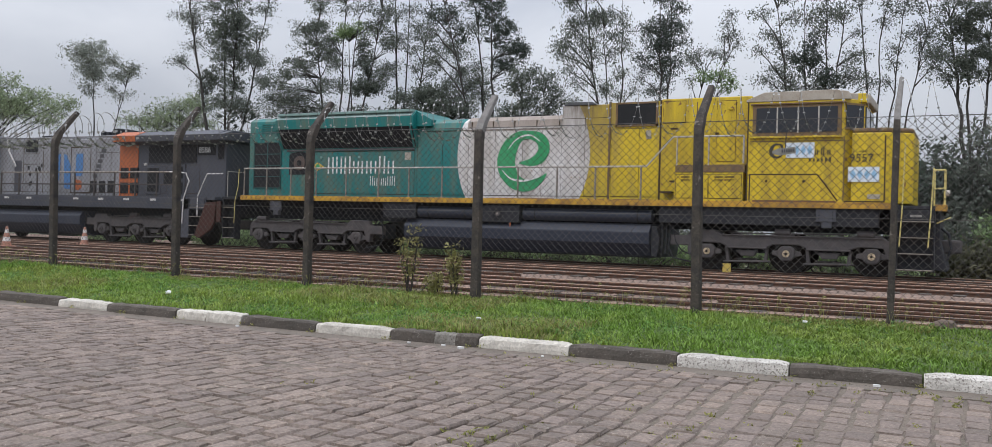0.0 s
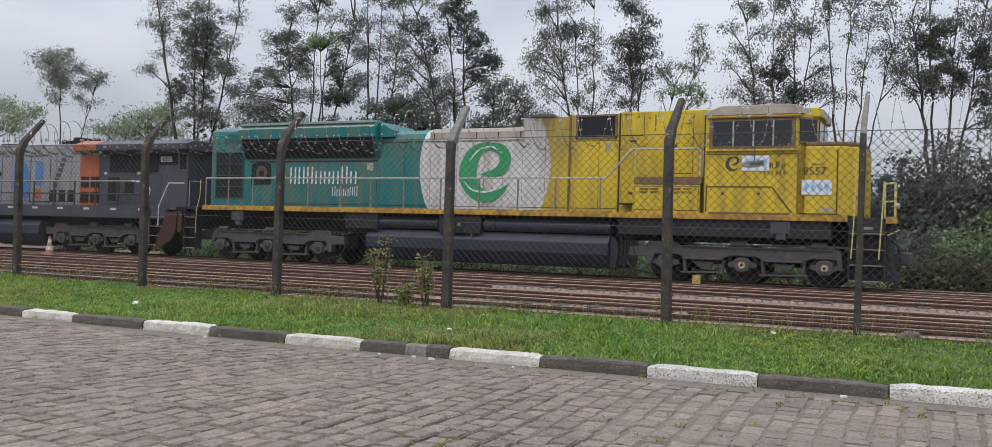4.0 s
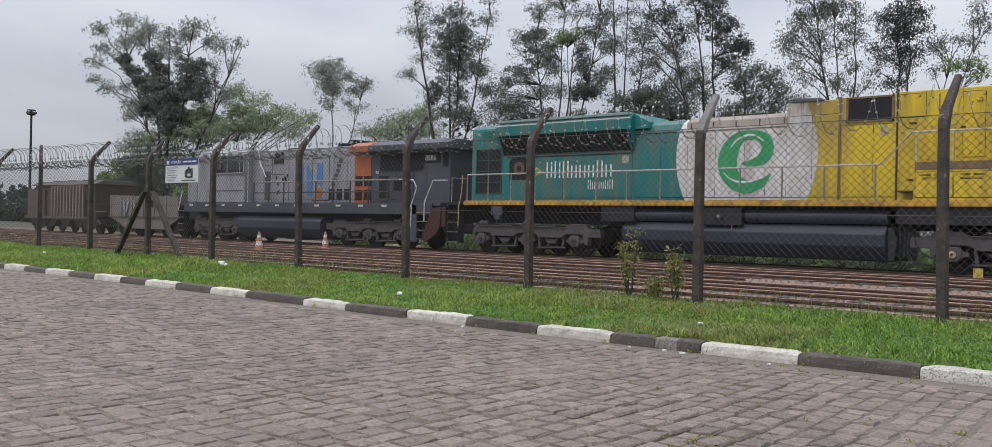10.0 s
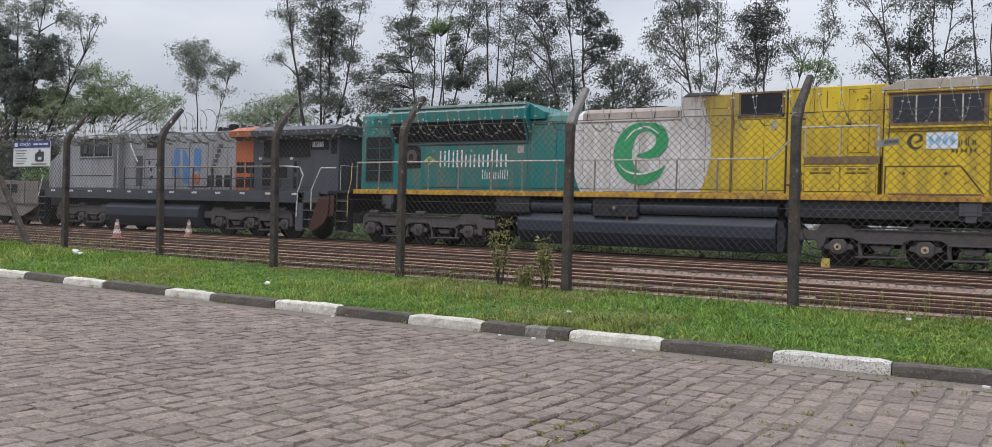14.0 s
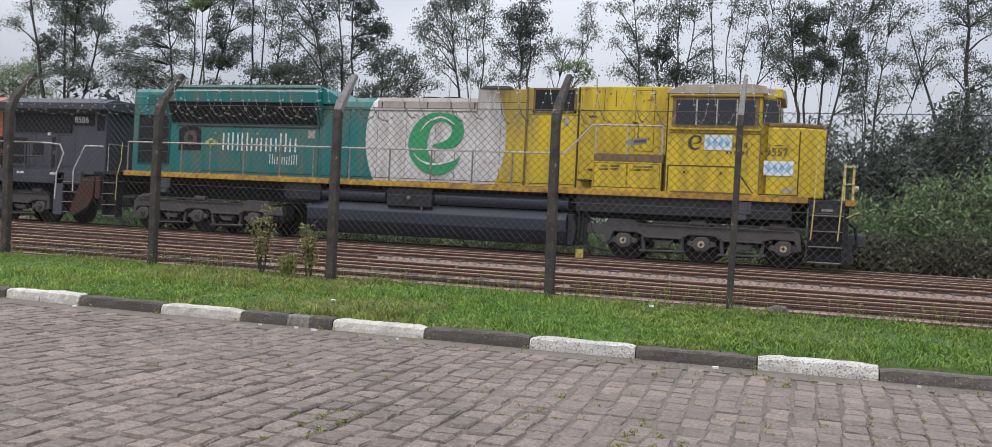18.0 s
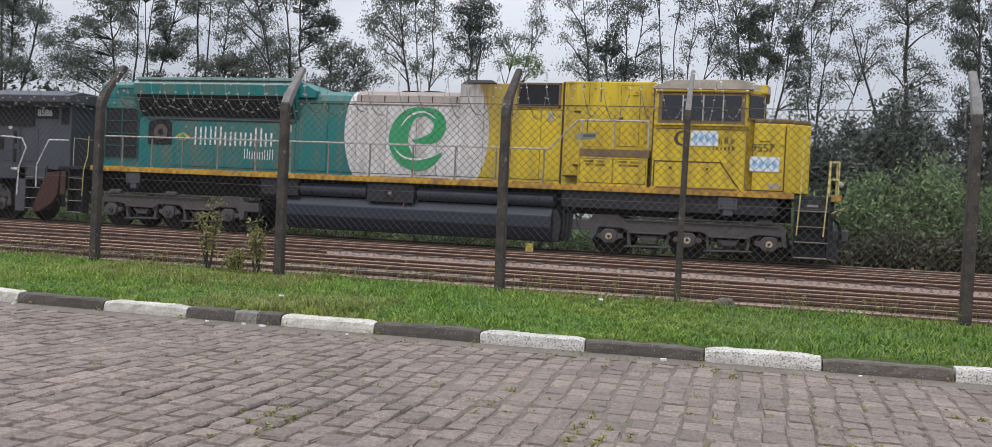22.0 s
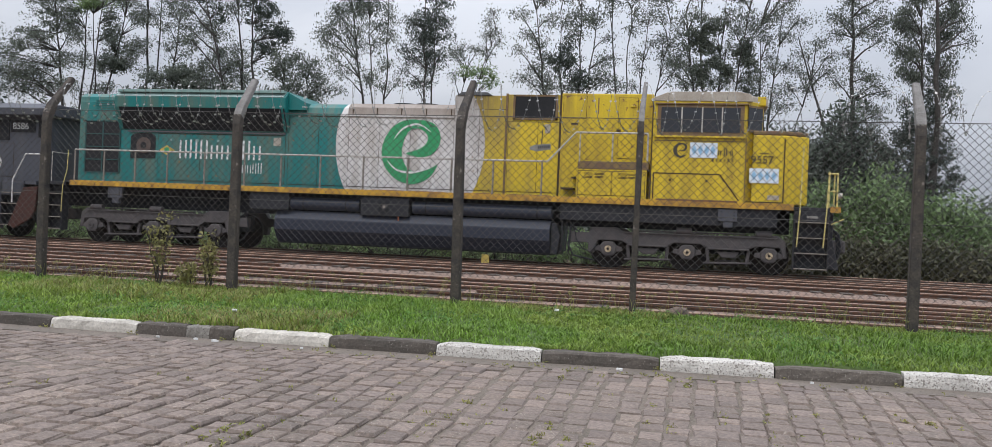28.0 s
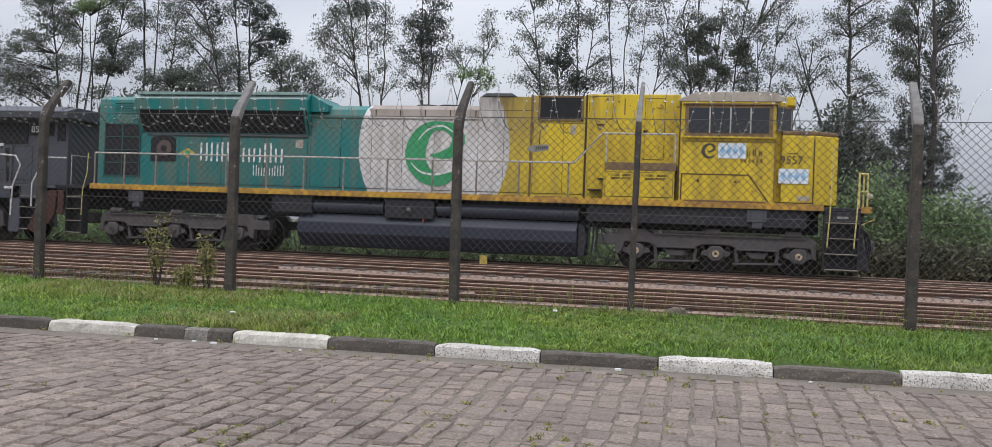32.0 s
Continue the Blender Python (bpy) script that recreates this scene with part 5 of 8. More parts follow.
    part("railing_bar", bars([(2.98, SY + 0.12, 2.45), (3.2, SY + 0.25, 2.47), (3.2, SY + 0.9, 2.47)], 0.018, 6), YRAIL, er)
    part("marker_lamp", rod((3.22, SY + 0.28, 2.35), (3.32, SY + 0.28, 2.35), 0.07, 12), RAILING, er)
    part("uncoupling_lever", bars([(3.05, SY + 0.05, 1.6), (3.35, SY + 0.02, 1.75)], 0.015, 6), YRAIL, pf)
    for k, y in enumerate((25.5, 25.75, 26.1)):
        part("air_hose", bars([(3.12, y, 1.5), (3.3, y - 0.02, 1.35), (3.36, y - 0.03, 1.0), (3.28, y, 0.7)], 0.028, 6), BLACK, L)
    # rear end
    stairs(L, -20.05, -19.5, 0.55, 2.0, 4, SY, BLACK)
    part("rear_platform", box(-20.15, -19.4, SY + 0.02, back - SY - 0.02, 1.93, 2.03, 0.01), BLACK, L)
    part("grab_rail", bars([(-19.5, SY - 0.02, 1.1), (-19.46, SY - 0.04, 1.9), (-19.34, SY - 0.02, 2.4), (-19.32, SY - 0.02, 3.0)], 0.014, 8), YRAIL, L, "yellow grab rail", smooth=True)
    part("end_rail", bars([(-20.1, SY + 0.25, 2.0), (-20.1, SY + 0.25, 2.95), (-20.1, YC - 0.4, 2.95)], 0.014, 6), RAILING, L)
    part("coupler", box(-20.75, -20.0, YC - 0.16, YC + 0.16, 0.85, 1.2, 0.05), TRUCK, L)
    truck(L, (-18.6, -16.5, -14.4), TRUCK, 1)
    truck(L, (-2.63, -0.53, 1.57), HUBCAP)
    return L


diesel_yellow()


def diesel_grey():
    HY, SY = 25.5, 25.0
    back = 2 * YC
    L = thing("locomotive", (-29.7, YC, RAIL_Z), "grey diesel locomotive with blue and orange emblem, grimy", "locomotive")
    KEYED.append(L)
    w2 = back - HY
    u = part("underframe", box(-38.3, -20.9, 25.8, back - 25.8, 1.25, 1.93), BLACK, L)
    part("side_sill", box(-38.4, -20.9, SY, SY + 0.05, 1.55, 1.95, 0.01), SILLG, L, "dark blue-grey side sill")
    part("walkway", box(-38.4, -20.9, SY, back - SY, 1.95, 2.0), DGREY, L)
    for i in range(12):
        x = -37.9 + 15.6 * i / 11
        part("reflector", box(x, x + 0.3, SY - 0.008, SY, 1.84, 1.92), CONE_W, u)
    prof = [(25.3, 1.4), (25.2, 1.39), (25.03, 1.2), (25.03, 0.86), (25.3, 0.5), (25.5, 0.42), (back - 25.5, 0.42), (back - 25.3, 0.5), (back - 25.03, 0.86), (back - 25.03, 1.2), (back - 25.2, 1.39)]
    part("fuel_tank", prism(prof, "x", -33.8, -27.6, 0.02), TANK, L, "dark grey fuel tank")
    # radiator end
    tail = part("tail_hood", box(-25.6, -20.45, HY, w2, 2.0, 4.05, 0.03), DGREY, L, "dark grey radiator end")
    sec = [(HY - 0.02, 3.98), (25.1, 4.08), (25.08, 4.3), (25.6, 4.5), (back - 25.6, 4.5), (back - 25.08, 4.3), (back - 25.1, 4.08), (w2 + 0.02, 3.98)]
    wing = part("radiator_wing", prism(sec, "x", -25.9, -20.5, 0.02), DGREY, L, "overhanging dark radiator wing")
    part("wing_end", prism([(25.1, 4.08), (25.08, 4.3), (25.6, 4.46), (back - 25.6, 4.46), (back - 25.08, 4.3), (back - 25.1, 4.08)], "x", -20.5, -20.2, 0.02), DGREY, wing)
    part("screen", box(-24.35, -21.9, HY - 0.04, HY, 3.3, 3.96), DARKGRILLE, tail, "dark radiator screen under the wing")
    part("orange_band", box(-25.96, -24.95, HY - 0.02, HY + 0.01, 2.02, 3.98), ORANGE, tail, "orange paint band")
    part("orange_top", prism([(a - (0.012 if a < YC else -0.012), b_ + 0.012) for a, b_ in sec], "x", -25.92, -24.7), ORANGE, wing)
    for c in range(2):
        for r in range(2):
            part("vent", box(-25.88 + 0.53 * c, -25.45 + 0.53 * c, HY - 0.035, HY, 2.12 + 0.58 * r, 2.54 + 0.58 * r), DARKGRILLE, tail)
    for x in (-24.1, -23.1, -22.4):
        panel(tail, x, x + 0.68, 2.15, 3.2, HY, DGREY)
    part("vent", box(-23.55, -23.1, HY - 0.03, HY, 2.5, 3.0), DARKGRILLE, tail)
    part("number_board", box(-21.85, -20.95, HY - 0.02, HY, 3.56, 3.96), DARKGRILLE, tail, "black number board")
    lettering("8586", 0.3, LETTER, L, (-21.78, HY - 0.03, 3.66), "road_number")
    # engine hood
    eng = part("engine_hood", box(-33.3, -25.6, HY, w2, 2.0, 4.3, 0.04), GREY, L, "grey engine hood streaked with grime")
    part("roof_edge", box(-33.2, -25.7, HY + 0.1, w2 - 0.1, 4.3, 4.42, 0.03), GREY, eng)
    xs = [-33.3 + 7.7 * i / 9 for i in range(10)]
    for i, (x0, x1) in enumerate(zip(xs, xs[1:])):
        panel(eng, x0, x1, 2.15, 3.72 if i % 3 else 4.05, HY, GREY)
    part("hood_window", box(-31.6, -30.88, HY - 0.03, HY, 3.8, 4.32, 0.006), DARKGRILLE, eng)
    for pts in ([(-29.85, 2.62), (-29.74, 3.7), (-29.4, 3.69), (-29.48, 2.62)], [(-29.16, 2.3), (-29.2, 3.7), (-29.04, 3.66), (-28.8, 3.2), (-28.78, 2.26)], [(-28.5, 2.8), (-28.46, 3.7), (-28.06, 3.7), (-28.08, 2.8)]):
        eyecatch(pts, L, BLUEM, HY - 0.03, "blue_stripe", "faded blue emblem stripe")
    eyecatch([(-28.5, 2.26), (-28.46, 2.66), (-28.12, 2.6), (-28.1, 2.32), (-28.3, 2.22)], L, ORANGE, HY - 0.034, "orange_mark", "faded orange emblem mark")
    for k in range(6):
        part("letter_bar", box(-27.45 + 0.09 * k, -27.22 + 0.09 * k, HY - 0.03, HY - 0.02, 2.72 + 0.2 * k, 2.86 + 0.2 * k), INKD, eng)
    for x0, x1, z0, z1 in ((-28.8, -27.62, 2.1, 2.13), (-28.8, -27.62, 3.94, 3.97), (-28.8, -28.77, 2.1, 3.97), (-27.65, -27.62, 2.1, 3.97), (-31.7, -30.85, 3.28, 3.31), (-31.75, -31.72, 2.1, 4.2), (-30.5, -30.47, 2.1, 4.2)):
        part("panel_line", box(x0, x1, HY - 0.016, HY - 0.002, z0, z1), SEAM, eng)
    part("grime_door", box(-32.3, -31.85, HY - 0.02, HY, 2.15, 3.45, 0.006), DGREY, eng, "sooty narrow door")
    for k in range(8):
        rk = random.Random(k)
        x = rk.uniform(-31.6, -30.6)
        z = rk.uniform(2.3, 3.2)
        part("vent_slot", box(x, x + 0.12, HY - 0.02, HY, z, z + 0.16), DARKGRILLE, eng)
    for k, (x, w, h) in enumerate(((-27.6, 0.5, 0.18), (-26.9, 0.35, 0.3), (-26.4, 0.3, 0.2), (-31.2, 0.8, 0.1))):
        part("roof_duct", box(x, x + w, 25.9, 27.0, 4.42, 4.42 + h, 0.03), BLACK, eng)
    for k in range(3):
        part("vent", box(-27.6 + 0.5 * k, -27.25 + 0.5 * k, HY - 0.03, HY, 2.15, 2.6), DARKGRILLE, eng)
    for k, x in enumerate((-27.4, -26.8, -26.3)):
        part("roof_horn", rod((x, 25.9, 4.42), (x, 25.9, 4.62), 0.09, 10), BLACK, eng)
    # inverter block, cab and nose
    inv = part("cab", box(-37.3, -33.3, 25.05, back - 25.05, 2.0, 4.28, 0.04), GREY, L, "grey full-width cab")
    part("cab_roof", prism([(25.05, 4.26), (25.3, 4.5), (back - 25.3, 4.5), (back - 25.05, 4.26)], "x", -37.4, -33.2, 0.02), GREY, inv)
    part("upper_recess", box(-35.75, -33.35, 25.03, 25.06, 3.42, 4.2), DARKGRILLE, inv, "dark recessed windows under the roof")
    for x0, x1 in ((-35.65, -34.75), (-34.6, -33.7), (-33.58, -33.36)):
        part("pane", box(x0, x1, 25.02, 25.04, 3.52, 4.1, 0.006), GLASS, inv)
    for x in (-35.75, -34.68, -33.64, -33.32):
        part("window_post", box(x - 0.03, x + 0.03, 25.0, 25.05, 3.38, 4.24, 0.006), GREY, inv)
    part("window_sill", box(-35.8, -33.3, 24.99, 25.05, 3.36, 3.42, 0.006), GREY, inv)
    part("sun_visor", box(-35.3, -34.5, 24.98, 25.03, 4.22, 4.3, 0.02), CONE_W, inv)
    part("seat_back", box(-35.45, -35.15, 25.005, 25.02, 3.6, 3.95, 0.05), TRUCK, inv)
    part("roof_rail", bars([(-36.2, 25.05, 4.28), (-33.0, 25.05, 4.5), (-33.0, 25.05, 2.0)], 0.025, 6), RAILING, inv)
    part("panel_line", box(-36.4, -33.4, 25.035, 25.05, 2.55, 2.58), SEAM, inv)
    part("air_pipe", bars([(-32.72, 25.4, 4.45), (-32.46, 25.32, 3.81), (-32.05, 25.36, 3.2)], 0.03, 8), CONE_W, inv)
    nose = part("nose", prism([(-38.55, 2.0), (-38.55, 3.15), (-37.9, 3.55), (-37.3, 3.6), (-37.3, 2.0)], "y", 25.25, back - 25.25, 0.05), GREY, L, "sloping grey nose")
    part("nose_door", box(-38.1, -37.6, 25.23, 25.25, 2.2, 2.9, 0.005), GREY, nose)
    # railings, steps
    hr = railing(L, [-32.5 + 10.2 * i / 9 for i in range(10)], 2.0, 2.92, SY + 0.04, STANCH, DARKRAIL, 0.034)
    part("mid_rail", bars([(-32.5, SY + 0.04, 2.45), (-22.3, SY + 0.04, 2.45)], 0.026, 6), DARKRAIL, hr)
    part("grab_rail", bars([(-22.7, SY - 0.02, 2.92), (-21.9, SY - 0.02, 2.88), (-21.72, SY - 0.02, 2.58), (-21.98, SY - 0.02, 1.94), (-22.02, SY - 0.02, 1.02)], 0.024, 8), CONE_W, L, "white grab rail")
    part("grab_rail", bars([(-20.11, SY, 2.85), (-20.86, SY, 2.85), (-21.3, SY, 2.03), (-21.3, SY, 1.32)], 0.022, 8), CONE_W, L, "white grab rail")
    part("corner_post", box(-22.1, -21.72, SY, SY + 0.2, 0.5, 1.95, 0.02), DGREY, L)
    part("rear_notch", box(-20.83, -20.54, HY - 0.025, HY, 3.4, 3.95, 0.005), DARKGRILLE, tail)
    for x0, x1, z0, z1 in ((-24.5, -23.7, 2.1, 3.2), (-22.8, -22.45, 2.0, 3.25)):
        fr = part("side_door", box(x0, x1, HY - 0.03, HY, z0, z1, 0.01), DGREY, tail)
        part("vent", box(x0 + 0.1, x1 - 0.1, HY - 0.04, HY - 0.03, z1 - 0.55, z1 - 0.1), DARKGRILLE, fr)
        part("vent", box(x0 + 0.1, x1 - 0.1, HY - 0.04, HY - 0.03, z0 + 0.1, z0 + 0.55), DARKGRILLE, fr)
    for k, x in enumerate((-22.9, -24.6)):
        part("marker_lamp", box(x, x + 0.14, HY - 0.06, HY, 3.2, 3.3, 0.01), CONE_W, tail)
    st = stairs(L, -21.7, -20.95, 0.6, 1.95, 4, SY, BLACK)
    part("rusty_brace", prism([(-21.38, 0.6), (-21.16, 0.5), (-20.6, 0.82), (-20.42, 1.1), (-20.35, 1.84), (-20.87, 1.8)], "y", SY - 0.05, SY + 0.05, 0.02), RUST, L, "rust-red steel brace by the steps")
    part("rusty_plate", box(-20.3, -20.1, SY - 0.08, SY - 0.02, 1.1, 1.85, 0.02), RUST, L)
    part("air_hose", bars([(-20.85, SY + 0.1, 1.75), (-20.8, SY, 1.45), (-20.75, SY + 0.02, 1.05), (-20.6, SY + 0.05, 0.95)], 0.03, 6), CONE_W, L, "pale looped air hose")
    part("end_platform", box(-20.95, -20.5, SY + 0.05, back - SY - 0.05, 1.9, 2.0), DGREY, L)
    stairs(L, -38.9, -38.4, 0.6, 1.9, 4, SY, BLACK)
    part("grab_rail", bars([(-38.95, SY, 1.6), (-38.6, SY, 2.6)], 0.03, 6), CONE_W, L, "white grab rail")
    truck(L, (-26.6, -24.75, -22.9), TRUCK)
    truck(L, (-37.6, -35.9, -34.3), TRUCK, 1)
    return L


diesel_grey()


def two_axle_truck(parent, xm):
    bm = prism([(xm - 1.25, 0.75), (xm - 1.1, 1.0), (xm - 0.35, 1.05), (xm + 0.35, 1.05), (xm + 1.1, 1.0), (xm + 1.25, 0.75), (xm + 0.65, 0.62), (xm + 0.45, 0.45), (xm - 0.45, 0.45), (xm - 0.65, 0.62)], "y", 25.5, 25.62, 0.02)
    t = part("truck", bm, TRUCK, parent, "grimy two-axle truck")
    part("bolster", box(xm - 0.3, xm + 0.3, 25.5, 27.6, 0.6, 1.05), BLACK, t)
    for dx in (-0.9, 0.9):
        part("axle_cap", rod((xm + dx, 25.42, 0.66), (xm + dx, 25.55, 0.66), 0.1, 12), TRUCK, t)
        wheelset(parent, xm + dx, 0.43)


def gondola():
    back = 2 * YC
    W = thing("gondola_wagon", (-42.5, YC, RAIL_Z), "low grey steel wagon with a fish-belly side", "wagon")
    KEYED.append(W)
    side = [(-46.4, 2.4), (-46.4, 1.2), (-45.2, 0.85), (-44.6, 0.6), (-40.6, 0.6), (-39.9, 0.85), (-39.1, 1.2), (-39.1, 2.3)]
    part("side_wall", prism(side, "y", 25.15, 25.25, 0.01), GREYWAGON, W, "dented grey wagon side")
    part("side_wall", prism(side, "y", back - 25.25, back - 25.15, 0.01), GREYWAGON, W)
    part("wagon_floor", box(-46.3, -39.2, 25.25, back - 25.25, 1.1, 1.25), BROWNWAGON, W)
    for x in (-46.35, -39.2):
        part("end_wall", box(x, x + 0.08, 25.25, back - 25.25, 1.2, 2.35), GREYWAGON, W)
    for i in range(7):
        x = -46.2 + 7.0 * i / 6
        part("rib", box(x - 0.04, x + 0.04, 25.1, 25.15, 1.2, 2.3, 0.01), GREYWAGON, W)
    for k, (dx, lean) in enumerate(((0, 0.28), (0.55, -0.28), (1.1, 0.28), (1.65, -0.28))):
        x = -44.9 + dx
        eyecatch([(x, 2.15), (x + 0.2, 2.15), (x + 0.2 + lean, 1.2), (x + lean, 1.2)], W, PALEMARK, 25.09, "paint_stripe", "faded pale slanted paint stripe")
    part("opening", box(-41.9, -41.0, 25.13, 25.16, 1.75, 2.15), DARKGRILLE, W)
    part("sill", box(-46.5, -39.0, 25.1, 25.2, 1.18, 1.26), BROWNWAGON, W)
    two_axle_truck(W, -45.0)
    two_axle_truck(W, -40.4)


def hopper(x0, x1, top, label):
    back = 2 * YC
    W = thing("hopper_wagon", ((x0 + x1) / 2, YC, RAIL_Z), label, "wagon", group="hopper wagons")
    KEYED.append(W)
    body = part("body", box(x0 + 4.0, x1 - 1.6, 25.2, back - 25.2, 1.15, top - 0.25, 0.02), BROWNWAGON, W)
    n = 11
    for i in range(n):
        x = x0 + 4.05 + (x1 - x0 - 5.7) * i / (n - 1)
        part("rib", box(x - 0.06, x + 0.06, 25.1, 25.2, 1.1, top - 0.3, 0.015), RIBS, body)
    part("roof", prism([(25.15, top - 0.25), (25.7, top), (back - 25.7, top), (back - 25.15, top - 0.25)], "x", x0 + 0.9, x1 - 0.3, 0.02), BROWNWAGON, W)
    for k in range(4):
        x = x0 + 2.6 + k * (x1 - x0 - 4) / 3
        part("roof_hatch", box(x - 0.4, x + 0.4, YC - 0.5, YC + 0.5, top, top + 0.09, 0.02), BROWNWAGON, W)
    part("sill", box(x0 + 0.2, x1 - 0.2, 25.12, 25.3, 1.0, 1.18, 0.01), BROWNWAGON, W)
    for x in (x0 + 0.5, x1 - 0.4):
        part("end_post", rod((x, 25.25, 1.1), (x, 25.25, top - 0.3), 0.035, 6), BROWNWAGON, W)
        part("end_ladder", bars([(x, 25.25, 1.5), (x, 25.9, 1.5)], 0.02, 4), RAILING, W)
    for s, xx, q in ((1, x0 + 0.6, 1.0), (-1, x1 - 0.3, 0.45)):
        part("slope_sheet", prism([(xx + s * q * 2.2, 1.2), (xx + s * q * 3.0, 1.2), (xx + s * q * 3.0, top - 0.3), (xx + s * q * 0.6, top - 0.3)], "y", 25.35, back - 25.35), BROWNWAGON, W)
    for k in range(3):
        xx = x0 + 3 + k * (x1 - x0 - 6) / 2
        part("discharge_chute", prism([(xx - 0.9, 1.15), (xx + 0.9, 1.15), (xx + 0.35, 0.55), (xx - 0.35, 0.55)], "y", 25.6, back - 25.6), BROWNWAGON, W)
    part("end_house", box(x0 + 0.4, x0 + 2.9, 25.2, back - 25.2, 0.95, top - 0.5, 0.03), BROWNWAGON, W, "closed dark end of the wagon")
    for k, (a, b_) in enumerate((((x1 - 1.55, 2.9), (x1 - 0.7, 1.3)), ((x1 - 0.8, 2.3), (x1 - 0.3, 1.3)), ((x1 - 1.5, 2.2), (x1 - 0.3, 2.25)))):
        part("end_brace", bars([(a[0], 25.25, a[1]), (b_[0], 25.25, b_[1])], 0.05, 6), BROWNWAGON, W)
    two_axle_truck(W, x0 + 1.6)
    two_axle_truck(W, x1 - 1.6)


gondola()
hopper(-57.8, -48.0, 3.3, "ribbed brown steel hopper wagon with open sloping ends")

# ---- trees ----


def tube(points, radii, n, verts, faces):
    base = len(verts)
    for i, p in enumerate(points):
        d = (points[min(i + 1, len(points) - 1)] - points[max(i - 1, 0)]).normalized()
        side = d.cross(Vector((0.3, 1, 0.1))).normalized()
        up = d.cross(side)
        for k in range(n):
            a = 2 * math.pi * k / n
            verts.append(p + (side * math.cos(a) + up * math.sin(a)) * radii[i])
    for i in range(len(points) - 1):
        for k in range(n):
            faces.append((base + i * n + k, base + i * n + (k + 1) % n, base + (i + 1) * n + (k + 1) % n, base + (i + 1) * n + k))


def bend(a, b_, lift, rnd, steps=5, wob=0.06):
    """A limb's line from a to b_, first rising, then reaching out."""
    pts = []
    d = (b_ - a).length
    mid = a.lerp(b_, 0.5) + Vector((rnd.uniform(-wob, wob), rnd.uniform(-wob, wob), lift)) * d
    for i in range(steps + 1):
        u = i / steps
        p = a * (1 - u) ** 2 + mid * 2 * u * (1 - u) + b_ * u * u
        p += Vector((rnd.uniform(-1, 1), rnd.uniform(-1, 1), rnd.uniform(-1, 1))) * d * wob * 0.35 * u * (1 - u) * 4
        pts.append(p)
    return pts


def leaf_cloud(spots, rnd_seed, size, drop):
    """Leaves as folded rhombs scattered round the twig ends; spots are (centre, spread, count)."""
    rng = np.random.default_rng(rnd_seed)
    verts, faces = [], []
    for c, spread, count in spots:
        p = np.clip(rng.normal(0, 1, (count, 3)), -1.35, 1.35) * np.array([spread, spread, spread * 0.75]) * 0.55 + np.array(c)
        d = rng.normal(0, 1, (count, 3)) + np.array([0, 0, -drop])
        d /= np.linalg.norm(d, axis=1)[:, None]
        e = np.cross(d, rng.normal(0, 1, (count, 3)))
        e /= np.linalg.norm(e, axis=1)[:, None] + 1e-6
        s = size * rng.uniform(0.55, 1.35, count)[:, None]
        n0 = len(verts)
        quad = np.stack([p - d * s, p + e * s * 0.38, p + d * s, p - e * s * 0.38], 1).reshape(-1, 3)
        verts.extend(map(tuple, quad))
        faces.extend((n0 + 4 * k, n0 + 4 * k + 1, n0 + 4 * k + 2, n0 + 4 * k + 3) for k in range(count))
    return verts, faces


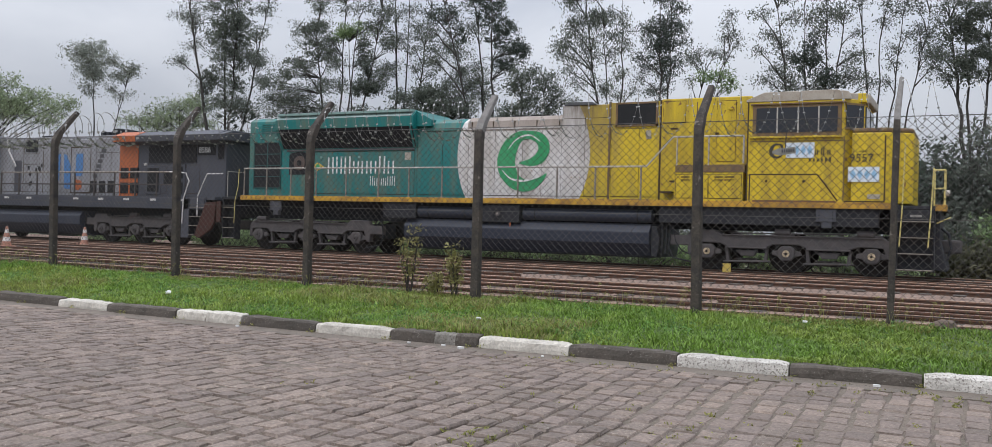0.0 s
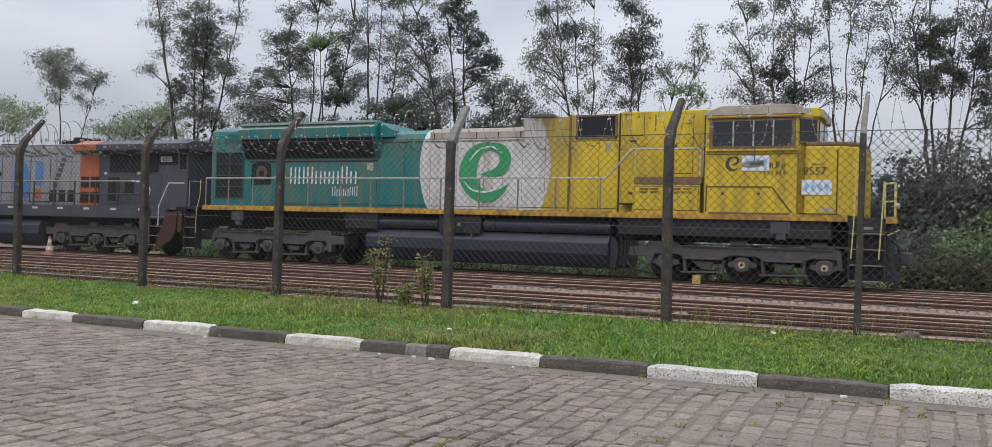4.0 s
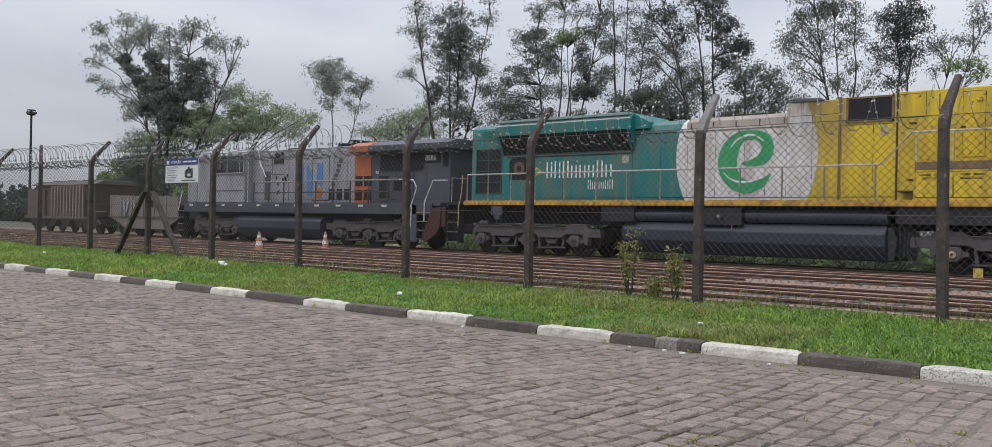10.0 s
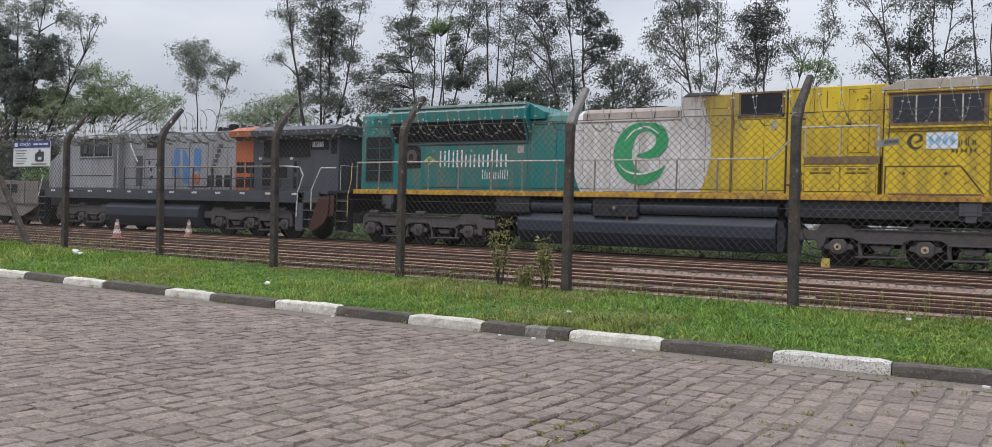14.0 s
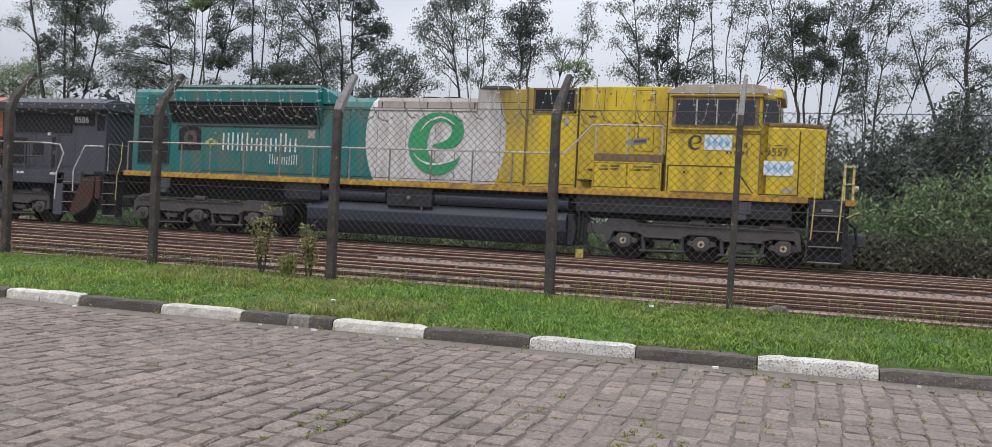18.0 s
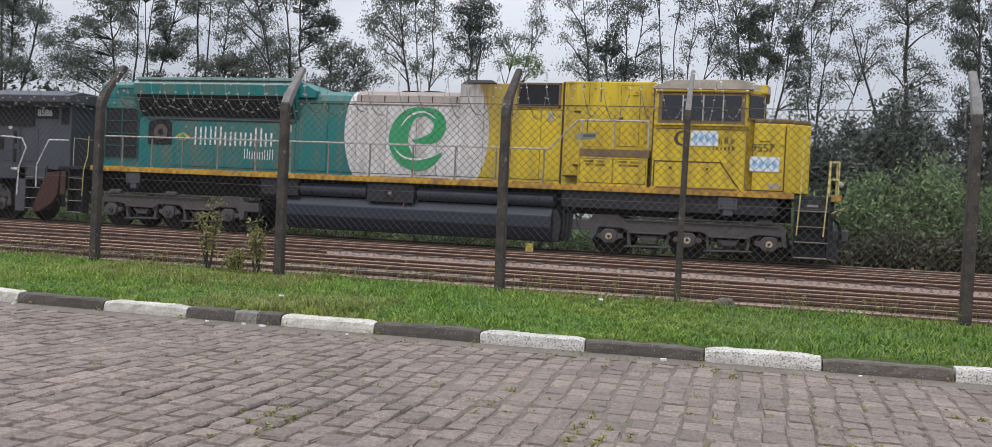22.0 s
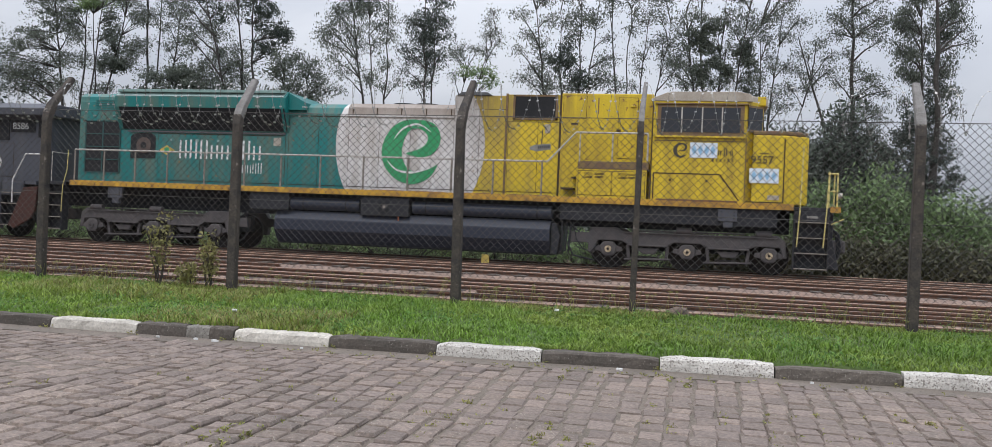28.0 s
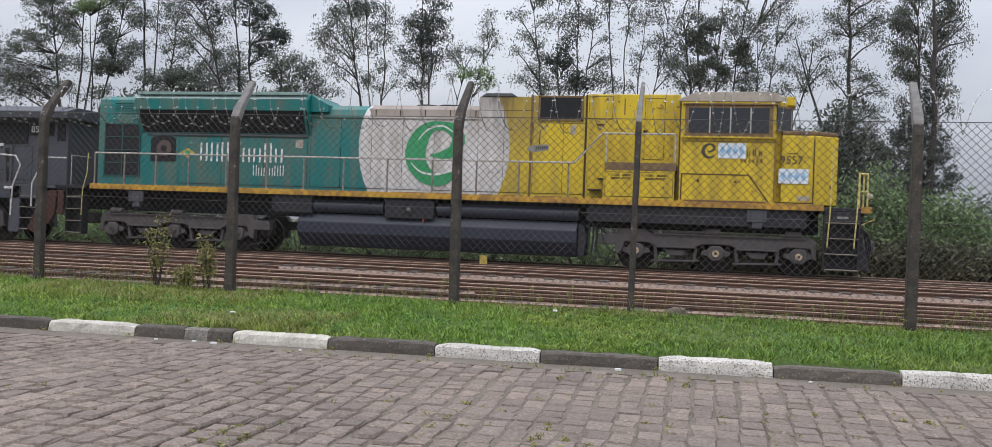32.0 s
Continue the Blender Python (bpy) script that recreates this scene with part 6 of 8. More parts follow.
def tree(x, y, tips, clumps, label, seed, mass=(), trunk_r=0.16, leaf=0.05, leaf_mat=None, mass_mat=None, drop=1.0, base_z=-0.1):
    """tips: (dx, z) of the stems; clumps: (dx, z, rx, rz, weight) of the airy crown, from the foot; mass: the same for dense foliage or creeper."""
    rnd = random.Random(seed)
    foot = Vector((x, y, base_z))
    root = thing("tree", foot, label, "tree", group="trees behind the railway")
    tv, tf = [], []
    spots, thick = [], []
    trunks = []
    for s, (dx, z) in enumerate(tips):
        k = 1.0 if s == 0 else 0.7
        pts = bend(foot + Vector((rnd.uniform(-0.1, 0.1), rnd.uniform(-0.1, 0.1), 0)), foot + Vector((dx, rnd.uniform(-0.6, 0.6), z)), 0.0, rnd, 14, 0.022)
        if s:
            pts = [p.lerp(Vector((x, y, p.z)), 0.55 * (1 - i / 14) ** 2) for i, p in enumerate(pts)]
        tube(pts, [0.62 * trunk_r * k * (1.1 - 0.95 * i / 14) for i in range(15)], 8, tv, tf)
        trunks.append(pts)

    def nearest(c, below):
        return min((p for q in trunks for p in q[3:]), key=lambda p: abs(p.x - c.x) + 1.2 * abs(p.z - c.z + below))

    for dx, dz, rx, rz, weight in clumps:
        c = foot + Vector((dx, rnd.uniform(-0.9, 0.9) * rx, dz))
        limb = bend(nearest(c, 0.35 + 0.3 * abs(dx)), c, 0.1, rnd, 7)
        rl = min(0.05, 0.12 * trunk_r + 0.012 * (c - limb[0]).length)
        tube(limb, [rl * (1 - 0.75 * i / 7) for i in range(8)], 5, tv, tf)
        area = 4.5 * rx * rz
        rx, rz = rx * 1.4, rz * 1.4
        n = max(12, round(20 * area ** 0.6))
        total = 590 * area * weight * (0.085 / leaf) ** 2
        for k in range(n):
            a, r = rnd.uniform(0, 6.283), rnd.uniform(0.05, 1.1) ** 0.55
            zz = rnd.uniform(-1, 1)
            h = math.sqrt(max(0.05, 1 - zz * zz))
            end = c + Vector((math.cos(a) * rx * r * h, math.sin(a) * rx * 0.8 * r * h, zz * rz * r))
            st = limb[rnd.choice((4, 5, 6, 7))]
            tw = bend(st, end, 0.12, rnd, 4, 0.12)
            tube(tw, [0.007 * (1 - 0.6 * i / 4) for i in range(5)], 3, tv, tf)
            for p, f in ((tw[4], 1.0), (tw[3], 0.7), (tw[2], 0.3)):
                for q in range(3):
                    off = Vector((rnd.gauss(0, 1), rnd.gauss(0, 0.8), rnd.gauss(-0.15, 0.7))) * (0.1 + 0.14 * rx)
                    if q == 0:
                        tube([p, p + off], [0.004, 0.002], 3, tv, tf)
                    spots.append((p + off, rnd.uniform(0.11, 0.33), max(1, int(total / n / 6.0 * f * rnd.choice((0.3, 0.7, 1.0, 1.3, 1.7))))))
    for dx, dz, rx, rz, weight in mass:
        # light foliage spreads loosely, creeper hangs as a solid curtain
        solid = weight >= 0.85
        total = (1350 if solid else 1150) * 3.14 * rx * rz * weight * (0.085 / leaf) ** 2
        rx, rz = rx * (1.08 if solid else 1.5), rz * (1.08 if solid else 1.5)
        n = max(16, round(34 * (rx * rz * 3.14) ** 0.7))
        for k in range(n):
            a, r, zz = rnd.uniform(0, 6.283), rnd.random() ** (0.45 if solid else 0.6), rnd.uniform(-1, 1)
            h = math.sqrt(max(0.1, 1 - zz * zz))
            p = foot + Vector((dx + math.cos(a) * rx * r * h, math.sin(a) * rx * r * h * 0.9, dz + zz * rz * r))
            thick.append((p, rnd.uniform(0.14, 0.36) if solid else rnd.uniform(0.1, 0.42), int(total / n * rnd.uniform(0.4, 1.6))))
            if k % 4 == 0:
                tube(bend(nearest(p, 0.5), p, 0.05, rnd, 3), [0.02, 0.016, 0.011, 0.006], 3, tv, tf)
    me = soup("trunk", [tuple(v - foot) for v in tv], tf, BARK)
    me.shade_smooth()
    ob = new("trunk", me)
    ob.parent = root
    lv, lf = leaf_cloud([((p - foot)[:], s, n) for p, s, n in spots], seed, leaf, drop)
    cr = new("crown", soup("crown", lv, lf, leaf_mat or LEAF))
    cr.parent = root
    tagged(cr, kind="stuff")
    if thick:
        lv, lf = leaf_cloud([((p - foot)[:], s, n) for p, s, n in thick], seed + 50, leaf * 1.1, 0.6)
        cr = new("creeper", soup("creeper", lv, lf, mass_mat or LEAFD))
        cr.parent = root
        tagged(cr, kind="stuff")
    return root


def bush(x, y, rx, ry, rz, seed, label, mat, leaf=0.12, count=60, base_z=-0.1, category="bush", group="bushes behind the railway", dens=20):
    """A shrub: many stems from the ground, each ending in clumps of leaves; uneven outline."""
    rnd = random.Random(seed)
    foot = Vector((x, y, base_z))
    root = thing("bush", foot, label, category, group=group)
    tv, tf, spots = [], [], []
    for k in range(count):
        a, r = rnd.uniform(0, 6.283), math.sqrt(rnd.random())
        px, py = math.cos(a) * rx * r, math.sin(a) * ry * r
        top = rz * math.sqrt(max(0.05, 1 - 0.8 * r * r)) * rnd.uniform(0.62, 1.12)
        st = bend(Vector((px * 0.55, py * 0.55, 0)), Vector((px, py, top)), 0.05, rnd, 4, 0.08)
        tube(st, [0.03 * (1 - 0.7 * i / 4) for i in range(5)], 3, tv, tf)
        for i, f in ((4, 1.0), (3, 1.0), (2, 0.9), (1, 0.9), (0, 0.6)):
            spots.append((st[i], 0.5, int(dens * f * rnd.uniform(0.6, 1.4))))
    ob = new("twigwork", soup("twigwork", [tuple(v) for v in tv], tf, BARK))
    ob.parent = root
    tagged(ob, kind="stuff")
    lv, lf = leaf_cloud([(p[:], s, n) for p, s, n in spots], seed, leaf * 1.2, 0.2)
    cr = new("foliage", soup("foliage", lv, lf, mat))
    cr.parent = root
    tagged(cr, kind="stuff")
    return root


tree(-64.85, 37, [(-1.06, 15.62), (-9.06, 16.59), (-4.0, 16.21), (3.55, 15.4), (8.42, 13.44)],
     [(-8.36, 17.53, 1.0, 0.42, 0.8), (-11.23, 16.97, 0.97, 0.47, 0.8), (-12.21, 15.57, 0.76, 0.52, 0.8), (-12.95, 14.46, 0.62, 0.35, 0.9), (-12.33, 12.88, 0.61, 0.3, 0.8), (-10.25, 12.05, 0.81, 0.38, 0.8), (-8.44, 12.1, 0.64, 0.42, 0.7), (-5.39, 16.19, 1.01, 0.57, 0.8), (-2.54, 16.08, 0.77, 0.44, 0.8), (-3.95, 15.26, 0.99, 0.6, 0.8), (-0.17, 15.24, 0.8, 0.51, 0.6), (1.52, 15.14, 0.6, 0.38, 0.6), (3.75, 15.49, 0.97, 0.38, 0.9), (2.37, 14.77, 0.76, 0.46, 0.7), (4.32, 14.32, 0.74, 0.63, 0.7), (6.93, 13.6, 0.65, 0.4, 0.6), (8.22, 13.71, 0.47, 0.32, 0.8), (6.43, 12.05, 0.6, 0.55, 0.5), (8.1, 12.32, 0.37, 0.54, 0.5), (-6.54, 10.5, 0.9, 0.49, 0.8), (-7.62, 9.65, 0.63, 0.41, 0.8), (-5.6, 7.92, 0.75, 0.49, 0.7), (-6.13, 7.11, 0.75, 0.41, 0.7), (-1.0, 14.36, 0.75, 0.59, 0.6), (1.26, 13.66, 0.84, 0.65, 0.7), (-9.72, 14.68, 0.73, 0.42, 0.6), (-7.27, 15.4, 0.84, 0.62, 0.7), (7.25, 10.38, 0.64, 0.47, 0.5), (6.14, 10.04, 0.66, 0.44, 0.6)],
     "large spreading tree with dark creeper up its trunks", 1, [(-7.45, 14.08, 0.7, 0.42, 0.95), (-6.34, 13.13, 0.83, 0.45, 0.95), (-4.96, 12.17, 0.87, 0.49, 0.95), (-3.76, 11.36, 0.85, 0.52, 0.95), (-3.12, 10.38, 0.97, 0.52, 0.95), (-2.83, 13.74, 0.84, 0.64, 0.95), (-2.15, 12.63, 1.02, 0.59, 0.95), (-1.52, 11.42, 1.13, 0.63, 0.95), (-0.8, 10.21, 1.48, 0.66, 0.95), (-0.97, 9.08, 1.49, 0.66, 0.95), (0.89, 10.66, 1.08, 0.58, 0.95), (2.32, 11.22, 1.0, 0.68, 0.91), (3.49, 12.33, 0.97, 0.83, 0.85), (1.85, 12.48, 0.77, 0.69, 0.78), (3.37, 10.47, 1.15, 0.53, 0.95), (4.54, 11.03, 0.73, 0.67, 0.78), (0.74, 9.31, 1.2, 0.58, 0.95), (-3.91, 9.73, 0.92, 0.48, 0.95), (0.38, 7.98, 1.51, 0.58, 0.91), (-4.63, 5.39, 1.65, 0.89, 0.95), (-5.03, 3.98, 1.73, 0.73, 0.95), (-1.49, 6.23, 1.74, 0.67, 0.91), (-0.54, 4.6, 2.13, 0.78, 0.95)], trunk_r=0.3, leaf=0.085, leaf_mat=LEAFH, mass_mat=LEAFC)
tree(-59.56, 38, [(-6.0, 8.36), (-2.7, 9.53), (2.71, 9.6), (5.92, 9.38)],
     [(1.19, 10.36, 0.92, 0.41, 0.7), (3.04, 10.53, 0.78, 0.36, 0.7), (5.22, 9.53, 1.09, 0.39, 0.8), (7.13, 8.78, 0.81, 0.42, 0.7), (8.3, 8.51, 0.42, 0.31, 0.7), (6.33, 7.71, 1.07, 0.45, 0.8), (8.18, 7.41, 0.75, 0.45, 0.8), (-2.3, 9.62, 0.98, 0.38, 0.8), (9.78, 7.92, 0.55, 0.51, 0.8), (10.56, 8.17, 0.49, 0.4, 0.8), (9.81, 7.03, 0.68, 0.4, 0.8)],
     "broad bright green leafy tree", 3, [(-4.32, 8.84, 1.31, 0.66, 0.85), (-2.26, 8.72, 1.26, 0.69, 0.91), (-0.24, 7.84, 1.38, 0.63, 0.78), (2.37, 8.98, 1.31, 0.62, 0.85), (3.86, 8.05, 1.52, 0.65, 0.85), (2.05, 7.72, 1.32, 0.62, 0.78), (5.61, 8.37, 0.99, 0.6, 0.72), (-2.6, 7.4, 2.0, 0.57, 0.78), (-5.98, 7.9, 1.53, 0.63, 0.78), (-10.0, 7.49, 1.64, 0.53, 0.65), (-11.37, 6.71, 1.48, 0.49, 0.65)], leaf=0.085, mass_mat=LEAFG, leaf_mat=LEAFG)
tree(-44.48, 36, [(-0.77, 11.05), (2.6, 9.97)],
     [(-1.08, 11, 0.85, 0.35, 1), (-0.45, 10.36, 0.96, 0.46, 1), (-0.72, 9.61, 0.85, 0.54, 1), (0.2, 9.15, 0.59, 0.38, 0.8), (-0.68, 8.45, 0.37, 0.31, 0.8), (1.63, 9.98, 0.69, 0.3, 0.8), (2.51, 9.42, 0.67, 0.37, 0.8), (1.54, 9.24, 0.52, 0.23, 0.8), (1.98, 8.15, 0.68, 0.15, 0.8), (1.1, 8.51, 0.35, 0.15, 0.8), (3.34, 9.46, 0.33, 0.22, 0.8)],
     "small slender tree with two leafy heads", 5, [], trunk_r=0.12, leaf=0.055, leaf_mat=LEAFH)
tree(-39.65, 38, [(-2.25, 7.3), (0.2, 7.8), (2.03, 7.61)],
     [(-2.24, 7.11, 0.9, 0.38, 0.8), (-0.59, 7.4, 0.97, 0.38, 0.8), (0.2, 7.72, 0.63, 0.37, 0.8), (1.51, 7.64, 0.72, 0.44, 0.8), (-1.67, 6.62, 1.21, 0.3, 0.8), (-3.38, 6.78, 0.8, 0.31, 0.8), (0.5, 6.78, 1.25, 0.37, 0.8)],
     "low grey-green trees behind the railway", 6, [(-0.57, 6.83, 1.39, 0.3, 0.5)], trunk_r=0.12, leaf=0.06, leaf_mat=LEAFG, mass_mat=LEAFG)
tree(-34.44, 36, [(-2.63, 13.33), (-0.7, 14.1), (0.7, 14.05), (2.32, 12.32)],
     [(-3.13, 13.33, 0.71, 0.28, 0.6), (-3.35, 12.19, 0.61, 0.21, 0.6), (-2.32, 11.54, 0.59, 0.28, 0.6), (-2.79, 10.54, 0.5, 0.21, 0.6), (-3.78, 9.75, 0.51, 0.29, 0.6), (-1.73, 8.35, 0.49, 0.49, 0.8), (-2.59, 12.28, 0.5, 0.35, 0.6), (0.28, 12.6, 0.55, 0.41, 0.8), (2.33, 11.99, 0.44, 0.4, 0.6), (1.92, 10.72, 0.53, 0.4, 0.6), (2.18, 9.38, 0.53, 0.46, 0.7), (1.99, 8.4, 0.44, 0.33, 0.8), (-0.74, 7.42, 0.66, 0.34, 0.8), (1.13, 7.14, 0.63, 0.34, 0.8), (-0.89, 12.41, 0.57, 0.35, 0.6), (1.29, 9.46, 0.45, 0.47, 0.7), (-2.72, 15.63, 0.54, 0.41, 0.6), (-1.78, 14.33, 0.62, 0.28, 0.8), (-0.55, 15.27, 0.66, 0.43, 0.8), (0.09, 14.04, 0.71, 0.39, 0.9), (1.27, 14.97, 0.68, 0.38, 0.6), (2.72, 13.25, 0.55, 0.4, 0.6)],
     "tall tree with a leafy core and sparse outer limbs", 8, [(-0.62, 11.35, 0.71, 0.69, 0.75), (0.55, 11.38, 0.64, 0.95, 0.75), (-0.1, 9.93, 0.93, 0.82, 0.75), (-1.16, 8.65, 0.53, 0.55, 0.6), (0.41, 8.19, 0.6, 0.61, 0.6), (0.22, 7.02, 1.19, 0.34, 0.6)], trunk_r=0.2, mass_mat=LEAF)
tree(-27.43, 36, [(-1.49, 10.64), (0.24, 11.82), (1.57, 10.89), (2.47, 11.37)],
     [(-0.94, 12.08, 0.55, 0.22, 0.8), (-1.32, 11.72, 0.32, 0.25, 0.8), (-0.15, 12.03, 0.54, 0.15, 0.8), (0.62, 11.46, 0.38, 0.18, 0.6), (1.74, 11.47, 0.51, 0.24, 0.8), (2.29, 11.1, 0.36, 0.3, 0.8), (2.82, 11.32, 0.28, 0.36, 0.8), (-0.86, 9.32, 0.63, 0.25, 0.8), (-0.07, 8.94, 0.54, 0.25, 0.6), (-1.22, 8.1, 0.71, 0.31, 0.7), (-0.04, 7.86, 0.61, 0.31, 0.7), (-2.42, 7.56, 0.82, 0.32, 0.8), (-3.26, 7.46, 0.84, 0.32, 0.8), (-2, 6.9, 0.81, 0.25, 0.8), (-0.4, 6.8, 0.54, 0.25, 0.8), (1.13, 6.7, 0.45, 0.24, 0.8), (2.72, 8.38, 0.35, 0.36, 0.8), (2.38, 7.97, 0.36, 0.3, 0.8), (-4.11, 7.35, 0.69, 0.33, 0.8), (-1.85, 8.78, 0.64, 0.25, 0.6), (-3.66, 6.68, 0.85, 0.26, 0.8), (-0.98, 14.17, 0.53, 0.25, 0.8), (-0.07, 13.5, 0.56, 0.27, 0.9), (0.43, 12.56, 0.45, 0.39, 0.8), (0.81, 12.87, 0.53, 0.3, 0.8), (2, 13.17, 0.48, 0.34, 0.9), (2.35, 13.62, 0.55, 0.39, 0.8)],
     "leafy tree with layered olive crown and creeper", 10, [(-2.1, 10.71, 0.69, 0.26, 0.7), (-1.3, 10.84, 0.67, 0.28, 0.7), (-1.47, 9.85, 0.88, 0.38, 0.6), (-2.47, 9.16, 0.7, 0.25, 0.6), (-3.29, 8.59, 0.75, 0.29, 0.6), (-3.91, 8.09, 0.6, 0.26, 0.6), (-0.49, 10.06, 0.43, 0.37, 0.6), (1.43, 9.4, 0.33, 0.51, 0.8), (1.63, 8.63, 0.4, 0.45, 0.8), (1.66, 7.66, 0.55, 0.48, 0.9), (2.13, 10.52, 0.47, 0.24, 0.6), (2.87, 9.7, 0.39, 0.3, 0.6), (-2.41, 6.92, 0.74, 0.29, 0.5)], trunk_r=0.17, mass_mat=LEAF)
tree(-26.12, 35.9, [(-0.59, 10.67)],
     [(0.34, 10.62, 0.36, 0.18, 0.5)],
     "olive leafy top of a slim tree", 31, [(-0.39, 10.5, 0.71, 0.27, 0.8), (-0.96, 10.35, 0.38, 0.21, 0.8)], trunk_r=0.1, mass_mat=LEAFB)
tree(-24.32, 36.8, [(-0.87, 13.06), (0.02, 13.22), (1.32, 12.43)],
     [(0.24, 11.4, 0.49, 0.24, 0.6), (0.61, 10.62, 0.48, 0.3, 0.6), (0.1, 9.94, 0.49, 0.3, 0.6), (-0.62, 10.32, 0.36, 0.24, 0.7), (0.64, 9.58, 0.41, 0.24, 0.5), (-0.76, 8.82, 0.5, 0.3, 0.6), (0.48, 8.71, 0.42, 0.24, 0.4), (1.17, 8.94, 0.41, 0.23, 0.5), (0.97, 9.99, 0.41, 0.24, 0.5), (-0.46, 11.2, 0.36, 0.24, 0.5), (1.48, 10.07, 0.34, 0.23, 0.5), (1.52, 8.32, 0.34, 0.23, 0.4), (-1.04, 13.85, 0.48, 0.37, 0.6), (-0.68, 13.79, 0.52, 0.36, 0.6), (-0.05, 12.7, 0.38, 0.36, 0.9), (0.48, 13.59, 0.58, 0.33, 0.9), (0.98, 12.19, 0.54, 0.24, 0.6), (1.22, 12.5, 0.48, 0.35, 0.8)],
     "tall slender tree with sparse grey-green leaves and bare limbs", 11, [], trunk_r=0.15)
tree(-21.47, 35, [(-0.68, 7.18), (0.92, 6.79)],
     [(0.6, 7.36, 0.37, 0.16, 0.8), (-1.84, 7.27, 0.4, 0.17, 0.8), (1.69, 6.74, 0.42, 0.21, 0.8)],
     "round dark green low tree", 12, [(-0.35, 7.16, 0.83, 0.36, 0.9), (0.36, 6.69, 0.75, 0.33, 0.9), (-1.49, 6.9, 0.53, 0.28, 0.8), (-0.98, 6.36, 0.84, 0.25, 0.9), (1.55, 6.29, 0.48, 0.3, 0.9), (0.78, 6.2, 0.74, 0.22, 0.9)], trunk_r=0.12, leaf=0.05, mass_mat=LEAF)
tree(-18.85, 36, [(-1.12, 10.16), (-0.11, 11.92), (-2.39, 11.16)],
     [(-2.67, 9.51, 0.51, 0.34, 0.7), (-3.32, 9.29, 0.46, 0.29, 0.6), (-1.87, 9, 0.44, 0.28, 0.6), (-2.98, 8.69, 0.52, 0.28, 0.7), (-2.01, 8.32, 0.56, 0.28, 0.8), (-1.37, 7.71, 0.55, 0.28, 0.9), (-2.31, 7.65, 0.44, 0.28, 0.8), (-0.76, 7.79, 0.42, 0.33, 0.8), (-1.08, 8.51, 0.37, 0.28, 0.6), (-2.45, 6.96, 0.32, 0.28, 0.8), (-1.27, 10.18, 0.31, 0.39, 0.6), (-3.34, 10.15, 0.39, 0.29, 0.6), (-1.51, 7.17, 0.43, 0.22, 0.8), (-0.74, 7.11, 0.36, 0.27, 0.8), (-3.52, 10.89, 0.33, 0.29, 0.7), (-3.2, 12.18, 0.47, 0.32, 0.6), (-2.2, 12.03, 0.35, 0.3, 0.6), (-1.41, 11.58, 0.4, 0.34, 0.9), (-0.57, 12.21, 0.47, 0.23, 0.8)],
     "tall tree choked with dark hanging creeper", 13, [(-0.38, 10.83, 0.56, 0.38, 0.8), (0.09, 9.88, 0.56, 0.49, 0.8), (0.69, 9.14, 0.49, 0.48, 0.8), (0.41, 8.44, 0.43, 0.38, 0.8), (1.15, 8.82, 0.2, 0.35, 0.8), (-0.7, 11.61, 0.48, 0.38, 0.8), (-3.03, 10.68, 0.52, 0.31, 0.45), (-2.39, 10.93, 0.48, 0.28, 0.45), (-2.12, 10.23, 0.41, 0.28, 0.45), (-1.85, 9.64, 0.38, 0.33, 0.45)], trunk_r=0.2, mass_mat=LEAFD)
tree(-17.12, 35.2, [(-0.19, 7.88), (0.91, 7.52)],
     [(1.17, 7.63, 0.32, 0.25, 0.8), (1.45, 7.22, 0.26, 0.25, 0.8), (1.33, 6.6, 0.37, 0.25, 0.8), (0.8, 6.26, 0.48, 0.25, 0.8), (0.36, 7.96, 0.38, 0.15, 0.8), (2.11, 6.62, 0.36, 0.15, 0.7), (1.72, 6.83, 0.26, 0.2, 0.8)],
     "low tree with dense dark crown", 14, [(-0.05, 7.74, 0.49, 0.28, 0.7), (-0.46, 7.33, 0.42, 0.36, 0.7), (0.78, 7.28, 0.37, 0.23, 0.6), (0.39, 6.75, 0.51, 0.26, 0.7), (-0.16, 6.38, 0.55, 0.31, 0.8), (-0.85, 6.11, 0.4, 0.26, 0.7), (1.21, 6.11, 0.42, 0.2, 0.6)], trunk_r=0.12, leaf=0.055, mass_mat=LEAF)
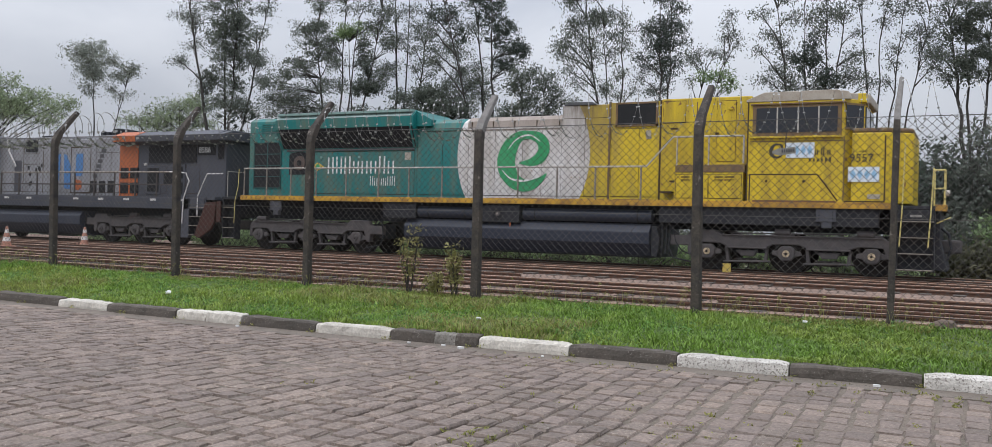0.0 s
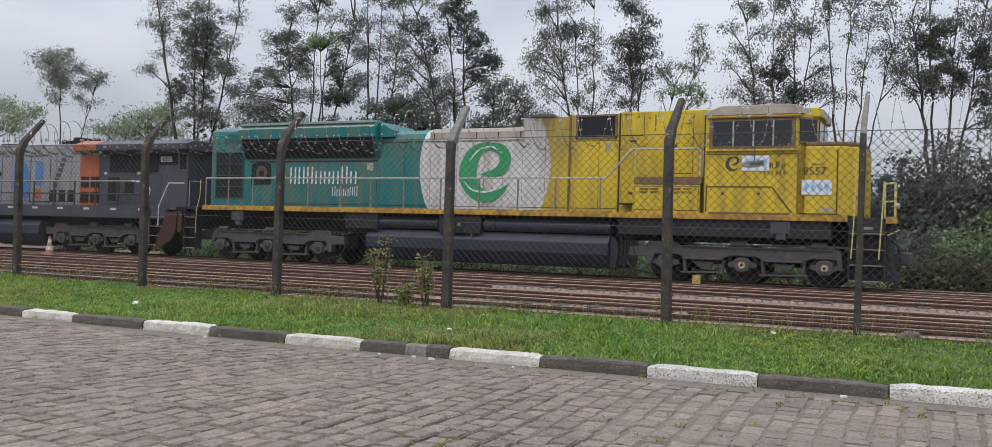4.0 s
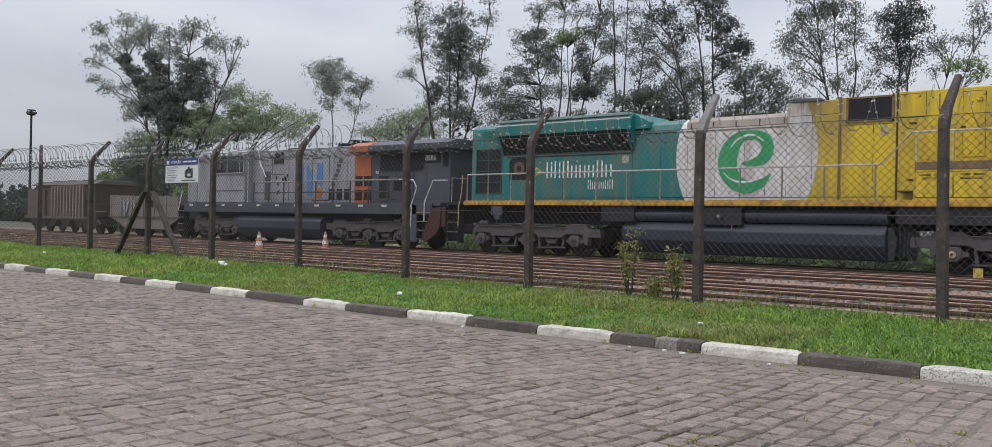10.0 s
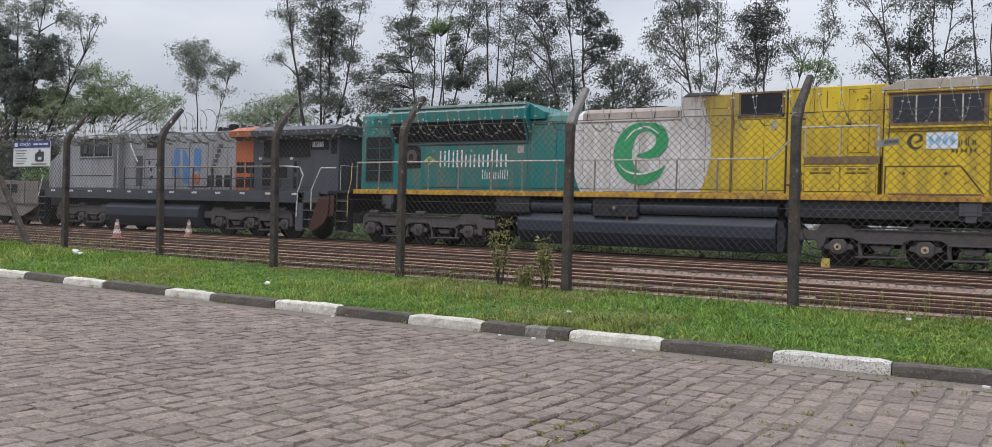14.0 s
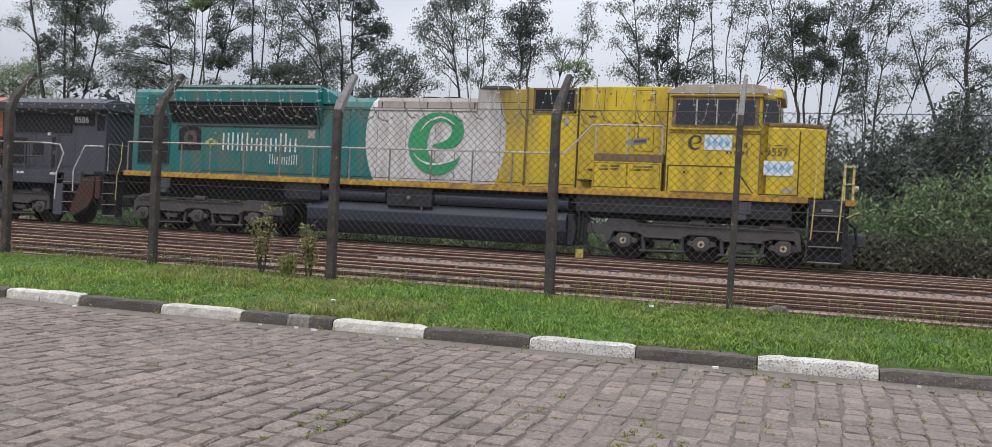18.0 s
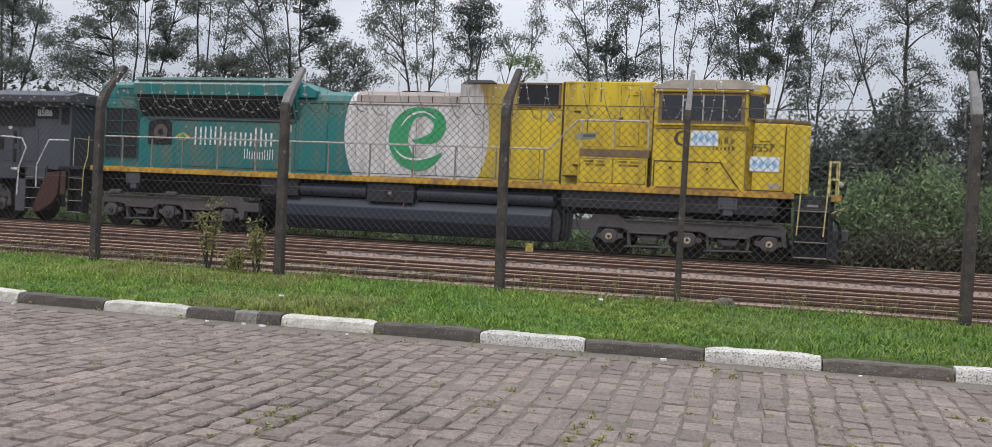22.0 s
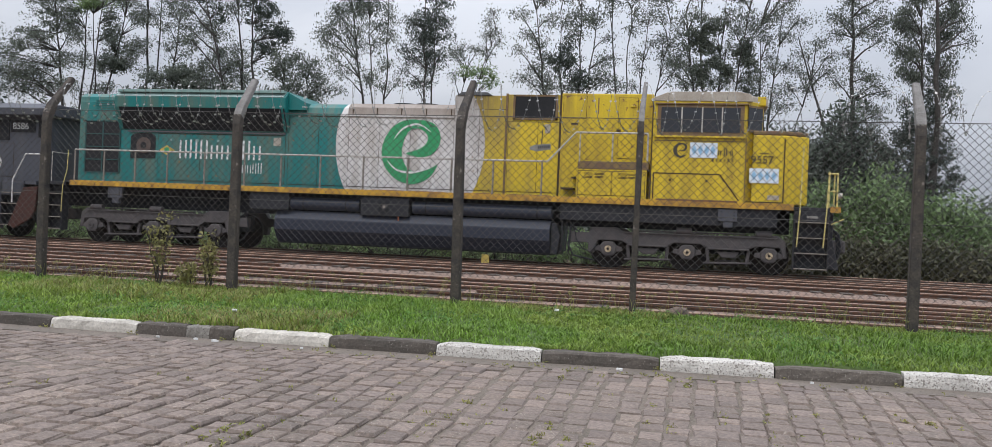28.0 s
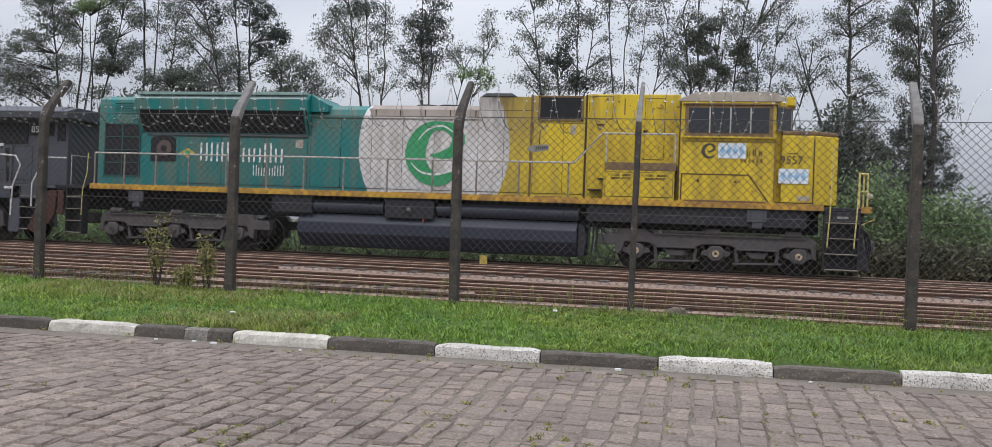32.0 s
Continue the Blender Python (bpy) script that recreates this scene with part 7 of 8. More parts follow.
tree(-13.18, 36, [(-1.61, 10.14), (-0.78, 10.4), (-0.13, 11.05)],
     [(-2.25, 9.98, 0.42, 0.36, 0.8), (-1.47, 10, 0.46, 0.35, 0.8), (-0.72, 10.15, 0.45, 0.3, 0.8), (-2.5, 9.24, 0.37, 0.36, 0.8), (-1.84, 9.17, 0.41, 0.35, 0.6), (-1.08, 9.2, 0.4, 0.35, 0.6), (-2.75, 8.76, 0.27, 0.26, 0.8), (-1.96, 8.42, 0.36, 0.25, 0.5), (-1.19, 8.47, 0.35, 0.25, 0.5), (-0.33, 9.36, 0.39, 0.39, 0.6), (0.14, 9.79, 0.24, 0.34, 0.7), (-2.21, 7.94, 0.31, 0.36, 0.5), (-1.8, 7.4, 0.26, 0.3, 0.5), (-1.17, 7.84, 0.3, 0.3, 0.4), (-0.44, 8.51, 0.29, 0.35, 0.5), (0.28, 8.8, 0.24, 0.34, 0.5), (-0.66, 7.17, 0.35, 0.35, 0.6), (0.19, 7.71, 0.34, 0.34, 0.4), (-0.16, 6.89, 0.39, 0.2, 0.6), (0.68, 7.06, 0.19, 0.19, 0.4), (-2.14, 10.85, 0.36, 0.21, 0.6), (-2.12, 11.15, 0.42, 0.33, 0.6), (-1.69, 11.92, 0.38, 0.24, 0.8), (-1.18, 11.01, 0.4, 0.3, 0.6), (-0.82, 11.77, 0.29, 0.26, 0.8), (-0.35, 11.7, 0.34, 0.24, 0.9), (-0.04, 11.64, 0.31, 0.3, 0.6)],
     "tall tree with drooping sparse foliage", 15, [(-0.77, 10.21, 0.45, 0.25, 0.4)], drop=1.8, trunk_r=0.15)
tree(-11.08, 36, [(-0.44, 10.53), (0, 10.82)],
     [(-0.88, 9.41, 0.32, 0.38, 0.8), (-0.31, 9.57, 0.36, 0.38, 0.8), (-0.63, 8.78, 0.37, 0.33, 0.8), (0.04, 8.82, 0.31, 0.33, 0.8), (-1.21, 8.37, 0.28, 0.29, 0.7), (-0.39, 8.16, 0.41, 0.29, 0.8), (-0.85, 7.85, 0.32, 0.19, 0.6), (0.26, 9.38, 0.27, 0.38, 0.8), (0.6, 8.98, 0.22, 0.19, 0.6), (0.28, 8.2, 0.27, 0.28, 0.7), (-0.15, 7.54, 0.22, 0.28, 0.8), (-0.83, 7.01, 0.23, 0.24, 0.6), (-0.26, 6.96, 0.23, 0.28, 0.8), (-1.19, 7.52, 0.23, 0.24, 0.4), (-1.04, 11.46, 0.28, 0.22, 0.6), (-0.69, 11, 0.27, 0.22, 0.8), (-0.4, 10.95, 0.33, 0.3, 0.9), (-0.07, 10.53, 0.37, 0.22, 0.6), (0.4, 10.17, 0.29, 0.26, 0.9)],
     "tall tree with drooping leaves along its trunk", 16, [(-0.3, 8.98, 0.18, 0.59, 0.5), (-0.16, 8.02, 0.18, 0.47, 0.5), (-0.54, 9.48, 0.32, 0.33, 0.4)], drop=1.8, trunk_r=0.14, leaf_mat=LEAFD)
tree(-10.87, 35.6, [(1.26, 8.12), (2.48, 8.92)],
     [(0.62, 8.2, 0.26, 0.18, 0.8), (0.95, 7.93, 0.21, 0.18, 0.8), (2.07, 8.82, 0.2, 0.13, 0.7), (2.38, 9, 0.24, 0.18, 0.6), (1.67, 8.3, 0.29, 0.18, 0.6), (2.19, 8.24, 0.2, 0.18, 0.5), (2.17, 9.36, 0.16, 0.22, 0.5), (2.58, 8.64, 0.12, 0.18, 0.5), (2.26, 9.79, 0.16, 0.18, 0.5), (0.75, 7.27, 0.17, 0.28, 0.3), (1.04, 8.38, 0.17, 0.18, 0.5)],
     "small leaning tree with a leafy clump", 17, [(1.8, 7.39, 0.41, 0.2, 0.7), (2.31, 7.08, 0.22, 0.2, 0.6), (1.28, 7.31, 0.23, 0.16, 0.6), (2.11, 6.81, 0.18, 0.16, 0.5)], trunk_r=0.09, mass_mat=LEAFB)
tree(-5.39, 36, [(-1.51, 9.85), (0.25, 10.69), (0.95, 10.55), (-0.64, 9.96)],
     [(-2.15, 9.73, 0.36, 0.2, 0.6), (-1.86, 8.98, 0.3, 0.2, 0.7), (-2.22, 8.35, 0.21, 0.2, 0.7), (-1.46, 8.6, 0.35, 0.25, 0.7), (-1.19, 8.1, 0.3, 0.2, 0.6), (-1, 9.59, 0.4, 0.25, 0.6), (-1.55, 7.6, 0.4, 0.2, 0.7), (-1.92, 7.22, 0.31, 0.2, 0.6), (-0.91, 7.35, 0.35, 0.2, 0.8), (-1.14, 6.98, 0.45, 0.2, 0.8), (-0.37, 9.46, 0.35, 0.25, 0.6), (0.25, 9.7, 0.4, 0.25, 0.6), (0.15, 9.08, 0.3, 0.35, 0.6), (0.62, 9.57, 0.3, 0.3, 0.6), (0.88, 9.32, 0.34, 0.2, 0.6), (1.27, 8.83, 0.25, 0.2, 0.5), (1.06, 7.85, 0.29, 0.25, 0.6), (1.43, 7.97, 0.24, 0.2, 0.6), (1.34, 7.11, 0.39, 0.25, 0.7), (0.96, 7.24, 0.25, 0.25, 0.7), (1.84, 6.87, 0.29, 0.2, 0.6), (-0.26, 6.86, 0.75, 0.2, 0.7), (-2.25, 11.48, 0.31, 0.23, 0.8), (-1.48, 10.64, 0.34, 0.26, 0.8), (-1.18, 10.34, 0.31, 0.28, 0.6), (-0.36, 10.62, 0.28, 0.22, 0.8), (-0, 10.62, 0.39, 0.31, 0.8), (0.3, 11.01, 0.29, 0.24, 0.8), (0.78, 11.42, 0.34, 0.27, 0.9)],
     "sparse tall tree with a dark creeper heap on its fork", 18, [(-0.25, 8.47, 0.25, 0.3, 0.8), (-0.56, 7.97, 0.33, 0.2, 0.8), (-0.17, 7.73, 0.37, 0.35, 0.8), (0.22, 7.23, 0.37, 0.3, 0.8), (0.49, 6.89, 0.42, 0.2, 0.8)], trunk_r=0.15, mass_mat=LEAFD)
tree(-3.40, 36.6, [(-0.66, 10.7), (0.12, 10.94), (0.89, 10.06), (1.69, 9.43)],
     [(-0.71, 10, 0.3, 0.15, 0.5), (0.28, 9.99, 0.34, 0.2, 0.6), (0.54, 9.57, 0.34, 0.2, 0.5), (0.9, 9.93, 0.29, 0.15, 0.5), (0.19, 9.32, 0.25, 0.2, 0.5), (0.6, 8.21, 0.24, 0.2, 0.5), (0.5, 7.71, 0.25, 0.2, 0.5), (0.94, 8.7, 0.29, 0.15, 0.6), (1.3, 8.94, 0.19, 0.2, 0.5), (1.27, 9.68, 0.29, 0.2, 0.6), (1.45, 8.33, 0.24, 0.2, 0.5), (1.7, 7.96, 0.29, 0.25, 0.6), (2.08, 7.71, 0.24, 0.2, 0.6), (0.28, 7.09, 0.25, 0.15, 0.4), (1.67, 8.7, 0.24, 0.2, 0.5), (-0.57, 10.45, 0.34, 0.25, 0.9), (-0.33, 10.74, 0.35, 0.21, 0.8), (0.08, 11.13, 0.39, 0.29, 0.8), (0.38, 10.73, 0.4, 0.31, 0.6), (0.97, 11.54, 0.39, 0.21, 0.6), (1.37, 10.42, 0.34, 0.25, 0.8)],
     "tall slender tree with sparse grey-green leaves and bare limbs", 19, [], trunk_r=0.13)
tree(-0.20, 35.4, [(-0.93, 9.64), (-0.39, 10.45), (0.54, 10.32), (1.36, 9.61)],
     [(-1.04, 9.4, 0.32, 0.24, 0.7), (-0.58, 9.51, 0.32, 0.24, 0.8), (-1.13, 8.81, 0.28, 0.24, 0.7), (0.57, 9.5, 0.36, 0.24, 0.8), (0.82, 8.91, 0.32, 0.28, 0.8), (-1.21, 7.86, 0.32, 0.24, 0.7), (-0.73, 7.62, 0.28, 0.24, 0.8), (0.44, 7.04, 0.36, 0.23, 0.8), (0.62, 8.21, 0.27, 0.28, 0.8), (1.25, 9.38, 0.36, 0.28, 0.8), (1.72, 8.9, 0.31, 0.28, 0.7), (-1.42, 7.27, 0.23, 0.19, 0.6), (-0.94, 7.03, 0.33, 0.24, 0.8), (-0.69, 10.39, 0.27, 0.26, 0.6), (-0.27, 10.38, 0.23, 0.24, 0.6), (-0.19, 10.76, 0.31, 0.26, 0.8), (0.28, 10.75, 0.33, 0.27, 0.8), (0.78, 11.14, 0.29, 0.21, 0.6), (1.08, 10.08, 0.24, 0.22, 0.8), (1.58, 10.72, 0.25, 0.2, 0.6)],
     "tall dense grey-green leafy tree", 20, [(0.02, 9.04, 0.39, 0.3, 0.9), (-0.55, 8.69, 0.35, 0.28, 0.9), (-0.88, 8.33, 0.28, 0.24, 0.8), (-0.07, 8.33, 0.39, 0.28, 0.9), (0.18, 7.74, 0.34, 0.28, 0.9), (-0.26, 7.39, 0.39, 0.28, 1), (0.65, 7.39, 0.3, 0.33, 0.9), (1.19, 8.09, 0.32, 0.47, 1), (1.51, 7.51, 0.27, 0.47, 0.7), (-0.24, 6.85, 0.41, 0.19, 0.7), (1.36, 6.57, 0.27, 0.37, 0.7), (1.5, 5.88, 0.2, 0.33, 0.8)], trunk_r=0.17, mass_mat=LEAF)
tree(1.54, 35.2, [(0.76, 8.4), (1.91, 7.13), (0.07, 9.09)],
     [(0.29, 9.21, 0.31, 0.23, 0.8), (0.83, 9.43, 0.35, 0.23, 0.8), (1.39, 9.2, 0.31, 0.23, 0.7), (0.97, 8.74, 0.35, 0.18, 0.8), (0.32, 8.51, 0.27, 0.19, 0.8), (0.47, 7.47, 0.31, 0.14, 0.8), (1.02, 7.59, 0.35, 0.14, 0.8), (1.46, 7.36, 0.35, 0.14, 0.8), (1.91, 7.13, 0.3, 0.18, 0.8), (1.16, 6.79, 0.35, 0.14, 0.8), (0.62, 6.55, 0.35, 0.14, 0.8), (1.81, 6.79, 0.26, 0.14, 0.8), (0.96, 6.1, 0.4, 0.11, 0.8), (0.42, 5.97, 0.31, 0.14, 0.8), (0.04, 7.01, 0.22, 0.28, 0.8), (-0.04, 6.32, 0.18, 0.28, 0.8), (1.97, 8.39, 0.3, 0.18, 0.8), (2.42, 7.93, 0.3, 0.14, 0.8), (1.65, 8.05, 0.26, 0.14, 0.8), (0.34, 7.94, 0.22, 0.19, 0.6), (0.53, 10.66, 0.36, 0.19, 0.9), (0.68, 11.04, 0.3, 0.2, 0.6), (1.15, 10, 0.25, 0.24, 0.6), (1.48, 11.03, 0.28, 0.24, 0.9)],
     "tree with layered flat sprays of small leaves", 23, [], trunk_r=0.13, leaf=0.042)
tree(4.92, 34.8, [(-0.22, 10.77), (-2, 8.65)],
     [(-0.84, 9.32, 0.38, 0.22, 0.8), (-0.3, 9.09, 0.3, 0.22, 0.8), (-0.71, 8.64, 0.3, 0.18, 0.8), (0.21, 9.42, 0.29, 0.18, 0.8), (0.54, 8.97, 0.29, 0.27, 0.8), (0.84, 9.3, 0.25, 0.22, 0.8), (0.13, 8.64, 0.25, 0.22, 0.7), (0.77, 8.41, 0.21, 0.22, 0.7), (-0.98, 7.3, 0.26, 0.18, 0.8), (-0.65, 6.96, 0.25, 0.18, 0.8), (-0.14, 7.52, 0.25, 0.18, 0.8), (0.3, 7.07, 0.29, 0.27, 0.8), (0.11, 6.52, 0.25, 0.27, 0.8), (0.62, 6.85, 0.21, 0.22, 0.7), (0.45, 5.96, 0.25, 0.31, 0.8), (0.87, 5.85, 0.21, 0.31, 0.7), (0.04, 5.62, 0.25, 0.22, 0.8), (1.05, 6.63, 0.17, 0.22, 0.6), (0.68, 5.3, 0.21, 0.27, 0.8), (-0.37, 7.97, 0.21, 0.18, 0.6), (-0.29, 6.06, 0.21, 0.18, 0.6), (-1.07, 10.9, 0.31, 0.23, 0.6), (-0.48, 10.88, 0.33, 0.24, 0.9), (-0.27, 9.87, 0.21, 0.28, 0.8), (-0.11, 10.14, 0.35, 0.26, 0.8), (0.47, 10.86, 0.3, 0.18, 0.8), (0.67, 9.86, 0.3, 0.28, 0.6)],
     "tall straight tree with layered sparse foliage", 21, [], trunk_r=0.22, leaf=0.045)
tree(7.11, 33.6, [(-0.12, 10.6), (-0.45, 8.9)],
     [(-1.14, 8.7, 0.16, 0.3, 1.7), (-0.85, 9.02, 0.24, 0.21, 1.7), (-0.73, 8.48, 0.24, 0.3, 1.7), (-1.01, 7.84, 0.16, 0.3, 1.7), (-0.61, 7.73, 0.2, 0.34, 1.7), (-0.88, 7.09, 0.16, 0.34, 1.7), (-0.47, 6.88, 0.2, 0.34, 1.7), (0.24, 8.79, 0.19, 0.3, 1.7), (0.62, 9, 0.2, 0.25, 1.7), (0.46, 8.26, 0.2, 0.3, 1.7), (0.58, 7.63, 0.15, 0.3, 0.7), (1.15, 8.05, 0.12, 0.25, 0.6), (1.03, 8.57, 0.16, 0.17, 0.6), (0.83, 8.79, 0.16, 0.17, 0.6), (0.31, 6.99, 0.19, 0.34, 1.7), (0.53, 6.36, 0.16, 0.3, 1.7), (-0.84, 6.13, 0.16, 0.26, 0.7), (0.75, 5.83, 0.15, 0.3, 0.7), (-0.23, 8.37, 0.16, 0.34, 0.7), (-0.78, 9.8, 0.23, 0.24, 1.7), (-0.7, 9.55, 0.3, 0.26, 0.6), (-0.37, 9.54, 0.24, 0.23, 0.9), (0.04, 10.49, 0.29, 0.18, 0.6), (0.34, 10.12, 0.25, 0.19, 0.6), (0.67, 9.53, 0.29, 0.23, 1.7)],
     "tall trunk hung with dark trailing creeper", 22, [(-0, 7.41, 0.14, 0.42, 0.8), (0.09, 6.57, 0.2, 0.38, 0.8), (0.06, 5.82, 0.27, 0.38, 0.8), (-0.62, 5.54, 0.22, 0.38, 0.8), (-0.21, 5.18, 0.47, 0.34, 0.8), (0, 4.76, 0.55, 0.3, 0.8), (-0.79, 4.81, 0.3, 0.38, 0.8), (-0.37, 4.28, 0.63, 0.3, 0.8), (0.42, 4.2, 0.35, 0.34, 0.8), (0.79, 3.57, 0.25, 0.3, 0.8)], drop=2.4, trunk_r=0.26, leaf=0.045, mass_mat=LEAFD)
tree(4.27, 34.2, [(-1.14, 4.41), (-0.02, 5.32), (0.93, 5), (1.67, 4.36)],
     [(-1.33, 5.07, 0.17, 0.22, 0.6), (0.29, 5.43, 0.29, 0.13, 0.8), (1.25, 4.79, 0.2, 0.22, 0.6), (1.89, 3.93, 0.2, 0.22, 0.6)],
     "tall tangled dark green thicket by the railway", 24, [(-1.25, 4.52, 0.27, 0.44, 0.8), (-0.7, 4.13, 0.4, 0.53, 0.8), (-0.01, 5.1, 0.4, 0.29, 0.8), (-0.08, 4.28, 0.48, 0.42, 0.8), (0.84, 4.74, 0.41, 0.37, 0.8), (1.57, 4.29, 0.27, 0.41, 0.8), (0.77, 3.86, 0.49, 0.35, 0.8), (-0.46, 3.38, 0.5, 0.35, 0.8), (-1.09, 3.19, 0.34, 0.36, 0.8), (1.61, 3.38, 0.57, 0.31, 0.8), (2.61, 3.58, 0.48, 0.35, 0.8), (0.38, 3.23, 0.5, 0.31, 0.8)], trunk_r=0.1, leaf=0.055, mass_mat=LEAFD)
bush(-63, 37.5, 5.5, 2, 7.0, 3, "dense green shrubs round the great tree's trunks", LEAF, 0.12, 150, dens=48)
bush(-72, 39, 6.5, 3, 7.0, 2, "dense green shrubbery at the tree's foot", LEAFB, 0.15, 150, dens=34)
bush(-56, 36, 6, 2.5, 5.0, 4, "bright green shrubs behind the railway", LEAFB, 0.15, 110)
bush(-40.5, 38, 5.0, 2, 6.8, 7, "grey-green shrubs behind the railway", LEAF, 0.11, 130)
for i, (x, rx, rz) in enumerate(((-36.5, 2.5, 6.8), (-31.0, 3.0, 7.3), (-27.2, 2.4, 6.9), (-23.6, 2.6, 7.9), (-20.2, 2.4, 7.4))):
    bush(x, 38.6, rx, 1.5, rz, 60 + i, "grey-green shrubs behind the railway", LEAF, 0.095, 60, dens=18)
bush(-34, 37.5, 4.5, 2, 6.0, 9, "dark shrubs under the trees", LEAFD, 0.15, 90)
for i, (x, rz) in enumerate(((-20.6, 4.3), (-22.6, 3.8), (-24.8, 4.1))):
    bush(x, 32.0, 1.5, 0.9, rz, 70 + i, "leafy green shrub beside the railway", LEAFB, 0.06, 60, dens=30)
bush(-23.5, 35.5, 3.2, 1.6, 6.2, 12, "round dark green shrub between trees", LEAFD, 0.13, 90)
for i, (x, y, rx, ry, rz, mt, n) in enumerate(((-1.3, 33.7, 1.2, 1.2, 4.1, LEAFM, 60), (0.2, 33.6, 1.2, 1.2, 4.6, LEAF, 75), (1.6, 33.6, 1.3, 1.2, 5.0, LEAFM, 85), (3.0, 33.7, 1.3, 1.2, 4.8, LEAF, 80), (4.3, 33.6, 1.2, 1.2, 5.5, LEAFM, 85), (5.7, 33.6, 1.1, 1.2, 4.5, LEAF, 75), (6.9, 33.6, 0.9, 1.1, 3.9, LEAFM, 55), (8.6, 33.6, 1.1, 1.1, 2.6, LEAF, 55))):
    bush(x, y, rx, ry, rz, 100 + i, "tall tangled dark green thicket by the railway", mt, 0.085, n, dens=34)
for i, (x, y, rx, ry, rz, mt, n) in enumerate(((-1.0, 31.3, 1.4, 0.9, 1.7, LEAF, 55), (1.1, 31.4, 1.6, 1.0, 2.3, LEAFB, 70), (3.2, 31.4, 1.8, 1.0, 2.9, LEAFB, 85), (5.3, 31.3, 1.9, 1.0, 3.3, LEAFB, 90), (7.3, 31.4, 1.7, 1.0, 2.7, LEAFB, 85), (9.6, 31.4, 2.0, 1.2, 2.2, LEAFB, 80))):
    bush(x, y, rx, ry, rz, 120 + i, "tangled leafy green undergrowth along the railway", mt, 0.074, n, dens=34)
# dull weeds and dry stems at the foot of the undergrowth
for i, (x, rx, rz) in enumerate(((0.2, 1.6, 1.0), (2.2, 1.3, 1.0), (4.4, 1.6, 1.25), (6.8, 1.7, 1.15), (9.3, 1.7, 1.2))):
    bush(x, 29.9, rx, 0.5, rz, 170 + i, "dull olive weeds with dry stems by the track", LEAFW, 0.07, 55, 0.05, dens=24)
for i, (x, rx, rz) in enumerate(((-4, 4, 3.0), (-11, 4.5, 2.6), (-18, 4.5, 3.2), (-25.5, 4.5, 3.8))):
    bush(x, 33.6, rx, 1.5, rz, 140 + i, "tangled green undergrowth along the railway", LEAF, 0.1, 40)
# low weeds on the far side of the train
# Leaf colour raised to stand in for the light these weeds lack.
WEEDLIT = leaf_material("brightened_weed_leaf", (0.32, 0.45, 0.2), (0.42, 0.5, 0.3), 0.5)
for i, (x, y) in enumerate(((-20.5, 29.6), (-13.5, 29.8), (-6.5, 29.6), (-3.6, 29.4), (-28, 29.8), (-35, 29.8), (-16.8, 29.5), (-10, 29.5), (-24.2, 29.6))):
    bush(x, y, 2.6, 0.7, 1.0, 400 + i, "low bright weeds beside the track", WEEDLIT, 0.055, 60, 0.05)
for i, (x, rz) in enumerate(((-52, 4.2), (-44, 4.6), (-2.5, 4.8), (4, 4.8), (10.5, 2.0))):
    bush(x, 41, 4.6, 1.8, rz, 300 + i, "thick green undergrowth behind the trees", LEAF if i % 2 else LEAFD, 0.16, 45)
for i, (x, y, rx, rz) in enumerate(((-178, 78, 14, 6.5), (-210, 85, 16, 7.5), (-150, 70, 9, 4), (-112, 60, 12, 4))):
    bush(x, y, rx, 6, rz, 200 + i, "distant dark green wood edge", LEAFD, 0.4, 110, group="distant woods")

# ---- small things ----


def cone(x, y, z):
    root = thing("traffic_cone", (x, y, z), "faded orange and white traffic cone on the ballast", "traffic cone", group="traffic cones")
    part("base_plate", box(x - 0.2, x + 0.2, y - 0.2, y + 0.2, z, z + 0.04, 0.01), CONE_O, root)
    edges = (0.04, 0.18, 0.32, 0.45, 0.56, 0.66)
    for k, (a, b_) in enumerate(zip(edges, edges[1:])):
        r = lambda h: 0.16 - 0.125 * h / 0.66
        part("band", rod((x, y, z + a), (x, y, z + b_), r(a), 18, r2=r(b_)), CONE_W if k % 2 else CONE_O, root, smooth=True)


cone(-27.9, 19.4, 0.13)
cone(-29.2, 23.4, 0.13)

ym = thing("marker_board", (-6.04, 25.3, 0.1), "small yellow marker board beside the rail", "marker")
part("stake", box(-6.06, -6.02, 25.32, 25.35, 0.05, 0.3), TRUCK, ym)
part("board", box(-6.15, -5.93, 25.29, 25.32, 0.16, 0.4, 0.004), YBOARD, ym)

# notice board tied to the fence
sg = thing("notice_board", (-18.87, 11.045, 2.0), "white notice board with a blue header tied to the fence", "sign")
part("board", box(-19.55, -18.19, 11.040, 11.060, 2.0, 2.53, 0.003), SIGNW, sg)
part("header", box(-19.55, -18.19, 11.034, 11.038, 2.39, 2.53), SIGNB, sg)
part("header_mark", box(-19.49, -19.38, 11.029, 11.033, 2.42, 2.5), SIGNW, sg)
lettering("ATENÇÃO", 0.085, SIGNW, sg, (-19.3, 11.031, 2.432), "heading")
for a, b_ in ((-18.78, -18.62), (-18.58, -18.46), (-18.42, -18.26)):
    part("header_bar", box(a, b_, 11.029, 11.033, 2.445, 2.48), SIGNW, sg)
for k in range(6):
    part("text_bar", box(-19.48 + 0.04 * (k % 2), -19.02 - 0.05 * (k % 3), 11.031, 11.035, 2.332 - k * 0.055, 2.342 - k * 0.055), INKD, sg)
